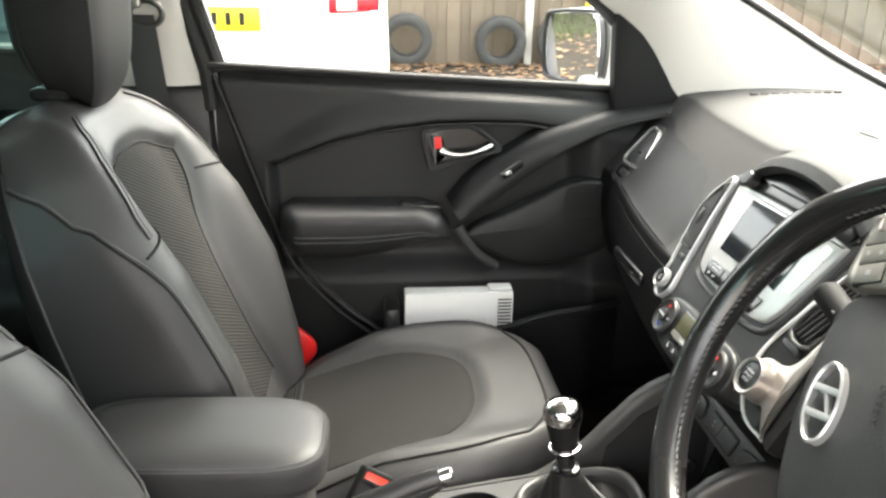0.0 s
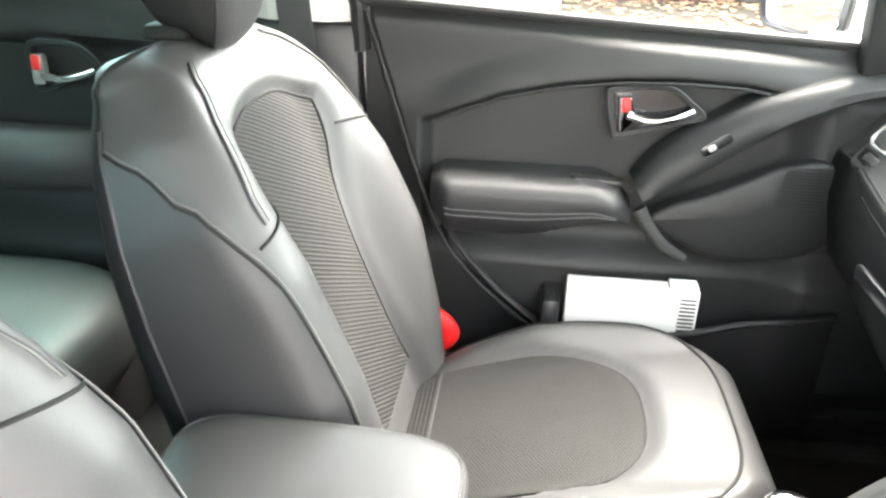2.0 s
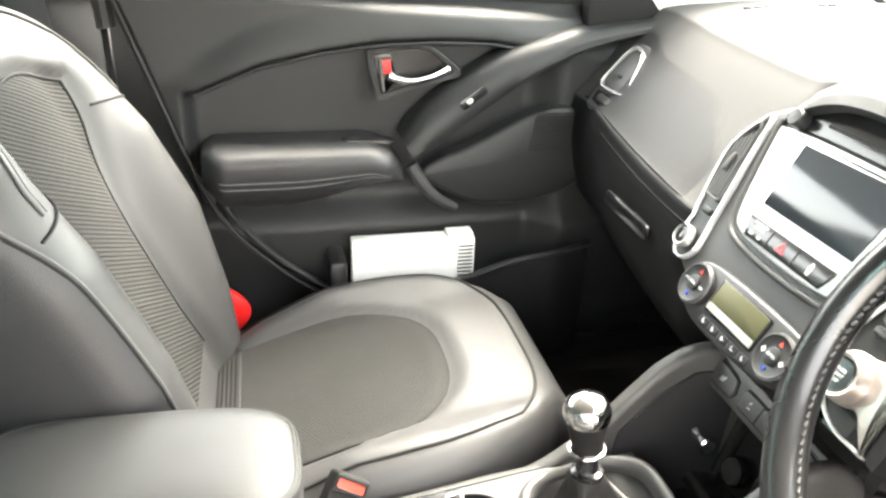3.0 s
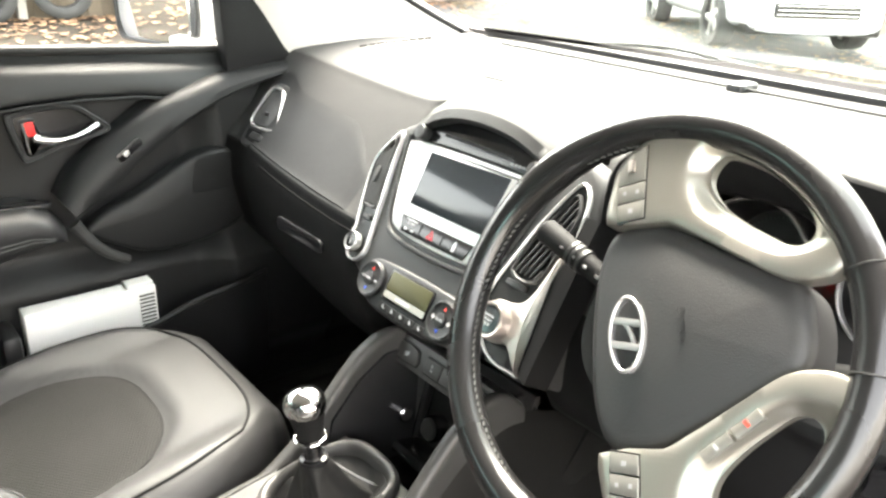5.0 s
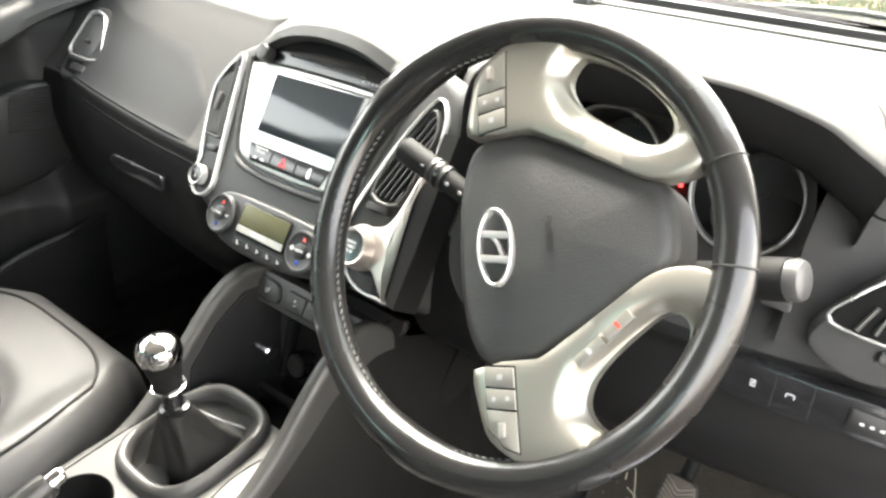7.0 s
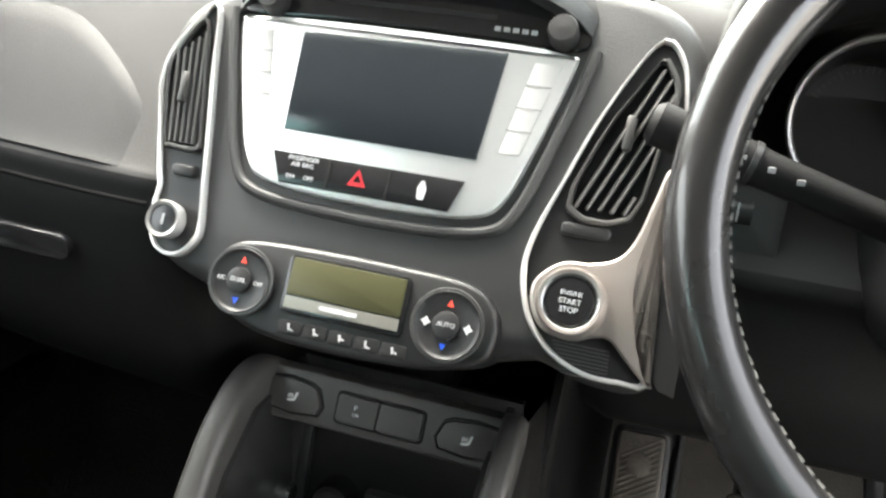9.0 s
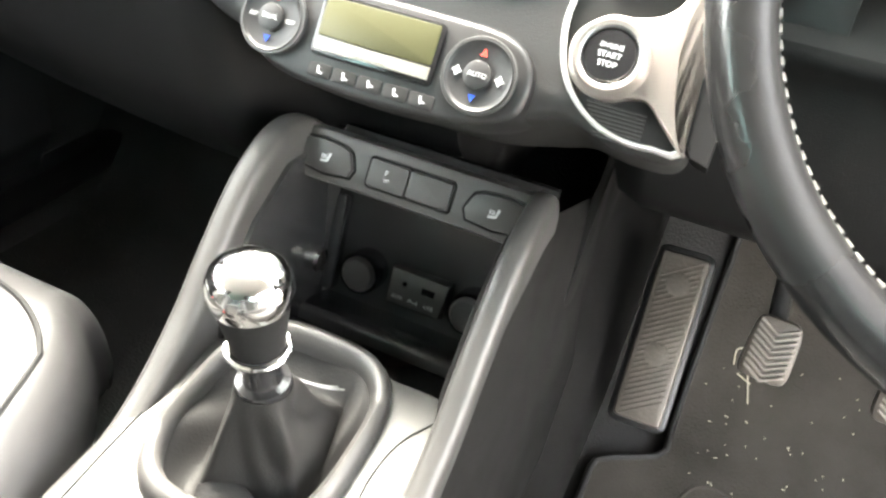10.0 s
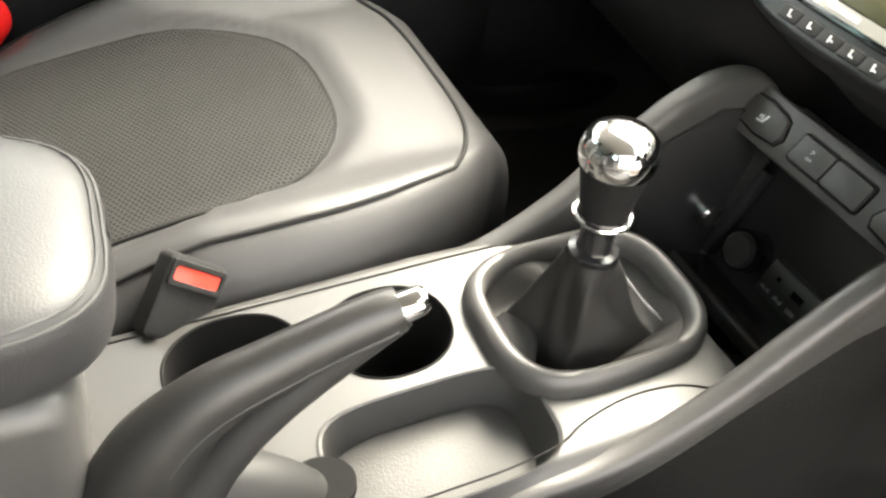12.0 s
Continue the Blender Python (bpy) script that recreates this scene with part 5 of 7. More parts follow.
        if s > 0:
            for i in range(6):
                x0 = 0.1325 + 0.0072 * i
                y1 = 0.086
                while y1 < 0.178 and x0 + 0.40 * (y1 - 0.086) < interp(y1, [0.083, 0.132, 0.163, 0.182], [0.163, 0.173, 0.178, 0.168]):
                    y1 += 0.002
                lo, hi = Vector((x0, 0.086, 0.0062)), Vector((x0 + 0.40 * (y1 - 0.086), y1, 0.0062))
                d = (hi - lo).normalized()
                c, n = (lo + hi) / 2, Vector((-d.y, d.x, 0))
                part("slat", box(((hi - lo).length, 0.0018, 0.0050), (0, 0, 0), 0.0006, 1, m=STACK @ frame_of(c, d, n) @ pose(0, 0, 0, 25, 0, 0)), GREY, pod)
        else:
            for i in range(5):
                g = (i + 0.7) / 5.4
                lo, hi = Vector((-0.126 - 0.024 * g, 0.084, 0.007)), Vector((-0.136 - 0.024 * g, 0.166 - 0.022 * g, 0.007))
                part("slat", tube([lo, hi], 0.0016, segs=6, squash=1.8, m=STACK), GREY, pod)
        part("vent_tab", box((0.006, 0.022, 0.006), (s * (0.156 if s > 0 else 0.1445), 0.135 if s > 0 else 0.122, 0.010), 0.002, m=STACK), GREY, pod)
        part("vent_wheel", prism(round_rect(0.03 if s > 0 else 0.018, 0.008, 0.003), 0.002, 0.008, 0.002, m=STACK @ pose(s * (0.142 if s > 0 else 0.132), 0.073 if s > 0 else 0.066, 0)), HARD, pod)
        if kind == "start":
            holder = spline([(0.132, 0.052), (0.149, 0.0545), (0.163, 0.060), (0.171, 0.072), (0.1765, 0.093), (0.182, 0.116), (0.187, 0.112), (0.1835, 0.090), (0.179, 0.070), (0.1775, 0.055), (0.1785, 0.0387), (0.184, 0.0156), (0.1905, -0.001), (0.1955, -0.0085), (0.1925, -0.0090), (0.185, -0.003), (0.176, 0.005), (0.1672, 0.0125), (0.158, 0.0120), (0.146, 0.0075), (0.130, 0.010), (0.120, 0.020), (0.118, 0.038)], 5, True)
            ho = part("start_holder", prism(holder, 0.0, 0.012, 0.0022, 4, m=STACK), ROSE, pod, "satin bronze-silver button housing")
            bmx = STACK @ pose(0.1425, 0.029, 0.008) @ Matrix.Diagonal((0.82, 0.82, 0.9, 1))
            part("barrel", lathe([(0.0262, 0.000), (0.0250, 0.010), (0.0240, 0.018), (0.0225, 0.0205), (0.0200, 0.020), (0.0195, 0.012)], 44, bmx), ROSE, ho, "satin barrel round the button", smooth=50)
            bmx = bmx @ pose(0, 0, 0.0105)
            sb = part("start_button", lathe([(0.0225, 0), (0.0225, 0.006), (0.0210, 0.009), (0.019, 0.008), (0.018, 0.004), (0.0, 0.004)], 40, bmx), SILVER, pod, "round black start button in a silver ring")
            cap = part("button_cap", lathe([(0.0178, 0.003), (0.0178, 0.007), (0.0165, 0.0082), (0, 0.0088)], 36, bmx), GLOSS, sb, "gloss black cap")
            for k, (w, sz) in enumerate((("ENGINE", 0.0044), ("START", 0.0054), ("STOP", 0.0054))):
                lettering(w, sz, 0.0002, WHITE_PRINT, cap, bmx @ pose(0, 0.0056 - 0.0058 * k, 0.0090))
            # dark filler added where only a shaded gap lies beside the housing
            gap = [(0.1805, 0.072), (0.1792, 0.055), (0.1803, 0.0387), (0.1858, 0.0156), (0.1923, -0.001), (0.1985, -0.0095), (0.208, -0.012), (0.208, 0.165), (0.1905, 0.165), (0.1895, 0.114), (0.1855, 0.091)]
            part("column_shade", prism(gap, -0.03, 0.0105, m=STACK), SAIL, pod, "dark piece standing in for the shaded gap by the column")
            bm = bmesh.new()
            for i in range(9):
                bmesh.ops.create_cube(bm, size=1, matrix=STACK @ Matrix.Translation((0.152 + 0.0006 * i, 0.006 - 0.0022 * i, 0.0036)) @ Matrix.Diagonal((0.034 - 0.001 * i, 0.0009, 0.0016, 1)))
            part("grille", bm, GREY, pod)
        else:
            bmx = STACK @ pose(-0.1335, 0.030, 0.006) @ Matrix.Diagonal((0.8, 0.8, 0.9, 1))
            sb = part("airbag_switch", lathe([(0.0165, 0), (0.0165, 0.008), (0.015, 0.010), (0.0125, 0.009), (0.012, 0.006), (0, 0.006)], 32, bmx), SILVER, pod, "round key switch in a silver ring")
            part("switch_face", lathe([(0.0118, 0.005), (0.0118, 0.0075), (0, 0.008)], 28, bmx), GLOSS, sb)
            part("key_slot", box((0.002, 0.009, 0.001), (0, 0, 0.0083), m=bmx), GREY_PRINT, sb)


build_stack()


def build_cluster():
    # hood over the instruments: inner well, lip and outer skin
    edge = spline([(-0.187, 1.075), (-0.186, 1.13), (-0.190, 1.165), (-0.205, 1.190), (-0.25, 1.212), (-0.31, 1.221), (-0.36, 1.224), (-0.42, 1.222), (-0.458, 1.219), (-0.506, 1.209), (-0.531, 1.197), (-0.555, 1.184), (-0.559, 1.174), (-0.556, 1.162)], 4)
    def hood(steps):
        return [[(x, -0.366 + (p.x + 0.366) * k, p.y + dz * (1 if p.y > 1.16 else 0.3)) for p in edge] for x, k, dz in steps]
    # underside of the hood, its shade painted by a blacker plastic than the top
    part("hood_lip", loft(hood(((0.655, 0.80, -0.060), (0.60, 0.87, -0.052), (0.54, 0.925, -0.046), (0.514, 0.94, -0.042), (0.505, 0.950, -0.036), (0.500, 0.972, -0.016), (0.4985, 0.996, -0.001))), False, False), LOWER, dash, "lip under the instrument hood, underside shade put into its black", smooth=60)
    part("instrument_hood", loft(hood(((0.4985, 0.996, -0.001), (0.4995, 1.001, 0.002), (0.503, 1.004, 0.003), (0.52, 1.005, 0.003), (0.60, 1.005, -0.004), (0.70, 1.0, -0.025), (0.86, 0.95, -0.07))), False, False), DASH, dash, "dark grey instrument hood", smooth=60)
    face_m = m = frame_of((0.652, -0.366, 1.10), (0, -1, 0), (0.22, 0, 0.97))
    face = part("instrument_face", prism(round_rect(0.36, 0.17, 0.05), -0.01, 0.0, 0.002, m=m), WELL_BLACK, dash, "dark instrument face")
    for x, y, r in ((-0.066, -0.0147, 0.058), (0.074, -0.008, 0.050)):
        m = face_m @ pose(x, y, 0)
        d = part("gauge", lathe([(r * 0.84, 0), (r + 0.002, 0.063), (r, 0.066), (r - 0.003, 0.064), (r * 0.80, 0.006), (0, 0.004)], 48, m), HARD, face, "deep round gauge with a silver rim", smooth=40)
        part("rim", tube([(r * math.cos(a), r * math.sin(a), 0.066) for a in (2 * math.pi * i / 48 for i in range(48))], 0.0022, closed=True, segs=8, m=m), SILVER, d, "silver gauge rim")
        bm = bmesh.new()
        for i in range(41):
            a = radians(-40 + 260 * i / 40)
            bmesh.ops.create_cube(bm, size=1, matrix=m @ pose(0, 0, 0.0066) @ pose(0.68 * r * math.cos(a), 0.68 * r * math.sin(a), 0, 0, 0, math.degrees(a)) @ Matrix.Diagonal((0.006 if i % 5 == 0 else 0.003, 0.0008, 0.0006, 1)))
        part("scale", bm, BEZEL, d)
        part("needle", box((0.036, 0.002, 0.002), (-0.014, 0, 0.010), m=m @ pose(0, 0, 0, 0, 0, 40)), RUBBER, d)
    part("hood_joint", tube(spline([(0.4985, -0.5561, 1.1845), (0.5181, -0.5512, 1.1904), (0.5542, -0.5405, 1.1932), (0.6122, -0.5225, 1.1961), (0.6913, -0.4975, 1.1884)], 4), 0.0011, segs=6), WELL_BLACK, dash)
    part("end_joint", tube(spline([(0.5475, -0.5373, 1.1487), (0.5435, -0.5406, 1.1444), (0.5416, -0.5448, 1.1413), (0.5409, -0.5520, 1.1385), (0.5443, -0.5680, 1.1372), (0.5478, -0.5799, 1.1370)], 4), 0.0011, segs=6), WELL_BLACK, dash)
    # flared cheek beside the outer gauge
    rows = []
    for r, e in ((0.0515, 0.0), (0.054, 0.25), (0.060, 0.6), (0.067, 0.9), (0.071, 1.0)):
        rows.append([m @ Vector((r * math.cos(a), r * math.sin(a), 0.065 + 0.062 * e * max(0, math.cos(1.3 * a)))) for a in (radians(-62 + 122 * i / 24) for i in range(25))])
    part("gauge_flare", loft(rows, False, False), DASH, dash, "grey flare beside the gauge", smooth=60)
    part("warning_lamp", prism(disc(0.0021, 12), 0.004, 0.0055, m=face_m @ pose(0.001, -0.0187, 0.024)), LED, face, "lit red warning lamp")


build_cluster()


def build_driver_side():
    # outer air vent
    vm = frame_of((0.505, -0.612, 1.088), Vector((0.22, -1, 0)), (0.25, 0, 1))
    out = spline([(-0.075, -0.03), (-0.05, 0.01), (-0.015, 0.045), (0.04, 0.062), (0.07, 0.05), (0.07, -0.03), (0.02, -0.045), (-0.04, -0.05)], 6, True)
    pod = part("driver_vent", prism([(p.x * 1.02, p.y * 1.04 - 0.003) for p in out], -0.04, 0.003, 0.003, m=vm), GREY_SOFT, dash, "dark vent pod beside the wheel")
    inn = spline([(-0.067, -0.016), (-0.055, 0.007), (-0.034, 0.027), (-0.012, 0.039), (0.035, 0.05), (0.062, 0.04), (0.060, -0.030), (0.0, -0.026)], 5, True)
    part("vent_frame", frame_prism(inn, [(p.x * 0.955, p.y * 0.93 + 0.0005) for p in inn], 0.004, 0.011, m=vm), SILVER, pod, "silver vent frame")
    part("vent_duct", prism([(p.x * 0.93, p.y * 0.9) for p in inn], 0.004, 0.0075, m=vm), WELL_BLACK, pod)
    for i in range(8):
        x = -0.044 + 0.0125 * i
        hi = interp(x, [-0.058, -0.012, 0.035, 0.06], [-0.008, 0.03, 0.044, 0.036])
        part("slat", tube([(x - 0.004, -0.016, 0.009), (x + 0.006, hi, 0.009)], 0.002, segs=6, squash=1.8, m=vm), GREY, pod)
    part("vent_tab", box((0.009, 0.026, 0.008), (0.02, 0.012, 0.013), 0.003, m=vm @ pose(0, 0, 0, 0, 0, -15)), SILVER, pod)
    part("vent_wheel", prism(round_rect(0.05, 0.01, 0.004), 0.004, 0.012, 0.003, m=vm @ pose(-0.005, -0.034, 0, 0, 0, -5)), GREY, pod)
    # switch panel
    sm = frame_of((0.479, -0.556, 1.006), Vector((0.12, -1, 0)), (0.12, 0, 1))
    sp = part("switch_panel", prism(spline([(-0.062, -0.016), (-0.066, 0.0), (-0.060, 0.016), (0.0, 0.016), (0.066, 0.014), (0.064, -0.013), (0.0, -0.017)], 4, True), -0.012, 0.005, 0.002, m=sm), GLOSS, dash, "gloss black switch panel")
    for x, marks in ((-0.044, ((0.0, 0.0032, 0.0042, 0.0012), (0.0, 0.0010, 0.0042, 0.0012), (0.0, -0.0012, 0.0042, 0.0012))), (-0.016, ((0.0, 0.0020, 0.0060, 0.0010), (-0.0030, 0.0002, 0.0010, 0.0026), (0.0030, 0.0002, 0.0010, 0.0026)))):
        part("panel_gap", box((0.0009, 0.026, 0.0006), (x + 0.0155, 0, 0.0052), m=sm), RUBBER, sp)
        for dx, dy, w, h in marks:
            part("print_mark", box((w, h, 0.0005), (x + dx, dy, 0.0053), m=sm), WHITE_PRINT, sp)
    b = part("switch", prism(round_rect(0.034, 0.019, 0.003), 0.003, 0.0085, 0.0015, m=sm @ pose(0.042, 0.0, 0)), HARD, sp, "raised switch with three marks")
    for k in range(3):
        part("print_mark", box((0.0032, 0.0020, 0.0005), (0.035 + 0.007 * k, 0.0, 0.0087), m=sm), WHITE_PRINT, b)
    # knee panel, steering column shroud
    rows = []
    for i in range(13):
        t = i / 12
        c = Vector((0.385, -0.35, 1.085)).lerp(Vector((0.66, -0.355, 0.955)), t)
        w, h = 0.052 + 0.018 * t, 0.045 + 0.022 * t
        rows.append([c + Vector((0.49 * h * math.copysign(abs(math.sin(a)) ** 0.7, math.sin(a)), w * math.copysign(abs(math.cos(a)) ** 0.7, math.cos(a)), 0.87 * h * math.copysign(abs(math.sin(a)) ** 0.7, math.sin(a)))) for a in (2 * math.pi * k / 24 for k in range(24))])
    part("column_shroud", loft(rows), HARD, dash, "black steering column shroud")
    # small dimmer plate beside the column
    dm = frame_of((0.503, -0.222, 1.046), (0.0, -1, 0), (0.25, 0, 1))
    dp = part("dimmer_plate", prism(round_rect(0.044, 0.046, 0.003), -0.03, 0.002, 0.001, m=dm), GREY_SOFT, dash, "grey dimmer plate")
    part("dimmer_wheel", lathe([(0.008, -0.009), (0.008, 0.009)], 20, dm @ pose(-0.006, 0.004, -0.001, 0, 90, 0)), HARD, dp, "ribbed dimmer wheel")
    part("print_mark", box((0.0012, 0.012, 0.0006), (-0.006, 0.004, 0.0075), m=dm), WHITE_PRINT, dp)
    # two stalks
    for y, tip, ico in ((1, (0.450, -0.155, 1.112), 0), (-1, (0.432, -0.536, 1.122), 1)):
        root = Vector((0.445, -0.348 + 0.05 * y, 1.073))
        tipv = Vector(tip)
        d = (tipv - root)
        k = part("stalk", tube([root + d * s for s in (0, 0.2, 0.55, 0.6, 0.64, 0.68, 0.72, 0.97, 1.0)], [0.0115, 0.0105, 0.0108, 0.0118, 0.0132, 0.0135, 0.0132, 0.0126, 0.010] if ico else [0.0105, 0.0100, 0.0108, 0.0116, 0.0122, 0.0122, 0.0122, 0.0128, 0.0095], segs=24), SAIL, dash, "black column stalk with a ribbed collar")
        for s in (0.60, 0.66, 0.70):
            part("collar", tube([root + d * (s - 0.012), root + d * (s + 0.012)], 0.0140 if ico else 0.0130, segs=24), HARD, k)
        if ico:
            part("cap", tube([root + d * 0.935, root + d * 0.975, root + d * 1.00, root + d * 1.012, root + d * 1.016], [0.0148, 0.0150, 0.0135, 0.0095, 0.004], segs=20), BEZEL, k, "grey stalk end")
            part("barrel", tube([root + d * 0.64, root + d * 0.66, root + d * 0.93], [0.012, 0.0154, 0.0154], segs=20), SAIL, k, "black stalk barrel")
            part("paddle", box((0.006, 0.020, 0.008), tuple(root + d * 0.90 + Vector((0.0, 0.0, -0.0180))), 0.002), BEZEL, k)
            part("print_mark", frame_prism(round_rect(0.008, 0.0065, 0.001), round_rect(0.0062, 0.0046, 0.001), 0, 0.001, n=20, bevel=0.0002, m=frame_of(root + d * 0.76 + Vector((-0.0139, 0, 0.0069)), (0, -1, 0), (0.45, 0, 0.89))), WHITE_PRINT, k)
        else:
            for q in range(4):
                part("print_mark", box((0.0008, 0.004, 0.003), root + d * (0.42 + 0.11 * q) + Vector((-0.0112, 0, 0.004)), m=None), GREY_PRINT, k)


build_driver_side()


# ---- steering wheel ----
def build_wheel():
    wheel = thing("steering_wheel", "black leather steering wheel with titanium-coloured spokes, turned well past straight", "steering wheel", at=(0.347, -0.349, 1.111))
    n = Vector((-0.8706, -0.016, 0.4917)).normalized()
    right = Vector((0, 0, 1)).cross(n).normalized()
    base = frame_of((0.347, -0.349, 1.111), right, n.cross(right)) @ Matrix.Diagonal((1.065, 1.065, 1.065, 1))
    m = base @ pose(0, 0, 0, 0, 0, 115.5)
    R, r = 0.1545, 0.0130
    rim_path = [(R * math.cos(a), R * math.sin(a), 0.0) for a in (2 * math.pi * i / 96 for i in range(96))]
    rad = []
    for i in range(96):
        a = 360 * i / 96
        rad.append(r + 0.0022 * (math.exp(-((a - 150) / 14) ** 2) + math.exp(-((a - 30) / 14) ** 2)))
    rim = part("rim", tube(rim_path, rad, closed=True, segs=18, squash=1.08, m=m), LEATHER_RIM, wheel, "black leather rim with pale stitching", smooth=60)
    # stitching round the inside of the rim
    st = bmesh.new()
    for i in range(90):
        a = radians(-14 + 208 * i / 90)
        bmesh.ops.create_cube(st, size=1, matrix=m @ pose(0, 0, 0, 0, 0, math.degrees(a)) @ Matrix.Translation((R - r * 0.99, 0, 0.003)) @ pose(0, 0, 0, 25, 0, 0) @ Matrix.Diagonal((0.0012, 0.0038, 0.0013, 1)))
    part("stitching", st, STITCH, rim, "pale stitching")
    for a in (32, 148, 258, 282):
        q = m @ pose(0, 0, 0, 0, 0, a)
        part("rim_seam", tube([(R + (r + 0.0001) * math.cos(b), 0, (r + 0.0001) * 1.08 * math.sin(b)) for b in (2 * math.pi * k / 20 for k in range(20))], 0.0007, closed=True, segs=6, m=q), RUBBER, rim)
    # hub
    hub = spline(mirrored([(0.03, 0.037), (0.068, 0.028), (0.081, 0.012), (0.080, -0.018), (0.062, -0.054), (0.037, -0.100), (0.026, -0.114), (0.010, -0.119)]), 5, True)
    hb = part("airbag_cover", prism(hub, -0.03, 0.018, 0.012, 6, dome=0.007, m=m @ pose(0, 0, -0.018)), HUBM, wheel, "black airbag cover", smooth=60)
    part("hub_back", lathe([(0.045, -0.06), (0.05, -0.03), (0.055, -0.02)], 32, m), STALK, wheel)
    # emblem: oval ring with a slanted bar figure
    em = m @ pose(-0.002, 0.001, 0.0085)
    ov = disc(0.0275, 48, sy=0.50)
    e = part("emblem", frame_prism(ov, [(x * 0.89, y * 0.80) for x, y in ov], -0.003, 0.003, bevel=0.001, m=em), SILVER, hb, "chrome oval emblem")
    for sx in (1, -1):
        bar = [(sx * 0.0085 - 0.0042, -0.0108), (sx * 0.0085 + 0.0010, -0.0108), (sx * 0.0085 + 0.0048, 0.0108), (sx * 0.0085 - 0.0006, 0.0108)]
        part("emblem_bar", prism(bar, -0.003, 0.0022, 0.0008, m=em), SILVER, e)
    part("emblem_bar", prism(spline([(-0.009, -0.0050), (-0.003, -0.0030), (0.004, 0.0005), (0.0095, 0.0060), (0.0100, 0.0020), (0.004, -0.0030), (-0.003, -0.0060), (-0.008, -0.0075)], 3, True), -0.003, 0.002, 0.0006, m=em), SILVER, e)
    lettering("AIRBAG", 0.0075, 0.0003, HARD, hb, m @ pose(0.002, -0.039, 0.0085))
    # lower spokes: a dished plate round an opening, on both sides
    sp = [(0.079, 0.021), (0.112, 0.019), (0.132, 0.010), (0.146, -0.018), (0.141, -0.058), (0.112, -0.100), (0.084, -0.128), (0.060, -0.139), (0.042, -0.143), (0.030, -0.135), (0.029, -0.107), (0.047, -0.076), (0.066, -0.046), (0.080, -0.018)]
    lip = [(0.112, -0.034), (0.130, -0.047), (0.133, -0.064), (0.110, -0.098), (0.082, -0.124), (0.060, -0.134), (0.049, -0.132), (0.044, -0.112), (0.048, -0.094), (0.066, -0.066), (0.086, -0.042)]
    ho = [(0.110, -0.053), (0.122, -0.060), (0.123, -0.069), (0.106, -0.094), (0.084, -0.113), (0.066, -0.121), (0.056, -0.117), (0.054, -0.106), (0.064, -0.090), (0.080, -0.070), (0.095, -0.057)]
    cx, cy = 0.090, -0.085

    def around(outline, s, n=96):
        """Where rays from the opening's middle cross an outline."""
        o = spline(outline, 8, True)
        pol = sorted((math.atan2(p.y - cy, p.x - cx), (p - Vector((cx, cy))).length) for p in o)
        ang, rr = [q[0] for q in pol], [q[1] for q in pol]
        ang, rr = [ang[-1] - 2 * math.pi] + ang + [ang[0] + 2 * math.pi], [rr[-1]] + rr + [rr[0]]
        out = []
        for i in range(n):
            t = -math.pi + 2 * math.pi * i / n
            d = interp(t, ang, rr)
            out.append((s * (cx + d * math.cos(t)), cy + d * math.sin(t)))
        return out

    for s in (1, -1):
        A, B, C = around(sp, s), around(lip, s), around(ho, s)
        def between(p, q, f, z):
            return [(a[0] + (b[0] - a[0]) * f, a[1] + (b[1] - a[1]) * f, z) for a, b in zip(p, q)]
        rows = [between(A, B, 0, -0.014), between(A, B, 0, 0.003), between(A, B, 0.04, 0.0055), between(A, B, 0.12, 0.0065), between(A, B, 0.93, 0.0065)]
        rows += [between(B, C, f, 0.006 - 0.013 * smooth_step(0, 1, f)) for f in (0, 0.15, 0.3, 0.45, 0.6, 0.75, 0.9, 1.0)] + [between(B, C, 1.0, -0.016)]
        k = part("spoke", loft(rows, True, False, m), TITAN, wheel, "titanium-coloured lower spoke with an opening", smooth=50)
        pad = [(s * x, y) for x, y in ((0.080, 0.0125), (0.106, 0.0125), (0.1235, 0.011), (0.135, 0.000), (0.1385, -0.012), (0.111, -0.011), (0.082, -0.010))]
        bp = part("button_pad", prism(pad, 0.004, 0.0072, 0.0008, m=m), GLOSS, k, "dark gap round the buttons")
        for j, o in enumerate(([(0.0815, 0.0115), (0.0945, 0.0115), (0.0965, -0.0098), (0.083, -0.0092)], [(0.0955, 0.0115), (0.1085, 0.0115), (0.1105, -0.0102), (0.0975, -0.0098)], [(0.1095, 0.0115), (0.1228, 0.0102), (0.134, -0.0002), (0.1372, -0.0112), (0.1115, -0.0102)])):
            b = part("button", prism([(s * x, y) for x, y in o], 0.005, 0.0086, 0.0012, m=m), TITAN_DARK, bp)
            mid = (sum(q[0] for q in o) / len(o) * s, sum(q[1] for q in o) / len(o))
            if j == 2:
                part("thumb_rocker", prism(round_rect(0.010, 0.005, 0.001), 0.008, 0.0112, 0.001, m=m @ pose(*mid, 0)), ROSE, b)
            elif j == 0:
                part("print_mark", box((0.0035, 0.0035, 0.0004), (*mid, 0.0087), m=m), GREY_PRINT, b)
            else:
                for dy in (-0.005, 0.005):
                    part("print_mark", box((0.003, 0.0025, 0.0004), (mid[0], mid[1] + dy, 0.0087), m=m), GREY_PRINT, b)
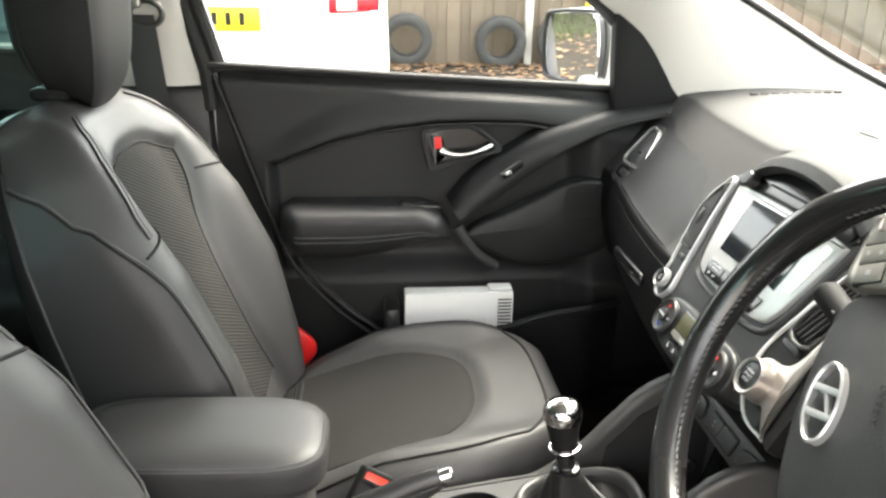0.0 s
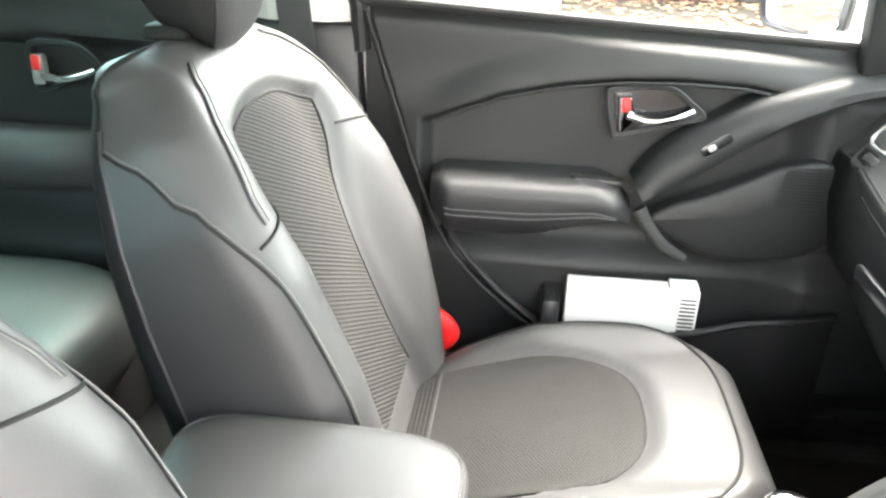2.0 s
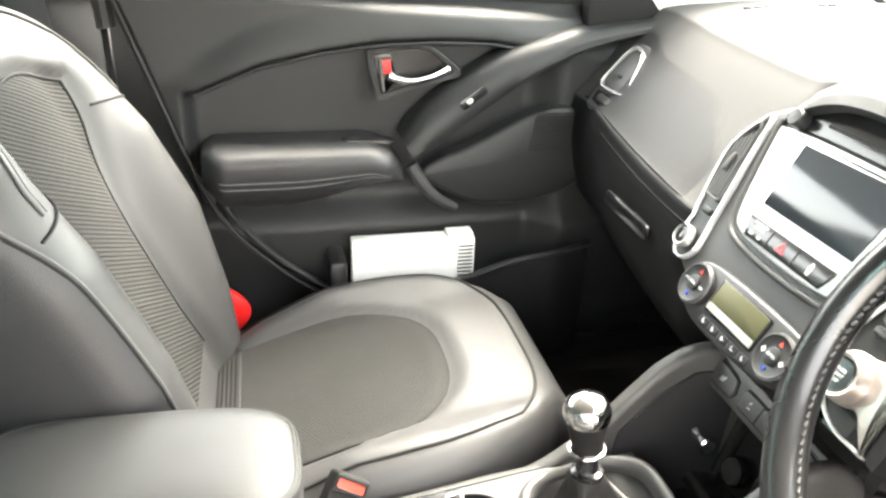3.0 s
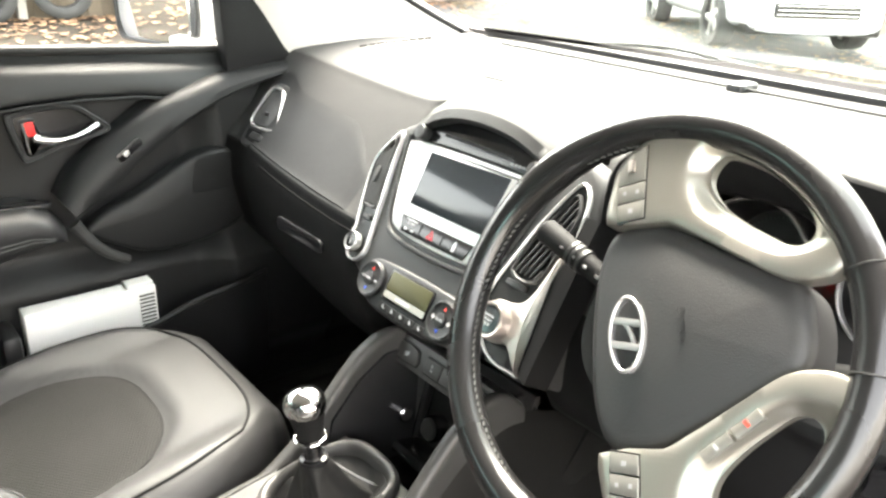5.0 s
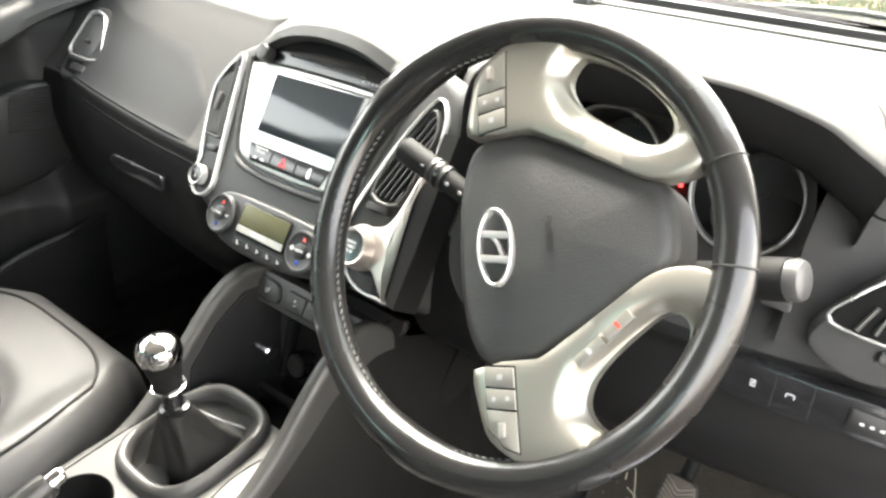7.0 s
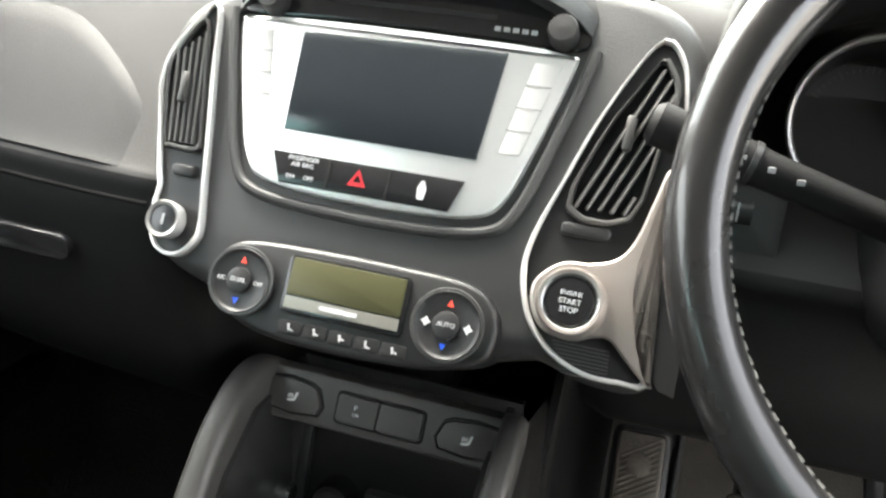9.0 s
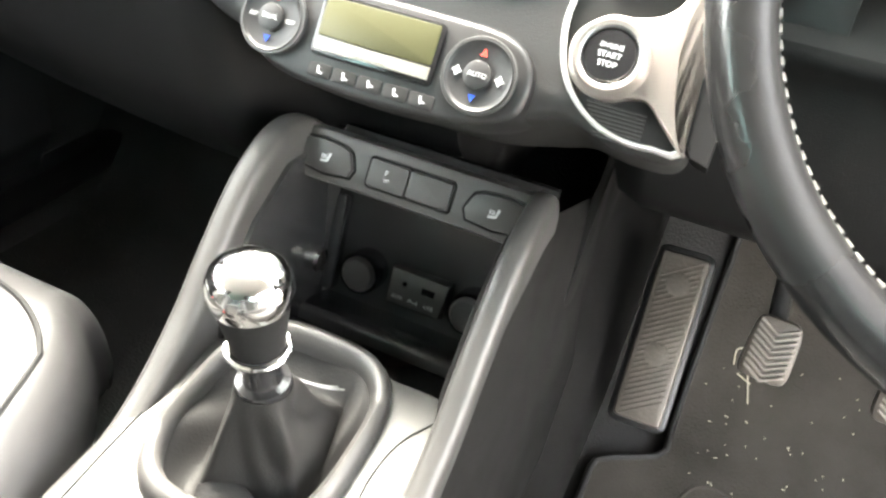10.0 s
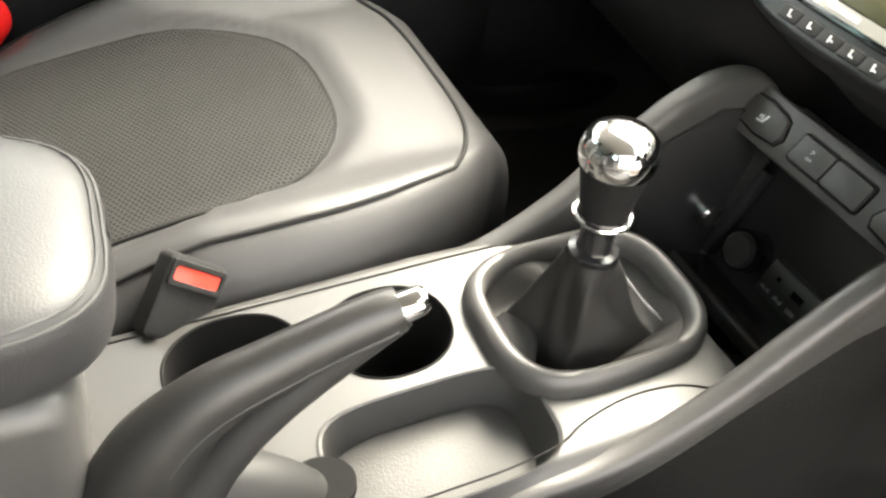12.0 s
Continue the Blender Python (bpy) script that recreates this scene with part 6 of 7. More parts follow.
        # phone keys along the inner edge
        if s < 0:
            for (a, b2), col in ((((0.0795, -0.0505), (0.0655, -0.0685)), GREY_PRINT), (((0.0640, -0.0705), (0.0510, -0.0875)), RED_BRIGHT)):
                a, b2 = Vector(a), Vector(b2)
                d = (b2 - a).normalized()
                w = Vector((-d.y, d.x)) * 0.0075
                if w.x < 0:
                    w = -w
                pp = part("phone_key", prism([(-q.x, q.y) for q in (a, b2, b2 + w, a + w)], 0.004, 0.0090, 0.0012, m=m), TITAN_DARK, k, "slim phone key")
                c2 = (a + b2) / 2 + w / 2
                part("print_mark", box((0.0045, 0.0022, 0.0005), (0, 0, 0.0092), m=m @ pose(-c2.x, c2.y, 0, 0, 0, 40)), col, pp)


LEATHER_RIM = material("polished_black_leather", (0.012, 0.0119, 0.012), 0.23, coat=0.25, grain=0.05, grain_size=900, vary=0.15, rough_vary=0.08)
HUBM = material("airbag_cover_plastic", (0.026, 0.026, 0.026), 0.45, grain=0.35, grain_size=1000, vary=0.06)
TITAN_DARK = material("dull_titanium_plastic", (0.2, 0.192, 0.172), 0.4, metal=0.4, vary=0.03)
build_wheel()


# ---- centre console ----
def console_z(x):
    return 0.752 + 0.15 * (x - 0.3)


def punch(bm, holes):
    """Cuts round openings into a grid: vertices near a rim move onto it, faces inside go."""
    inside = set()
    for v in bm.verts:
        for cx, cy, rx, ry, p in holes:
            dx, dy = v.co.x - cx, v.co.y - cy
            k = (abs(dx / rx) ** p + abs(dy / ry) ** p) ** (1 / p)
            if k < 1.0:
                if k > 0.86:
                    v.co.z += console_z(cx + dx / k) - console_z(v.co.x)
                    v.co.x, v.co.y = cx + dx / k, cy + dy / k
                else:
                    inside.add(v)
    dead = [f for f in bm.faces if any(v in inside for v in f.verts)]
    bmesh.ops.delete(bm, geom=dead, context="FACES")


def well(cx, cy, rx, ry, p, depth, taper=0.9, n=48):
    """An open-topped dish with the outline of an opening."""
    def ring(k, z):
        out = []
        for i in range(n):
            a = 2 * math.pi * i / n
            c, s = math.cos(a), math.sin(a)
            q = (abs(c) ** p + abs(s) ** p) ** (-1 / p)
            x, y = cx + rx * k * q * c, cy + ry * k * q * s
            out.append((x, y, console_z(x) + z))
        return out
    rows = [ring(1.03, 0.0006), ring(1.01, 0.0012), ring(0.985, 0.0), ring(0.975, -0.006), ring(taper, -depth + 0.01), ring(taper * 0.93, -depth)]
    bm = loft(rows, True, False)
    bm.verts.ensure_lookup_table()
    bm.faces.new(bm.verts[-n:])
    return bm


console = thing("centre_console", "grey plastic centre console with gear gaiter opening and cup holders", "console", at=(0.1, 0, 0.455))
CUPS = [(0.056, 0.050, 0.045, 0.040, 2.2), (0.159, 0.041, 0.043, 0.040, 2.2)]
TRAY = (0.160, -0.052, 0.071, 0.041, 4.2)
GAITER = (0.292, 0.010, 0.073, 0.061, 3.2)


def build_console():
    bm = bmesh.new()
    nx, ny = 130, 44
    def left(x):
        return interp(x, [-0.35, 0.0, 0.2, 0.3, 0.4], [0.105, 0.108, 0.112, 0.108, 0.104])
    grid = []
    for i in range(nx + 1):
        x = -0.30 + 0.665 * i / nx
        row = []
        for j in range(ny + 1):
            y = -0.100 + (left(x) + 0.100) * j / ny
            e = max(0, abs(2 * j / ny - 1) - 0.88) / 0.12
            row.append(bm.verts.new((x, y, console_z(x) - 0.010 * e * e)))
        grid.append(row)
    for i in range(nx):
        for j in range(ny):
            bm.faces.new((grid[i][j], grid[i + 1][j], grid[i + 1][j + 1], grid[i][j + 1]))
    punch(bm, CUPS + [TRAY, GAITER])
    part("top", bm, GREY, console, "grey satin plastic console top")
    for c in CUPS:
        # wells coloured near black, so the shade inside them is painted too
        part("cup_holder", well(*c, 0.075, 0.86), WELL, console, "deep cup holder, its shade put into a near-black colour")
    tray = part("tray", well(*TRAY, 0.034, 0.93), ARM, console, "shallow tray with dark walls")
    tx, ty, ta, tb, tp = TRAY
    pad = [(ta * 0.89 * (abs(math.cos(a)) ** tp + abs(math.sin(a)) ** tp) ** (-1 / tp) * math.cos(a), tb * 0.88 * (abs(math.cos(a)) ** tp + abs(math.sin(a)) ** tp) ** (-1 / tp) * math.sin(a)) for a in (2 * math.pi * k / 48 for k in range(48))]
    part("tray_mat", prism(pad, -0.036, -0.029, 0.004, m=frame_of((tx, ty, console_z(tx)), (1, 0, 0.15), (0, 1, 0))), GREY_PALE, tray, "pale grey tray floor")
    # joints between the top plate and its side pieces
    for s in (1, -1):
        pts = [(x, s * (0.086 if s < 0 else 0.094) , console_z(x) + 0.0004) for x in (-0.2 + 0.03 * i for i in range(14))]
        pts += [(x, s * y, console_z(x) + 0.0004) for x, y in ((0.225, 0.082), (0.25, 0.072), (0.285, 0.066), (0.32, 0.070), (0.345, 0.084))] if s < 0 else [(0.24, 0.094, console_z(0.24) + 0.0004), (0.30, 0.092, console_z(0.30) + 0.0004)]
        part("joint", tube(spline(pts, 3), 0.0008, segs=6), WELL, console)
    # side walls down to the floor
    for s, y in ((1, 0.108), (-1, -0.100)):
        rows = []
        for i in range(40):
            x = -0.30 + 0.95 * i / 39
            top = console_z(x) - 0.008 if x < 0.30 else interp(x, [0.30, 0.36, 0.41, 0.46, 0.50, 0.65], [0.752, 0.80, 0.855, 0.875, 0.86, 0.80]) - 0.012
            rows.append([(x, y, top), (x, y + s * 0.006, top - 0.02), (x, y + s * 0.022, 0.62), (x, y + s * 0.045, 0.46), (x, y - s * 0.03, 0.46), (x, y - s * 0.012, top - 0.02)])
        part("side_wall", loft(rows), CONSOLE_SIDE, console, "black console side")
        def cover(u, v, s=s):
            x = 0.34 + 0.60 * u
            top = interp(x, [0.34, 0.55, 0.64, 0.72, 0.94], [0.66, 0.70, 0.80, 0.87, 0.93])
            foot = 0.455 + 0.42 * smooth_step(0.72, 1.12, x) + 0.012
            y = 0.113 + 0.050 * smooth_step(0.45, 1.0, v) + 0.006 * math.sin(math.pi * v) * math.sin(2 * math.pi * u)
            return (x, s * y, top + (foot - top) * v)
        part("side_cover", sheet(cover, 40, 24, (0, -s * 0.008, 0)), CONSOLE_SIDE, console, "black panel beside the footwell", smooth=60)
    # raised arms that rise to the switch panel
    for s in (1, -1):
        ridge = spline([(0.13, s * 0.094, console_z(0.13) - 0.016), (0.20, s * 0.098, console_z(0.20) - 0.010), (0.26, s * 0.100, 0.7425), (0.315, s * 0.101, 0.782), (0.355, s * 0.101, 0.826), (0.395, s * 0.101, 0.866), (0.435, s * 0.101, 0.886), (0.47, s * 0.099, 0.884), (0.50, s * 0.095, 0.86)], 7)
        rows = []
        for p in ridge:
            w, ring = (0.0115 if s > 0 else 0.0095), []
            for k in range(13):
                b = math.pi * k / 12
                ring.append((p.x - 0.004 * math.sin(b), p.y + s * w * math.copysign(abs(math.cos(b)) ** 0.6, math.cos(b)), p.z - 0.012 + 0.014 * math.sin(b) ** 0.7))
            rows.append([(p.x, p.y + s * w, p.z - 0.024)] + ring + [(p.x, p.y - s * w * 1.1, min(p.z - 0.03, 0.70))])
        part("arm", loft(rows), ARM, console, "dark grey satin arm rising to the switch panel", smooth=60)
    hx = Vector((0.45, 0, 0.893)).normalized()
    pm = frame_of((0.452, 0.001, 0.858), (0, -1, 0), hx)
    pan = part("switch_panel", prism([(-0.095, -0.013), (0.095, -0.013), (0.094, 0.027), (-0.094, 0.027)], -0.03, 0.0, 0.004, m=pm), ARM, console, "black switch panel with seat heating buttons")
    pb = pm @ pose(0, 0.0062, 0)
    for x, w, mark in ((-0.068, 0.040, 1), (-0.016, 0.032, 2), (0.018, 0.034, 0), (0.070, 0.040, 1)):
        o = [(-w / 2, -0.010), (w / 2, -0.010), (w / 2, 0.004), (w / 2 - 0.008, 0.011), (-w / 2, 0.011)] if x < -0.03 else ([(w / 2, -0.010), (-w / 2, -0.010), (-w / 2, 0.004), (-w / 2 + 0.008, 0.011), (w / 2, 0.011)] if x > 0.05 else round_rect(w, 0.021, 0.003))
        o = spline(o, 2, True) if len(o) == 5 else o
        b = part("button", prism(o, -0.002, 0.0035, 0.0015, m=pb @ pose(x, 0, 0)), ARM, pan)
        part("button_gap", tube([(p[0] * 1.06, p[1] * 1.1, 0.0) for p in o], 0.0011, closed=True, segs=6, m=pb @ pose(x, 0, 0)), WELL, pan)
        if mark == 1:
            # heated seat pictogram: slanted back, cushion and rising waves
            part("print_mark", box((0.0017, 0.0068, 0.0005), (0, 0, 0), m=pb @ pose(x + 0.0022, 0.0002, 0.0037, 0, 0, -18)), WHITE_PRINT, b)
            part("print_mark", box((0.0055, 0.0017, 0.0005), (0, 0, 0), m=pb @ pose(x - 0.0014, -0.0030, 0.0037, 0, 0, 8)), WHITE_PRINT, b)
            for k in range(3):
                part("print_mark", box((0.0007, 0.0032, 0.0005), (x - 0.0034 + 0.0016 * k, 0.0002, 0.0037), m=pb), WHITE_PRINT, b)
        if mark == 2:
            lettering("P", 0.0052, 0.0002, WHITE_PRINT, b, pb @ pose(x - 0.001, 0.0024, 0.0036))
            lettering("OFF", 0.0030, 0.0002, WHITE_PRINT, b, pb @ pose(x, -0.0028, 0.0036))
    # open cubby under the panel: floor, back, side cheeks
    part("cubby_floor", prism(round_rect(0.20, 0.176, 0.01), 0.0, 0.006, 0.002, m=pose(0.425, 0.0, 0.688, 0, 2, 0)), CUBBY, console, "black cubby floor")
    bk = frame_of((0.500, 0.0, 0.758), (0, -1, 0), (0.28, 0, 1))
    part("cubby_back", prism([(-0.095, -0.075), (0.095, -0.075), (0.095, 0.10), (-0.095, 0.10)], -0.01, 0.0, m=bk), CUBBY, console, "black cubby back")
    part("cubby_step", box((0.19, 0.018, 0.05), (0, -0.060, 0.02), 0.006, 3, m=bk), CUBBY, console)
    part("cubby_rib", box((0.012, 0.09, 0.016), (-0.080, 0.0, 0.008), 0.004, m=bk), CUBBY, console)
    part("side_socket", lathe([(0.011, 0.0), (0.011, 0.010), (0.009, 0.012), (0.0, 0.012)], 24, frame_of((0.455, 0.084, 0.765), (1, 0, 0), (0, 0, 1))), CHROME, console, "small bright socket in the side of the cubby")
    for s in (1, -1):
        part("cubby_cheek", prism([(0.33, 0.685), (0.345, 0.79), (0.385, 0.835), (0.43, 0.862), (0.51, 0.862), (0.51, 0.685)], -0.003, 0.003, m=frame_of((0, s * 0.0885, 0), (1, 0, 0), (0, 0, 1))), CUBBY, console)
    for x in (-0.048, 0.054):
        so = part("power_socket", lathe([(0.021, 0.0), (0.021, 0.012), (0.019, 0.014), (0.018, 0.012)], 32, bk @ pose(x, -0.017, 0) @ Matrix.Diagonal((0.88, 0.88, 1.6, 1))), GLOSS, console, "round covered power socket")
        part("socket_cap", lathe([(0.0175, 0.006), (0.0175, 0.014), (0.015, 0.016), (0, 0.016)], 32, bk @ pose(x, -0.017, 0) @ Matrix.Diagonal((0.88, 0.88, 1.6, 1))), ARM, so)
    au = part("socket_plate", prism([(-0.026, -0.016), (0.024, -0.016), (0.027, 0.016), (-0.026, 0.016)], 0.0, 0.012, 0.002, m=bk @ pose(0.004, -0.019, 0)), ARM, console, "audio and data socket plate")
    part("port", box((0.012, 0.006, 0.001), (0.014, -0.015, 0.0122), m=bk), GLOSS, au)
    part("jack", lathe([(0.002, 0), (0.002, 0.001), (0, 0.001)], 12, bk @ pose(-0.008, -0.014, 0.012)), GLOSS, au)
    for x, w in ((-0.016, "AUX"), (-0.001, "iPod"), (0.014, "USB")):
        lettering(w, 0.0052, 0.0002, WHITE_PRINT, au, bk @ pose(x + 0.003, -0.028, 0.0123))


CONSOLE_SIDE = material("soft_black_side_trim", (0.008, 0.0079, 0.0078), 0.42, spec=0.22, grain=0.3, grain_size=500, vary=0.25, vary_size=8, rough_vary=0.12)
ARM = material("dark_satin_plastic", (0.042, 0.0412, 0.040), 0.43, grain=0.12, grain_size=1300, vary=0.1, rough_vary=0.05)
CUBBY = material("glossy_black_lining", (0.026, 0.026, 0.0265), 0.24, grain=0.1, grain_size=1200, vary=0.1)
# for wells and joints: their shade is part of this colour
WELL = material("shaded_recess_black", (0.009, 0.009, 0.009), 0.6, vary=0.1, spec=0.12)
GREY_PALE = material("pale_grey_rubber", (0.05, 0.049, 0.0475), 0.55, grain=0.3, grain_size=700, vary=0.1)
build_console()


def build_gear_lever():
    g = thing("gear_lever", "chrome-topped gear lever with a black leather gaiter", "gear lever", at=(0.29, 0.01, 0.75))
    cx, cy, rx, ry, p = GAITER
    # raised frame round the gaiter
    def ring(k, dz, n=56):
        out = []
        for i in range(n):
            a = 2 * math.pi * i / n
            c, s = math.cos(a), math.sin(a)
            q = (abs(c) ** p + abs(s) ** p) ** (-1 / p)
            x, y = cx + rx * k * q * c, cy + ry * k * q * s
            out.append((x, y, console_z(x) + dz))
        return out
    part("frame", loft([ring(1.10, 0.0), ring(1.10, 0.008), ring(1.06, 0.015), ring(0.99, 0.017), ring(0.93, 0.014), ring(0.90, 0.006), ring(0.90, -0.01)], True, False), ARM, g, "dark grey raised frame", smooth=60)
    # folded leather gaiter: a slack valley inside the frame, then a four-sided tent
    top = Vector((0.266, -0.005, 0.824))
    rows = []
    n = 96
    rnd = random.Random(11)
    ph = [rnd.random() * 6.28 for _ in range(6)]
    for i in range(30):
        t = i / 29
        row = []
        for j in range(n):
            a = 2 * math.pi * j / n
            c, s = math.cos(a), math.sin(a)
            q = (abs(c) ** p + abs(s) ** p) ** (-1 / p)
            bx, by = cx + rx * 0.93 * q * c, cy + ry * 0.93 * q * s
            # tent foot: a slanted square
            b = a + 0.5
            d = (abs(math.cos(b)) ** 1.08 + abs(math.sin(b)) ** 1.08) ** (-1 / 1.08)
            fx, fy = cx - 0.006 + 0.060 * d * c, cy - 0.004 + 0.050 * d * s
            zb = console_z(bx)
            crinkle = sum(0.0034 / (k + 1) * math.sin((3 + 2 * k) * a + ph[k] + (6 + 3 * k) * t) for k in range(4))
            if t < 0.34:
                f = t / 0.34
                e = smooth_step(0, 1, f)
                x, y = bx + (fx - bx) * e, by + (fy - by) * e
                z = zb + 0.006 - 0.020 * math.sin(math.pi * 0.5 * f) + 1.6 * crinkle * math.sin(math.pi * f)
            else:
                f = (t - 0.34) / 0.66
                k = 0.019 * d + (0.017 - 0.019 * d) * smooth_step(0.75, 1, f)
                tx, ty = top.x + k * c, top.y + k * s
                e = f ** 0.92
                x, y = fx + (tx - fx) * e, fy + (ty - fy) * e
                z = zb - 0.014 + (top.z - zb + 0.014) * f ** 1.15
                w = crinkle * math.sin(math.pi * f) * 0.7
                x, y = x + w * c, y + w * s
            row.append((x, y, z))
        rows.append(row)
    gt = part("gaiter", loft(rows, True, False), GAITER_SKIN, g, "folded black leather gaiter", smooth=60)
    def flap(u, v):
        bend = math.sin(math.pi * u)
        return (0.222 + 0.012 * v + 0.010 * bend * v, 0.022 - 0.048 * u, 0.738 + 0.014 * v * (1 - 0.5 * u) + 0.006 * bend)
    part("gaiter_fold", sheet(flap, 14, 6, (0.0015, 0, -0.001)), GAITER_SKIN, gt, "folded leather edge", smooth=60)
    seam = spline([(0.345, -0.012, 0.755), (0.32, -0.010, 0.778), (0.288, -0.006, 0.812)], 6)
    for d in (-0.0025, 0.0025):
        part("stitching", tube([(q.x, q.y + d, q.z) for q in seam], 0.0007), GREY_PRINT, gt)
    ax = frame_of(top, (1, 0, 0.12), (0, 1, 0.0)) @ Matrix.Diagonal((0.84, 0.84, 0.80, 1))
    part("collar", lathe([(0.018, -0.006), (0.020, 0.0), (0.019, 0.006), (0.014, 0.008), (0.0125, 0.012), (0.013, 0.022), (0.0115, 0.026), (0.0115, 0.034), (0.0195, 0.037), (0.021, 0.041), (0.0195, 0.045)], 36, ax), GLOSS, g, "black ribbed collar")
    part("collar_ring", tube([(0.0205 * math.cos(a), 0.0205 * math.sin(a), 0.041) for a in (2 * math.pi * i / 40 for i in range(40))], 0.0022, closed=True, segs=8, m=ax), CHROME, g, "bright silver ring")
    knob = part("knob", lathe([(0.0185, 0.043), (0.0195, 0.055), (0.0225, 0.074), (0.0258, 0.092)], 40, ax), SAIL, g, "black leather knob grip", smooth=60)
    cap = part("cap", lathe([(0.0262, 0.088), (0.0276, 0.095), (0.0270, 0.103), (0.0240, 0.111), (0.0175, 0.1158), (0.0085, 0.1178), (0, 0.1184)], 40, ax), CHROME, knob, "chrome knob cap", smooth=60)
    for dx in (-0.006, 0, 0.006):
        part("shift_mark", box((0.0012, 0.009, 0.0006), (dx * 0.9, 0, 0.1183), m=ax), GREY_PRINT, cap)
    part("shift_mark", box((0.013, 0.0012, 0.0006), (0, 0, 0.1183), m=ax), GREY_PRINT, cap)


GAITER_SKIN = material("soft_black_gaiter_leather", (0.016, 0.0157, 0.0155), 0.6, spec=0.2, grain=0.3, grain_size=600, vary=0.2, rough_vary=0.08)
build_gear_lever()


GRIP = material("worn_black_grip", (0.016, 0.0157, 0.0153), 0.38, grain=0.1, grain_size=1100, vary=0.15, rough_vary=0.06)


def build_handbrake():
    h = thing("handbrake", "black handbrake lever pulled up, chrome button at its tip", "handbrake", at=(-0.05, -0.05, 0.72))
    pts = spline([(-0.03, -0.055, 0.69), (-0.018, -0.055, 0.74), (-0.006, -0.055, 0.778), (0.009, -0.055, 0.802), (0.027, -0.055, 0.818), (0.05, -0.055, 0.830), (0.084, -0.055, 0.846), (0.112, -0.055, 0.8565)], 5)
    k = len(pts)
    rr = [interp(i / (k - 1), [0, 0.25, 0.45, 0.6, 0.8, 0.95, 1.0], [0.026, 0.022, 0.0165, 0.0145, 0.0125, 0.0118, 0.0105]) for i in range(k)]
    part("grip", tube(pts, rr, segs=20, squash=1.2), GRIP, h, "black moulded lever grip", smooth=60)
    low = [(p.x + 0.45 * o, p.y - 0.25 * o, p.z - 1.35 * o) for p, o in ((p, interp(i / (k - 1), [0, 0.3, 0.5, 0.65, 0.8, 0.92, 1.0], [0.03, 0.028, 0.023, 0.017, 0.010, 0.004, 0.001])) for i, p in enumerate(pts))]
    part("grip_underside", tube(low[10:], [r * 0.86 for r in rr[10:]], segs=20), RUBBER, h, "dull black underside of the grip", smooth=60)
    d = (pts[-1] - pts[-2]).normalized()
    part("button", tube([pts[-1] - d * 0.002, pts[-1] + d * 0.011, pts[-1] + d * 0.014], [0.0082, 0.0078, 0.006], segs=18), CHROME, h, "chrome release button")
    part("pivot_cover", tube(spline([(-0.03, -0.050, 0.735), (0.02, -0.052, 0.738), (0.055, -0.056, 0.728), (0.086, -0.058, 0.700)], 6), [0.020 - 0.004 * smooth_step(8, 18, i) for i in range(19)], segs=20), RUBBER, h, "rounded dark pivot cover", smooth=60)
    part("slot", prism(disc(0.022, 28, sy=0.85), -0.004, 0.002, m=frame_of((0.082, -0.058, console_z(0.082) + 0.001), (1, 0, 0.15), (0, 1, 0))), WELL_BLACK, h, "dark slot in the console")
    part("boot", soft_block((0.13, 0.06, 0.07), (0, 0, 0), 0.02, 3, m=pose(-0.06, -0.052, 0.70, 0, -12, 0)), RUBBER, h, "black rubber boot")
    part("mould_line", tube([(p.x, p.y - rr[i] * 0.98, p.z - 0.003) for i, p in enumerate(pts)][12:-1], 0.0007), GREY, h)


build_handbrake()


STITCH_DARK = material("dark_stitching", (0.05, 0.05, 0.05), 0.7, vary=0.0)


def build_armrest():
    a = thing("armrest_box", "padded black leather armrest on the console box", "armrest", at=(-0.16, 0, 0.6))
    part("box", box((0.262, 0.146, 0.25), (-0.165, 0.008, 0.715), 0.015, 3), GREY, a, "grey plastic storage box")
    lm = pose(-0.155, 0.010, 0.8635, 0, 2, 0)
    lid = part("lid", soft_block((0.285, 0.154, 0.065), (0, 0, 0), 0.03, 4.0, m=lm), LEATHER, a, "padded black leather lid", smooth=60)
    def ring(dz, k):
        out = []
        for i in range(72):
            c, s = math.cos(2 * math.pi * i / 72), math.sin(2 * math.pi * i / 72)
            r = k * ((1 - abs(dz / 0.0325) ** 4) / (abs(c) ** 4 + abs(s) ** 4)) ** 0.25
            out.append((0.1425 * r * c, 0.077 * r * s, dz))
        return out
    # the lid's side lies in shade; this darker leather paints it in
    part("skirt", loft([ring(0.017 - 0.047 * i / 14, 1.006) for i in range(15)], False, False), LEATHER_DULL, lid, "side of the lid, its shade put into a darker leather", m=lm, smooth=60)
    for dz in (0.0172, 0.0208):
        part("stitching", tube(ring(dz, 1.004), 0.0009, closed=True, segs=6, m=lm), STITCH_DARK, lid, "dark stitching")


build_armrest()


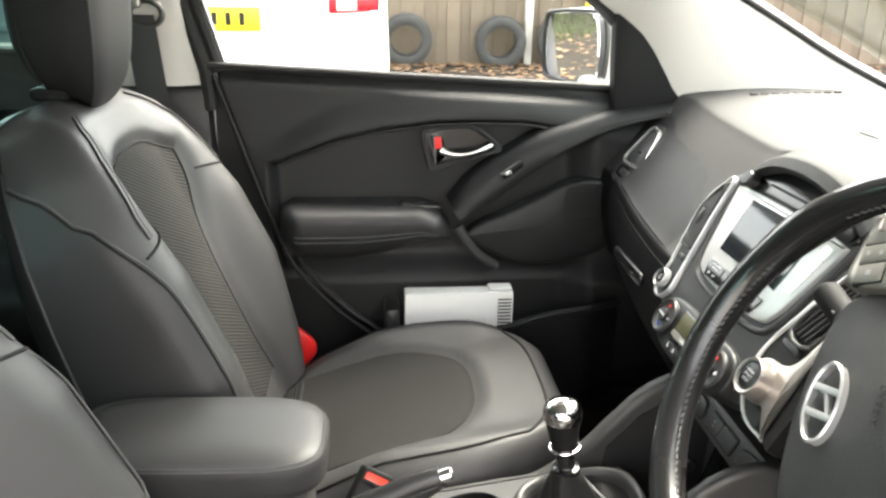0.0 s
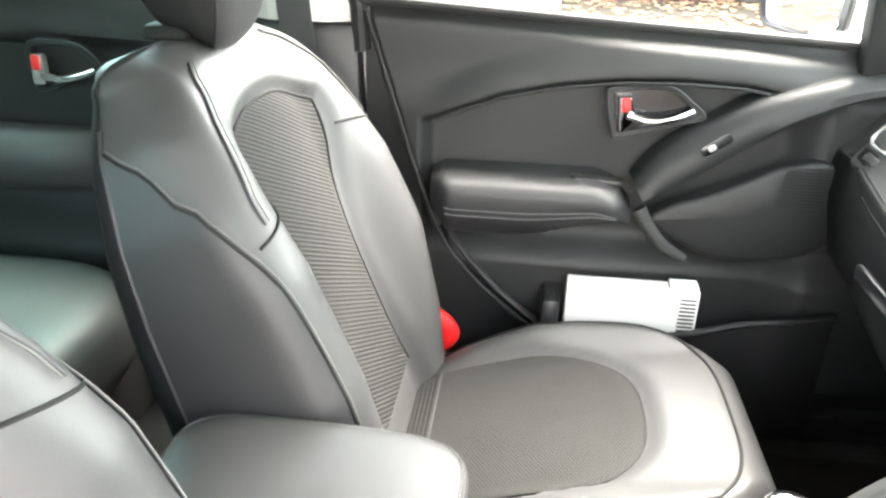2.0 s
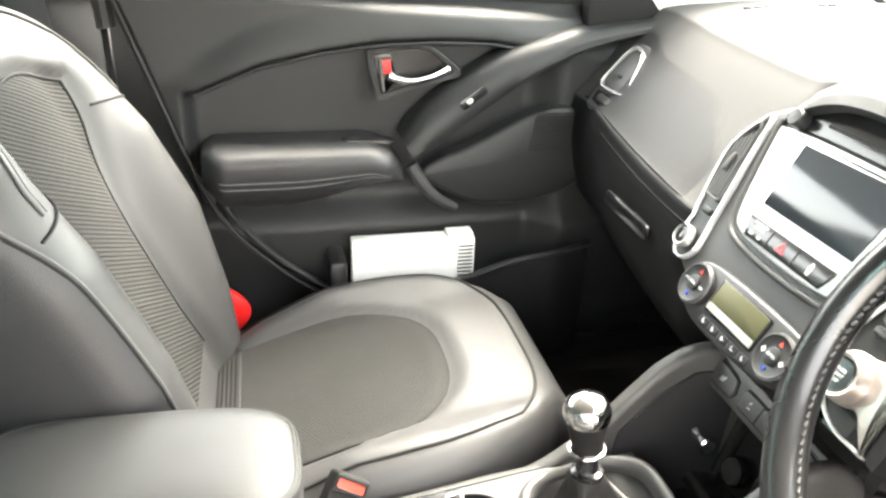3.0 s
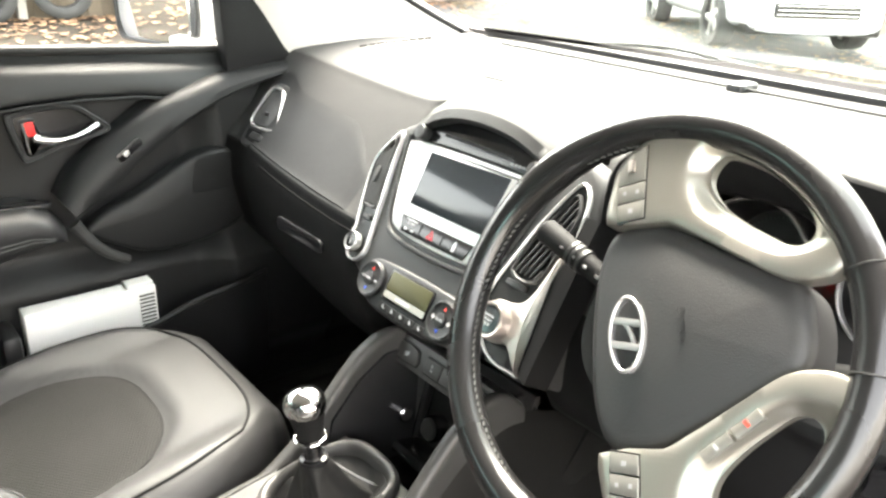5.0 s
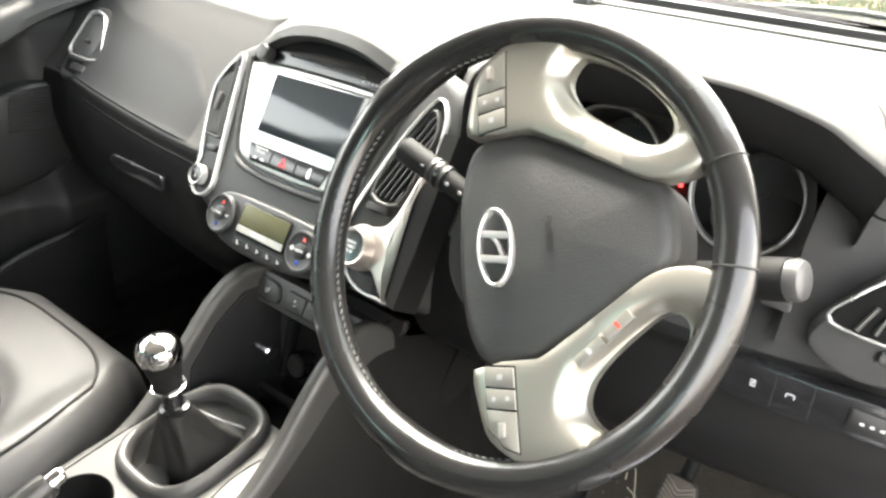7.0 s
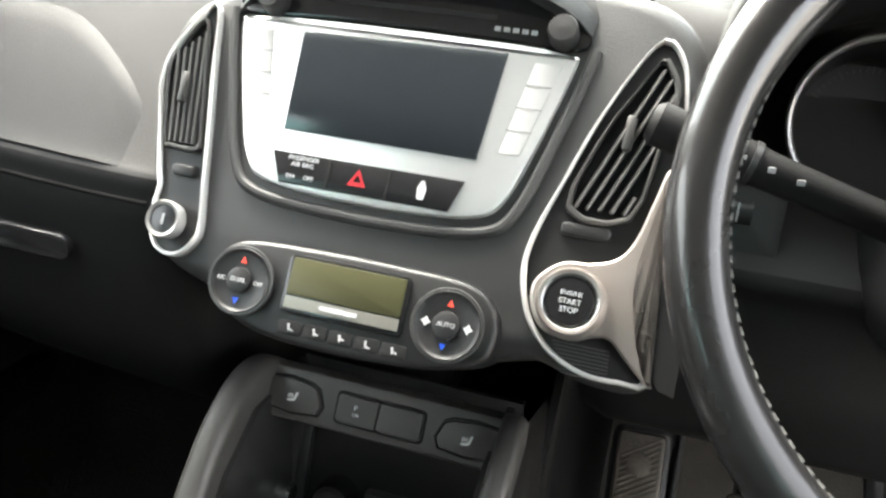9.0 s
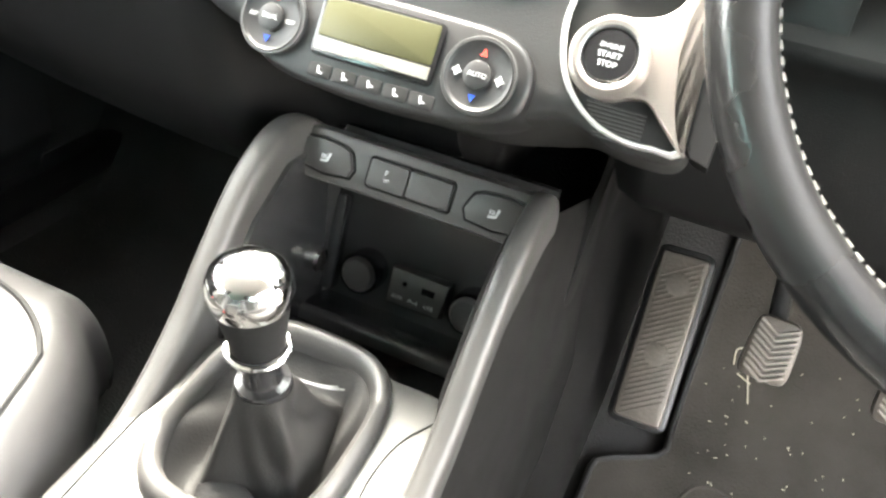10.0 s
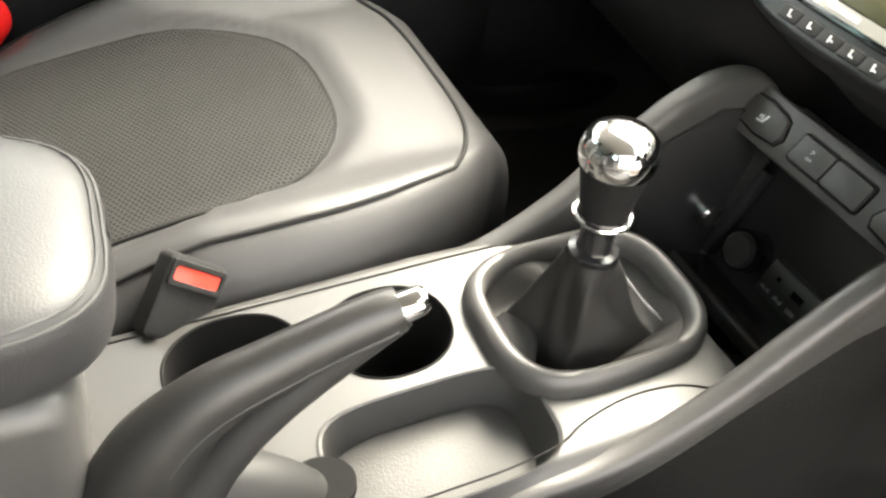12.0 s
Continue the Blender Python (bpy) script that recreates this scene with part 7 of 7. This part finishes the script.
def build_small_interior():
    # belt buckle between seat and console
    b = thing("belt_buckle", "black seat belt buckle with a red release button", "belt buckle", at=(0.02, 0.12, 0.68))
    m = frame_of((0.0425, 0.110, 0.7385), (0.034, 0, -0.021), (0.006, 0.012, 0.020)) @ Matrix.Diagonal((0.88, 0.82, 0.9, 1))
    part("body", prism(round_rect(0.050, 0.072, 0.006), -0.022, 0.0, 0.004, m=m @ pose(0, -0.022, 0)), STALK, b, "black buckle body")
    part("frame", frame_prism(round_rect(0.046, 0.023, 0.003), round_rect(0.038, 0.0125, 0.002), -0.002, 0.003, n=48, bevel=0.0008, m=m), STALK, b)
    part("release", prism(round_rect(0.039, 0.020, 0.002), -0.004, 0.002, 0.0015, m=m), RED_BRIGHT, b, "red release button")
    part("stem", tube([(0.03, 0.128, 0.71), (-0.03, 0.13, 0.60)], 0.010), HARD, b)
    b2 = thing("belt_tongue", "black belt tongue beside the passenger seat", "belt tongue", at=(-0.14, 0.59, 0.68))
    part("tongue", box((0.02, 0.012, 0.03), (-0.142, 0.585, 0.70), 0.003), CHROME, b2)
    part("cover", box((0.03, 0.02, 0.06), (-0.147, 0.595, 0.66), 0.006), HARD, b2)
    # red pouch behind the seat edge
    r = thing("red_pouch", "bright red soft pouch tucked beside the passenger seat", "pouch", at=(-0.1, 0.63, 0.6))
    part("pouch", soft_block((0.115, 0.030, 0.080), (0, 0, 0), 0.02, 2.8, m=pose(-0.124, 0.612, 0.696, 0, 38, 4)), RED, r, "bright red pouch")
    # box of papers in the door pocket
    p = thing("white_carton", "small white carton standing in the door pocket", "carton", at=(0.21, 0.635, 0.6))
    part("carton", box((0.212, 0.036, 0.17), (0.209, 0.640, 0.705), 0.002), PAPER, p, "white cardboard carton")
    bm = bmesh.new()
    for i in range(10):
        bmesh.ops.create_cube(bm, size=1, matrix=Matrix.Translation((0.298, 0.6214, 0.775 - 0.007 * i)) @ Matrix.Diagonal((0.026, 0.001, 0.0028, 1)))
    part("printed_bars", bm, RUBBER, p, "black printed bars")
    part("flap", box((0.045, 0.03, 0.006), (0.29, 0.640, 0.794), 0.001), PAPER, p)
    # pedals
    fr = thing("footrest", "ribbed metal-faced footrest pad", "footrest", at=(0.75, -0.2, 0.5))
    fm = frame_of((0.730, -0.203, 0.600), (0.0, -1, 0.05), (0.62, 0.045, 0.78))
    pad = part("pad", prism(round_rect(0.054, 0.196, 0.006), -0.012, 0.0, 0.004, m=fm), TREAD, fr, "worn metal pad")
    part("surround", prism(round_rect(0.066, 0.21, 0.012), -0.03, -0.010, 0.004, m=fm), HARD, fr)
    for i in range(26):
        part("rib", box((0.050, 0.0022, 0.0016), (0.0, 0.0, 0.0003), 0.0005, 1, m=fm @ pose(0, -0.082 + 0.0065 * i, 0, 0, 0, 32)), TREAD, pad)
    for y in (0.062, -0.02):
        part("boss", lathe([(0.0135, 0), (0.0135, 0.0016), (0.0125, 0.002), (0, 0.002)], 24, fm @ pose(0.0, y, 0)), TREAD, pad)
    for x, y, z, nm, lab in ((0.635, -0.298, 0.70, "clutch_pedal", "clutch pedal with a chevron metal pad"), (0.65, -0.42, 0.69, "brake_pedal", "brake pedal with a chevron metal pad")):
        c = thing(nm, lab, "pedal", at=(x, y, z))
        cm = frame_of((x, y, z), (-0.05, -1, 0), (0.45, 0, 0.9))
        pd = part("pad", prism(spline([(-0.020, -0.026), (-0.022, 0.0), (-0.018, 0.028), (0.0, 0.031), (0.018, 0.028), (0.022, 0.0), (0.020, -0.026), (0.0, -0.029)], 4, True), -0.01, 0.0, 0.003, m=cm), TREAD, c, "metal pad")
        for i in range(9):
            for s in (1, -1):
                part("rib", box((0.0215, 0.0026, 0.003), (0, 0, 0.0012), 0.0006, 1, m=cm @ pose(s * 0.0088, -0.024 + 0.0058 * i, 0, 0, 0, s * 30)), STEEL, pd)
        part("arm", tube(spline([(x + 0.01, y, z), (x + 0.09, y + 0.005, z + 0.06), (x + 0.16, y + 0.005, z + 0.2)], 6), 0.009, squash=0.6), HARD, c, "black pedal arm")
    # driver's floor mat with lint
    def mat(u, v):
        x = 0.10 + 0.82 * u
        left = 0.178 + 0.072 * smooth_step(0.640, 0.700, x)
        y = -left - (0.595 - left) * v
        return (x, y, 0.470 + 0.42 * smooth_step(0.72, 1.12, x) + 0.003 * math.sin(7 * y) + 0.0015 * math.sin(31 * x + 9 * y))
    mt = thing("floor_mat", "worn black carpet mat with bits of lint", "floor mat", at=(0.4, -0.38, 0.46))
    part("mat", sheet(mat, 90, 24, (0, 0, -0.006)), MATM, mt, "worn black carpet mat")
    edge = [mat(u / 60, 0) for u in range(61)]
    part("binding", tube(edge, 0.004), RUBBER, mt)
    def on_mat(x, y, lift=0.0):
        left = 0.178 + 0.072 * smooth_step(0.640, 0.700, x)
        return Vector(mat((x - 0.10) / 0.82, (-y - left) / (0.595 - left))) + Vector((0, 0, lift))
    part("heel_pad", tube([on_mat(0.63 + 0.045 * math.cos(a), -0.313 + 0.035 * math.sin(a)) for a in (2 * math.pi * i / 40 for i in range(40))], 0.0022, closed=True, segs=6), MATM, mt, "stitched round heel mark")
    loop = spline([(0.790, -0.322), (0.805, -0.316), (0.820, -0.308), (0.832, -0.299), (0.829, -0.291), (0.818, -0.293)], 6)
    part("thread", tube([on_mat(p.x, p.y, 0.002) for p in loop], 0.0009, segs=6), LINT, mt, "loose pale thread")
    part("thread", tube([on_mat(0.812, -0.300, 0.002), on_mat(0.807, -0.318, 0.002)], 0.0009, segs=6), LINT, mt, "loose pale thread")
    rnd = random.Random(5)
    bm = bmesh.new()
    for i in range(160):
        x, y = 0.42 + 0.42 * rnd.random(), -0.27 - 0.26 * rnd.random()
        q = on_mat(x, y, 0.001)
        bmesh.ops.create_cube(bm, size=1, matrix=pose(*q, 0, 0, 360 * rnd.random()) @ Matrix.Diagonal((0.001 + 0.004 * rnd.random() ** 2, 0.0010, 0.0008, 1)))
    tagged(part("lint", bm, LINT, mt), kind="stuff")


build_small_interior()


# ---- outside ----
def ground_z(x, y):
    """The yard rises gently away from the passenger side."""
    return 0.022 * max(0.0, y - 0.8) if y < 30 else 0.64


def build_ground():
    bm = bmesh.new()
    xs = [-400, -60, -20] + [-12 + 1.5 * i for i in range(24)] + [30, 80, 400]
    ys = [-400, -60, -20, -6, -2, 0, 0.8] + [2 + 1.0 * i for i in range(14)] + [20, 30, 80, 400]
    g = [[bm.verts.new((x, y, ground_z(x, y))) for y in ys] for x in xs]
    for i in range(len(xs) - 1):
        for j in range(len(ys) - 1):
            bm.faces.new((g[i][j], g[i + 1][j], g[i + 1][j + 1], g[i][j + 1]))
    tagged(part("ground", bm, EARTH), "brown earth yard strewn with dry leaves", "ground", kind="structure")
    rnd = random.Random(11)
    verts, faces = [], []
    for i in range(9000):
        x, y = -7 + 18 * rnd.random(), 9.75 - 5.5 * rnd.random() ** 2.2
        if rnd.random() < 0.35:
            x, y = 6 + 9 * rnd.random(), -3 + 7 * rnd.random()
        a, s = 6.28 * rnd.random(), 0.03 + 0.035 * rnd.random()
        z = ground_z(x, y) + 0.006 + 0.02 * rnd.random()
        t = 0.5 * (rnd.random() - 0.5)
        k = len(verts)
        for u, v, w in ((1, 0, 0.3), (0.2, 0.6, 0), (-1, 0, 0.3), (0.2, -0.6, 0)):
            verts.append((x + s * (u * math.cos(a) - v * math.sin(a)), y + s * (u * math.sin(a) + v * math.cos(a)), z + s * (w + t * v)))
        faces.append((k, k + 1, k + 2, k + 3))
    me = bpy.data.meshes.new("leaf_litter")
    me.from_pydata(verts, [], faces)
    me.materials.append(LEAF)
    tagged(new("leaf_litter", me), "scattered dry brown and orange leaves", "leaves", kind="stuff")
    # tarmac drive ahead of the car
    bm = bmesh.new()
    bm.faces.new([bm.verts.new(p) for p in ((5.0, 8.6, 0.18), (6.9, 5.6, 0.12), (8.3, 3.7, 0.085), (9.8, 3.0, 0.07), (12.5, 4.3, 0.10), (13.5, 9.0, 0.2), (8.0, 11.5, 0.26))])
    tagged(part("road", bm, TARMAC, smooth=0), "dark tarmac drive", "road", kind="structure")
    verts, faces = [], []
    for i in range(9000):
        x, y = (-9 + 6 * rnd.random(), 9.85 - 2.6 * rnd.random() ** 1.3) if i % 2 else (9 + 8 * rnd.random(), 0.5 + 2.2 * rnd.random())
        h, a = 0.06 + 0.1 * rnd.random(), 6.28 * rnd.random()
        z, k = ground_z(x, y), len(verts)
        verts += [(x - 0.008 * math.cos(a), y - 0.008 * math.sin(a), z), (x + 0.008 * math.cos(a), y + 0.008 * math.sin(a), z), (x + 0.05 * rnd.random(), y + 0.05 * rnd.random(), z + h)]
        faces.append((k, k + 1, k + 2))
    me = bpy.data.meshes.new("grass")
    me.from_pydata(verts, [], faces)
    me.materials.append(GRASS)
    tagged(new("grass", me), "tufts of rough green grass", "grass", kind="stuff")


build_ground()


def build_fence():
    f = thing("board_fence", "tall weathered board fence with pale posts", "fence", kind="structure", at=(2, 9.95, 0.2))
    rnd = random.Random(3)
    board = box((0.170, 0.022, 2.3), (0, 0, 1.15), 0.004, 1)
    base = part("board", board, WOOD_R, f)
    base.matrix_basis = pose(-3.4, 9.95, 0.2)
    x, k = -3.25, 1
    while x < 9.5:
        ob = base.copy()
        scene.collection.objects.link(ob)
        ob.matrix_basis = pose(x, 9.95 + 0.024 * (k % 2) + 0.004 * rnd.random(), 0.2 - 0.04 * rnd.random(), 0, 0.6 * (rnd.random() - 0.5), 0)
        x += 0.152
        k += 1
    for x in (-0.6, 2.14, 4.9):
        part("post", box((0.10, 0.10, 2.4), (x, 9.86, 1.4), 0.01), CONCRETE, f, "pale concrete fence post")
    part("yellow_rail", box((0.09, 0.06, 1.4), (2.93, 9.86, 1.55), 0.008), YELLOW, f, "yellow painted upright")
    # far fence seen through the windscreen
    g = thing("far_fence", "low timber fence beyond the drive", "fence", kind="structure", at=(16, 2, 0))
    for i in range(60):
        ob = base.copy()
        scene.collection.objects.link(ob)
        ob.parent = g
        ob.matrix_parent_inverse = Matrix.Translation(g.location).inverted()
        ob.matrix_basis = pose(17.5 - 0.03 * i, -4 + 0.16 * i, 0.0, 0, 0, 88)
    gate = thing("yard_gate", "pair of dark green painted ledged gates, closed", "gate", kind="structure", at=(-6, 9.95, 0.4))
    pan = box((0.155, 0.03, 2.0), (0, 0, 1.0), 0.003, 1)
    b = part("board", pan, GATE, gate)
    b.matrix_basis = pose(-9.0, 9.98, 0.42)
    for i in range(1, 36):
        ob = b.copy()
        scene.collection.objects.link(ob)
        ob.matrix_basis = pose(-9.0 + 0.16 * i, 9.98, 0.42)
    for x0, x1 in ((-8.9, -6.15), (-5.98, -3.5)):
        for z in (0.62, 1.42, 2.2):
            part("ledge", box((x1 - x0, 0.04, 0.13), ((x0 + x1) / 2, 9.94, z), 0.004), GATE, gate)
        part("brace", box((0.12, 0.04, 2.1), (0, 0, 0), 0.004, m=pose((x0 + x1) / 2 + 0.3, 9.935, 1.45, 0, -42, 0)), GATE, gate)
    for x in (-6.15, -5.98):
        part("stile", box((0.12, 0.05, 2.0), (x, 9.93, 1.42), 0.004), GATE, gate)
        part("bolt", tube([(x, 9.90, 0.45), (x, 9.90, 0.95)], 0.018), STEEL, gate, "steel drop bolt")


WOOD_R = WOOD.copy()
WOOD_R.name = "weathered_board"


def vary_boards():
    n, l = WOOD_R.node_tree.nodes, WOOD_R.node_tree.links
    b = n["Principled BSDF"]
    src = b.inputs["Base Color"].links[0].from_socket
    info, hs, mr = n.new("ShaderNodeObjectInfo"), n.new("ShaderNodeHueSaturation"), n.new("ShaderNodeMapRange")
    mr.inputs["To Min"].default_value, mr.inputs["To Max"].default_value = 0.88, 1.15
    l.new(info.outputs["Random"], mr.inputs["Value"])
    l.new(mr.outputs[0], hs.inputs["Value"])
    l.new(src, hs.inputs["Color"])
    l.new(hs.outputs[0], b.inputs["Base Color"])


vary_boards()
build_fence()


def build_tyres():
    prof = [(0.20, -0.09), (0.225, -0.105), (0.29, -0.11), (0.325, -0.085), (0.33, 0.0), (0.325, 0.085), (0.29, 0.11), (0.225, 0.105), (0.20, 0.09)]
    def one():
        t = thing("old_tyre", "old weathered car tyre leaning on the fence", "tyre", "tyres along the fence", at=(0, 0, 0))
        rings = [[(r * math.cos(a), z, r * math.sin(a)) for a in (2 * math.pi * i / 40 for i in range(40))] for r, z in prof]
        rings.append(rings[0])
        bm = loft(rings, True, False)
        bmesh.ops.remove_doubles(bm, verts=bm.verts, dist=1e-5)
        part("carcass", bm, TYRE, t, smooth=50)
        bm = bmesh.new()
        for i in range(48):
            a = 360 * i / 48
            bmesh.ops.create_cube(bm, size=1, matrix=pose(0, 0, 0, 0, a, 0) @ Matrix.Translation((0.329, 0.0, 0)) @ Matrix.Diagonal((0.012, 0.16, 0.012, 1)))
        part("tread", bm, TYRE, t)
        return t
    t0 = one()
    spots = [(1.75, 9.72, 0.50), (2.57, 9.70, 0.52), (0.52, 9.72, 0.50), (3.5, 9.72, 0.51), (4.4, 9.72, 0.50)]
    t0.matrix_basis = pose(*spots[0], 8, 0, 0)
    for x, y, z in spots[1:]:
        copy_thing(t0, pose(x, y, z + 0.02, 8, 30 * x, 0))


build_tyres()


def car_wheel(parent, at, axis_x, r=0.36, base=None):
    m = (base or Matrix.Identity(4)) @ frame_of(at, (0, 1, 0) if axis_x else (1, 0, 0), (0, 0, 1))
    w = part("wheel", lathe([(r * 0.68, -0.1), (r * 0.95, -0.11), (r, -0.07), (r, 0.07), (r * 0.95, 0.11), (r * 0.70, 0.10), (r * 0.68, 0.06)], 36, m), TYRE, parent, "black tyre on a silver alloy wheel", smooth=50)
    part("rim", lathe([(r * 0.70, -0.09), (r * 0.70, 0.085), (r * 0.64, 0.09), (r * 0.62, 0.03), (0.0, 0.02)], 36, m), HARD, w)
    for i in range(5):
        q = m @ pose(0, 0, 0, 0, 0, 72 * i + 18)
        part("spoke", prism([(-0.05, 0.04), (0.05, 0.04), (0.035, r * 0.68), (-0.035, r * 0.68)], 0.04, 0.085, 0.01, m=q), ALLOY, w)
    part("hub_cap", lathe([(0.06, 0.05), (0.06, 0.09), (0, 0.095)], 20, m), ALLOY, w)


def build_suv():
    s = thing("white_suv", "white sports utility car parked tail-on beside the fence yard", "car", at=(-0.78, 5.4, 0.05))
    x0, w, y0 = -0.776, 0.93, 3.40
    # lower body: rounded sections from tail to nose
    rows = []
    for i in range(25):
        y = y0 + 4.2 * i / 24
        tail = smooth_step(0.0, 0.35, y - y0)
        k = 0.93 + 0.07 * tail
        top = interp(y - y0, [0, 0.12, 3.0, 3.6, 4.2], [1.27, 1.42, 1.34, 1.22, 0.95])
        low = 0.36
        ring = []
        for j in range(24):
            a = 2 * math.pi * j / 24
            c, t = math.cos(a), math.sin(a)
            ring.append((x0 + w * k * math.copysign(abs(c) ** 0.3, c), y, (top + low) / 2 + (top - low) / 2 * math.copysign(abs(t) ** 0.35, t)))
        rows.append(ring)
    part("body", loft(rows), PAINT, s, "white painted body", smooth=50)
    rows = []
    for y, hw, z in ((y0 + 0.16, 0.80, 1.40), (y0 + 0.45, 0.70, 1.70), (y0 + 1.6, 0.68, 1.78), (y0 + 2.3, 0.70, 1.70), (y0 + 3.1, 0.80, 1.34)):
        rows.append([(x0 - hw, y, 1.34), (x0 - hw * 0.93, y, (1.34 + z) / 2), (x0 - hw * 0.82, y, z), (x0, y, z + 0.03), (x0 + hw * 0.82, y, z), (x0 + hw * 0.93, y, (1.34 + z) / 2), (x0 + hw, y, 1.34)])
    part("cabin", loft(rows), TINT, s, "dark tinted cabin glass", smooth=20)
    part("roof", sheet(lambda u, v: (x0 - 0.62 + 1.24 * u, y0 + 0.35 + 2.0 * v, 1.80 - 0.05 * (2 * u - 1) ** 4), 8, 8, (0, 0, 0.03)), PAINT, s)
    part("rear_window", prism(spline([(-0.62, 1.43), (-0.5, 1.66), (0.5, 1.66), (0.62, 1.43)], 3, True), 0, 0.02, 0.004, m=frame_of((x0, y0 + 0.12, 0), (1, 0, 0), (0, 0.35, 1))), TINT, s, "dark rear window")
    part("tail_band", box((1.5, 0.02, 0.035), (x0, y0 - 0.008, 1.284), 0.004), HARD, s, "black tailgate band")
    part("wiper_panel", box((1.2, 0.02, 0.05), (x0, y0 + 0.05, 1.43), 0.006), HARD, s)
    pl = part("number_plate", box((0.52, 0.012, 0.115), (x0 + 0.02, y0 - 0.012, 1.133), 0.004), PLATE, s, "yellow rear plate")
    for i in range(6):
        part("print_bar", box((0.024, 0.003, 0.06), (x0 - 0.15 + 0.068 * i, y0 - 0.0195, 1.133)), RUBBER, pl)
    for sx in (1, -1):
        l = part("tail_lamp", prism([(sx * 0.62, 1.165), (sx * 0.62, 1.265), (sx * 0.88, 1.275), (sx * 0.87, 1.18)], 0, 0.03, 0.006, m=frame_of((x0, y0 + 0.012, 0), (1, 0, 0), (0, 0, 1))), LAMP_RED, s, "red and clear tail lamp")
        part("clear_lens", prism([(sx * 0.66, 1.178), (sx * 0.66, 1.252), (sx * 0.76, 1.256), (sx * 0.76, 1.182)], 0.03, 0.034, m=frame_of((x0, y0 + 0.012, 0), (1, 0, 0), (0, 0, 1))), LAMP_CLEAR, l)
        part("door_mirror", soft_block((0.2, 0.1, 0.15), (x0 + sx * 1.06, y0 + 2.5, 1.42), 0.05, 4), HARD, s, "black door mirror")
        for y in (y0 + 0.8, y0 + 3.45):
            car_wheel(s, (x0 + sx * 0.84, y, 0.385), True)
    part("bumper", soft_block((1.84, 0.3, 0.34), (x0, y0 + 0.10, 0.62), 0.05, 6), PAINT, s, "white rear bumper")
    part("diffuser", box((1.5, 0.2, 0.14), (x0, y0 + 0.12, 0.42), 0.03), HARD, s)


build_suv()


def build_far_car():
    s = thing("white_car_ahead", "white car parked on the drive ahead", "car", at=(9.6, 5.5, 0.1))
    m = pose(10.04, 5.07, 0.12, 0, 0, -127)
    # local x forwards
    rows = []
    for i in range(21):
        x = -2.6 + 4.0 * i / 20
        top = interp(x, [-2.6, -2.3, 0.2, 0.6, 1.2, 1.4], [0.9, 1.02, 1.0, 0.95, 0.84, 0.70])
        ring = []
        for j in range(24):
            a = 2 * math.pi * j / 24
            c, t = math.cos(a), math.sin(a)
            nose = 1 - 0.12 * smooth_step(0.9, 1.4, x)
            ring.append((x, 0.9 * nose * math.copysign(abs(c) ** 0.35, c), (top + 0.24) / 2 + (top - 0.24) / 2 * math.copysign(abs(t) ** 0.4, t)))
        rows.append(ring)
    part("body", loft(rows, m=m), PAINT, s, "white painted body", smooth=50)
    rows = [[(x, -hw, 0.95), (x, -hw * 0.8, z), (x, hw * 0.8, z), (x, hw, 0.95)] for x, hw, z in ((-2.3, 0.7, 1.0), (-1.8, 0.75, 1.42), (-0.7, 0.75, 1.48), (0.35, 0.8, 0.98))]
    part("cabin", loft(rows, m=m), TINT, s, "dark car windows", smooth=20)
    for y in (0.80, -0.80):
        for x in (0.62, -1.9):
            car_wheel(s, (x, y * 1.06, 0.32), False, 0.34, m)
    part("grille", box((0.04, 1.0, 0.16), (1.405, 0, 0.5), 0.01, m=m), HARD, s, "black grille")
    for i in range(3):
        part("grille_bar", box((0.03, 0.95, 0.018), (1.425, 0, 0.45 + 0.05 * i), 0.004, m=m), CHROME, s)
    for y in (0.62, -0.62):
        part("headlamp", soft_block((0.2, 0.34, 0.13), (0, 0, 0), 0.03, 4, m=m @ pose(1.28, y, 0.66)), LAMP_CLEAR, s, "clear headlamp")
    part("apron", box((0.3, 1.6, 0.12), (1.25, 0, 0.28), 0.03, m=m), HARD, s)


build_far_car()


def build_added_walls():
    """Unseen walls: one closes the driver's side and bounces light in."""
    w = thing("yard_wall", "pale walls added out of view to bounce light and fill the mirror", "wall", kind="structure", at=(0, -5.9, 0))
    part("wall", box((30, 0.2, 2.4), (-2, -6.0, 1.2), 0.01), ADDED_WALL, w)
    # second wall, added only to give the door mirror something to reflect
    part("wall", box((18, 0.2, 2.4), (-18.3, 10.0, 1.3), 0.01), ADDED_WALL, w)


# kept pale so that the unseen wall throws light into the car
ADDED_WALL = material("added_wall_pale", (0.66, 0.65, 0.62), 0.9, grain=0.4, grain_size=50, vary=0.25, vary_size=1.5)
build_added_walls()
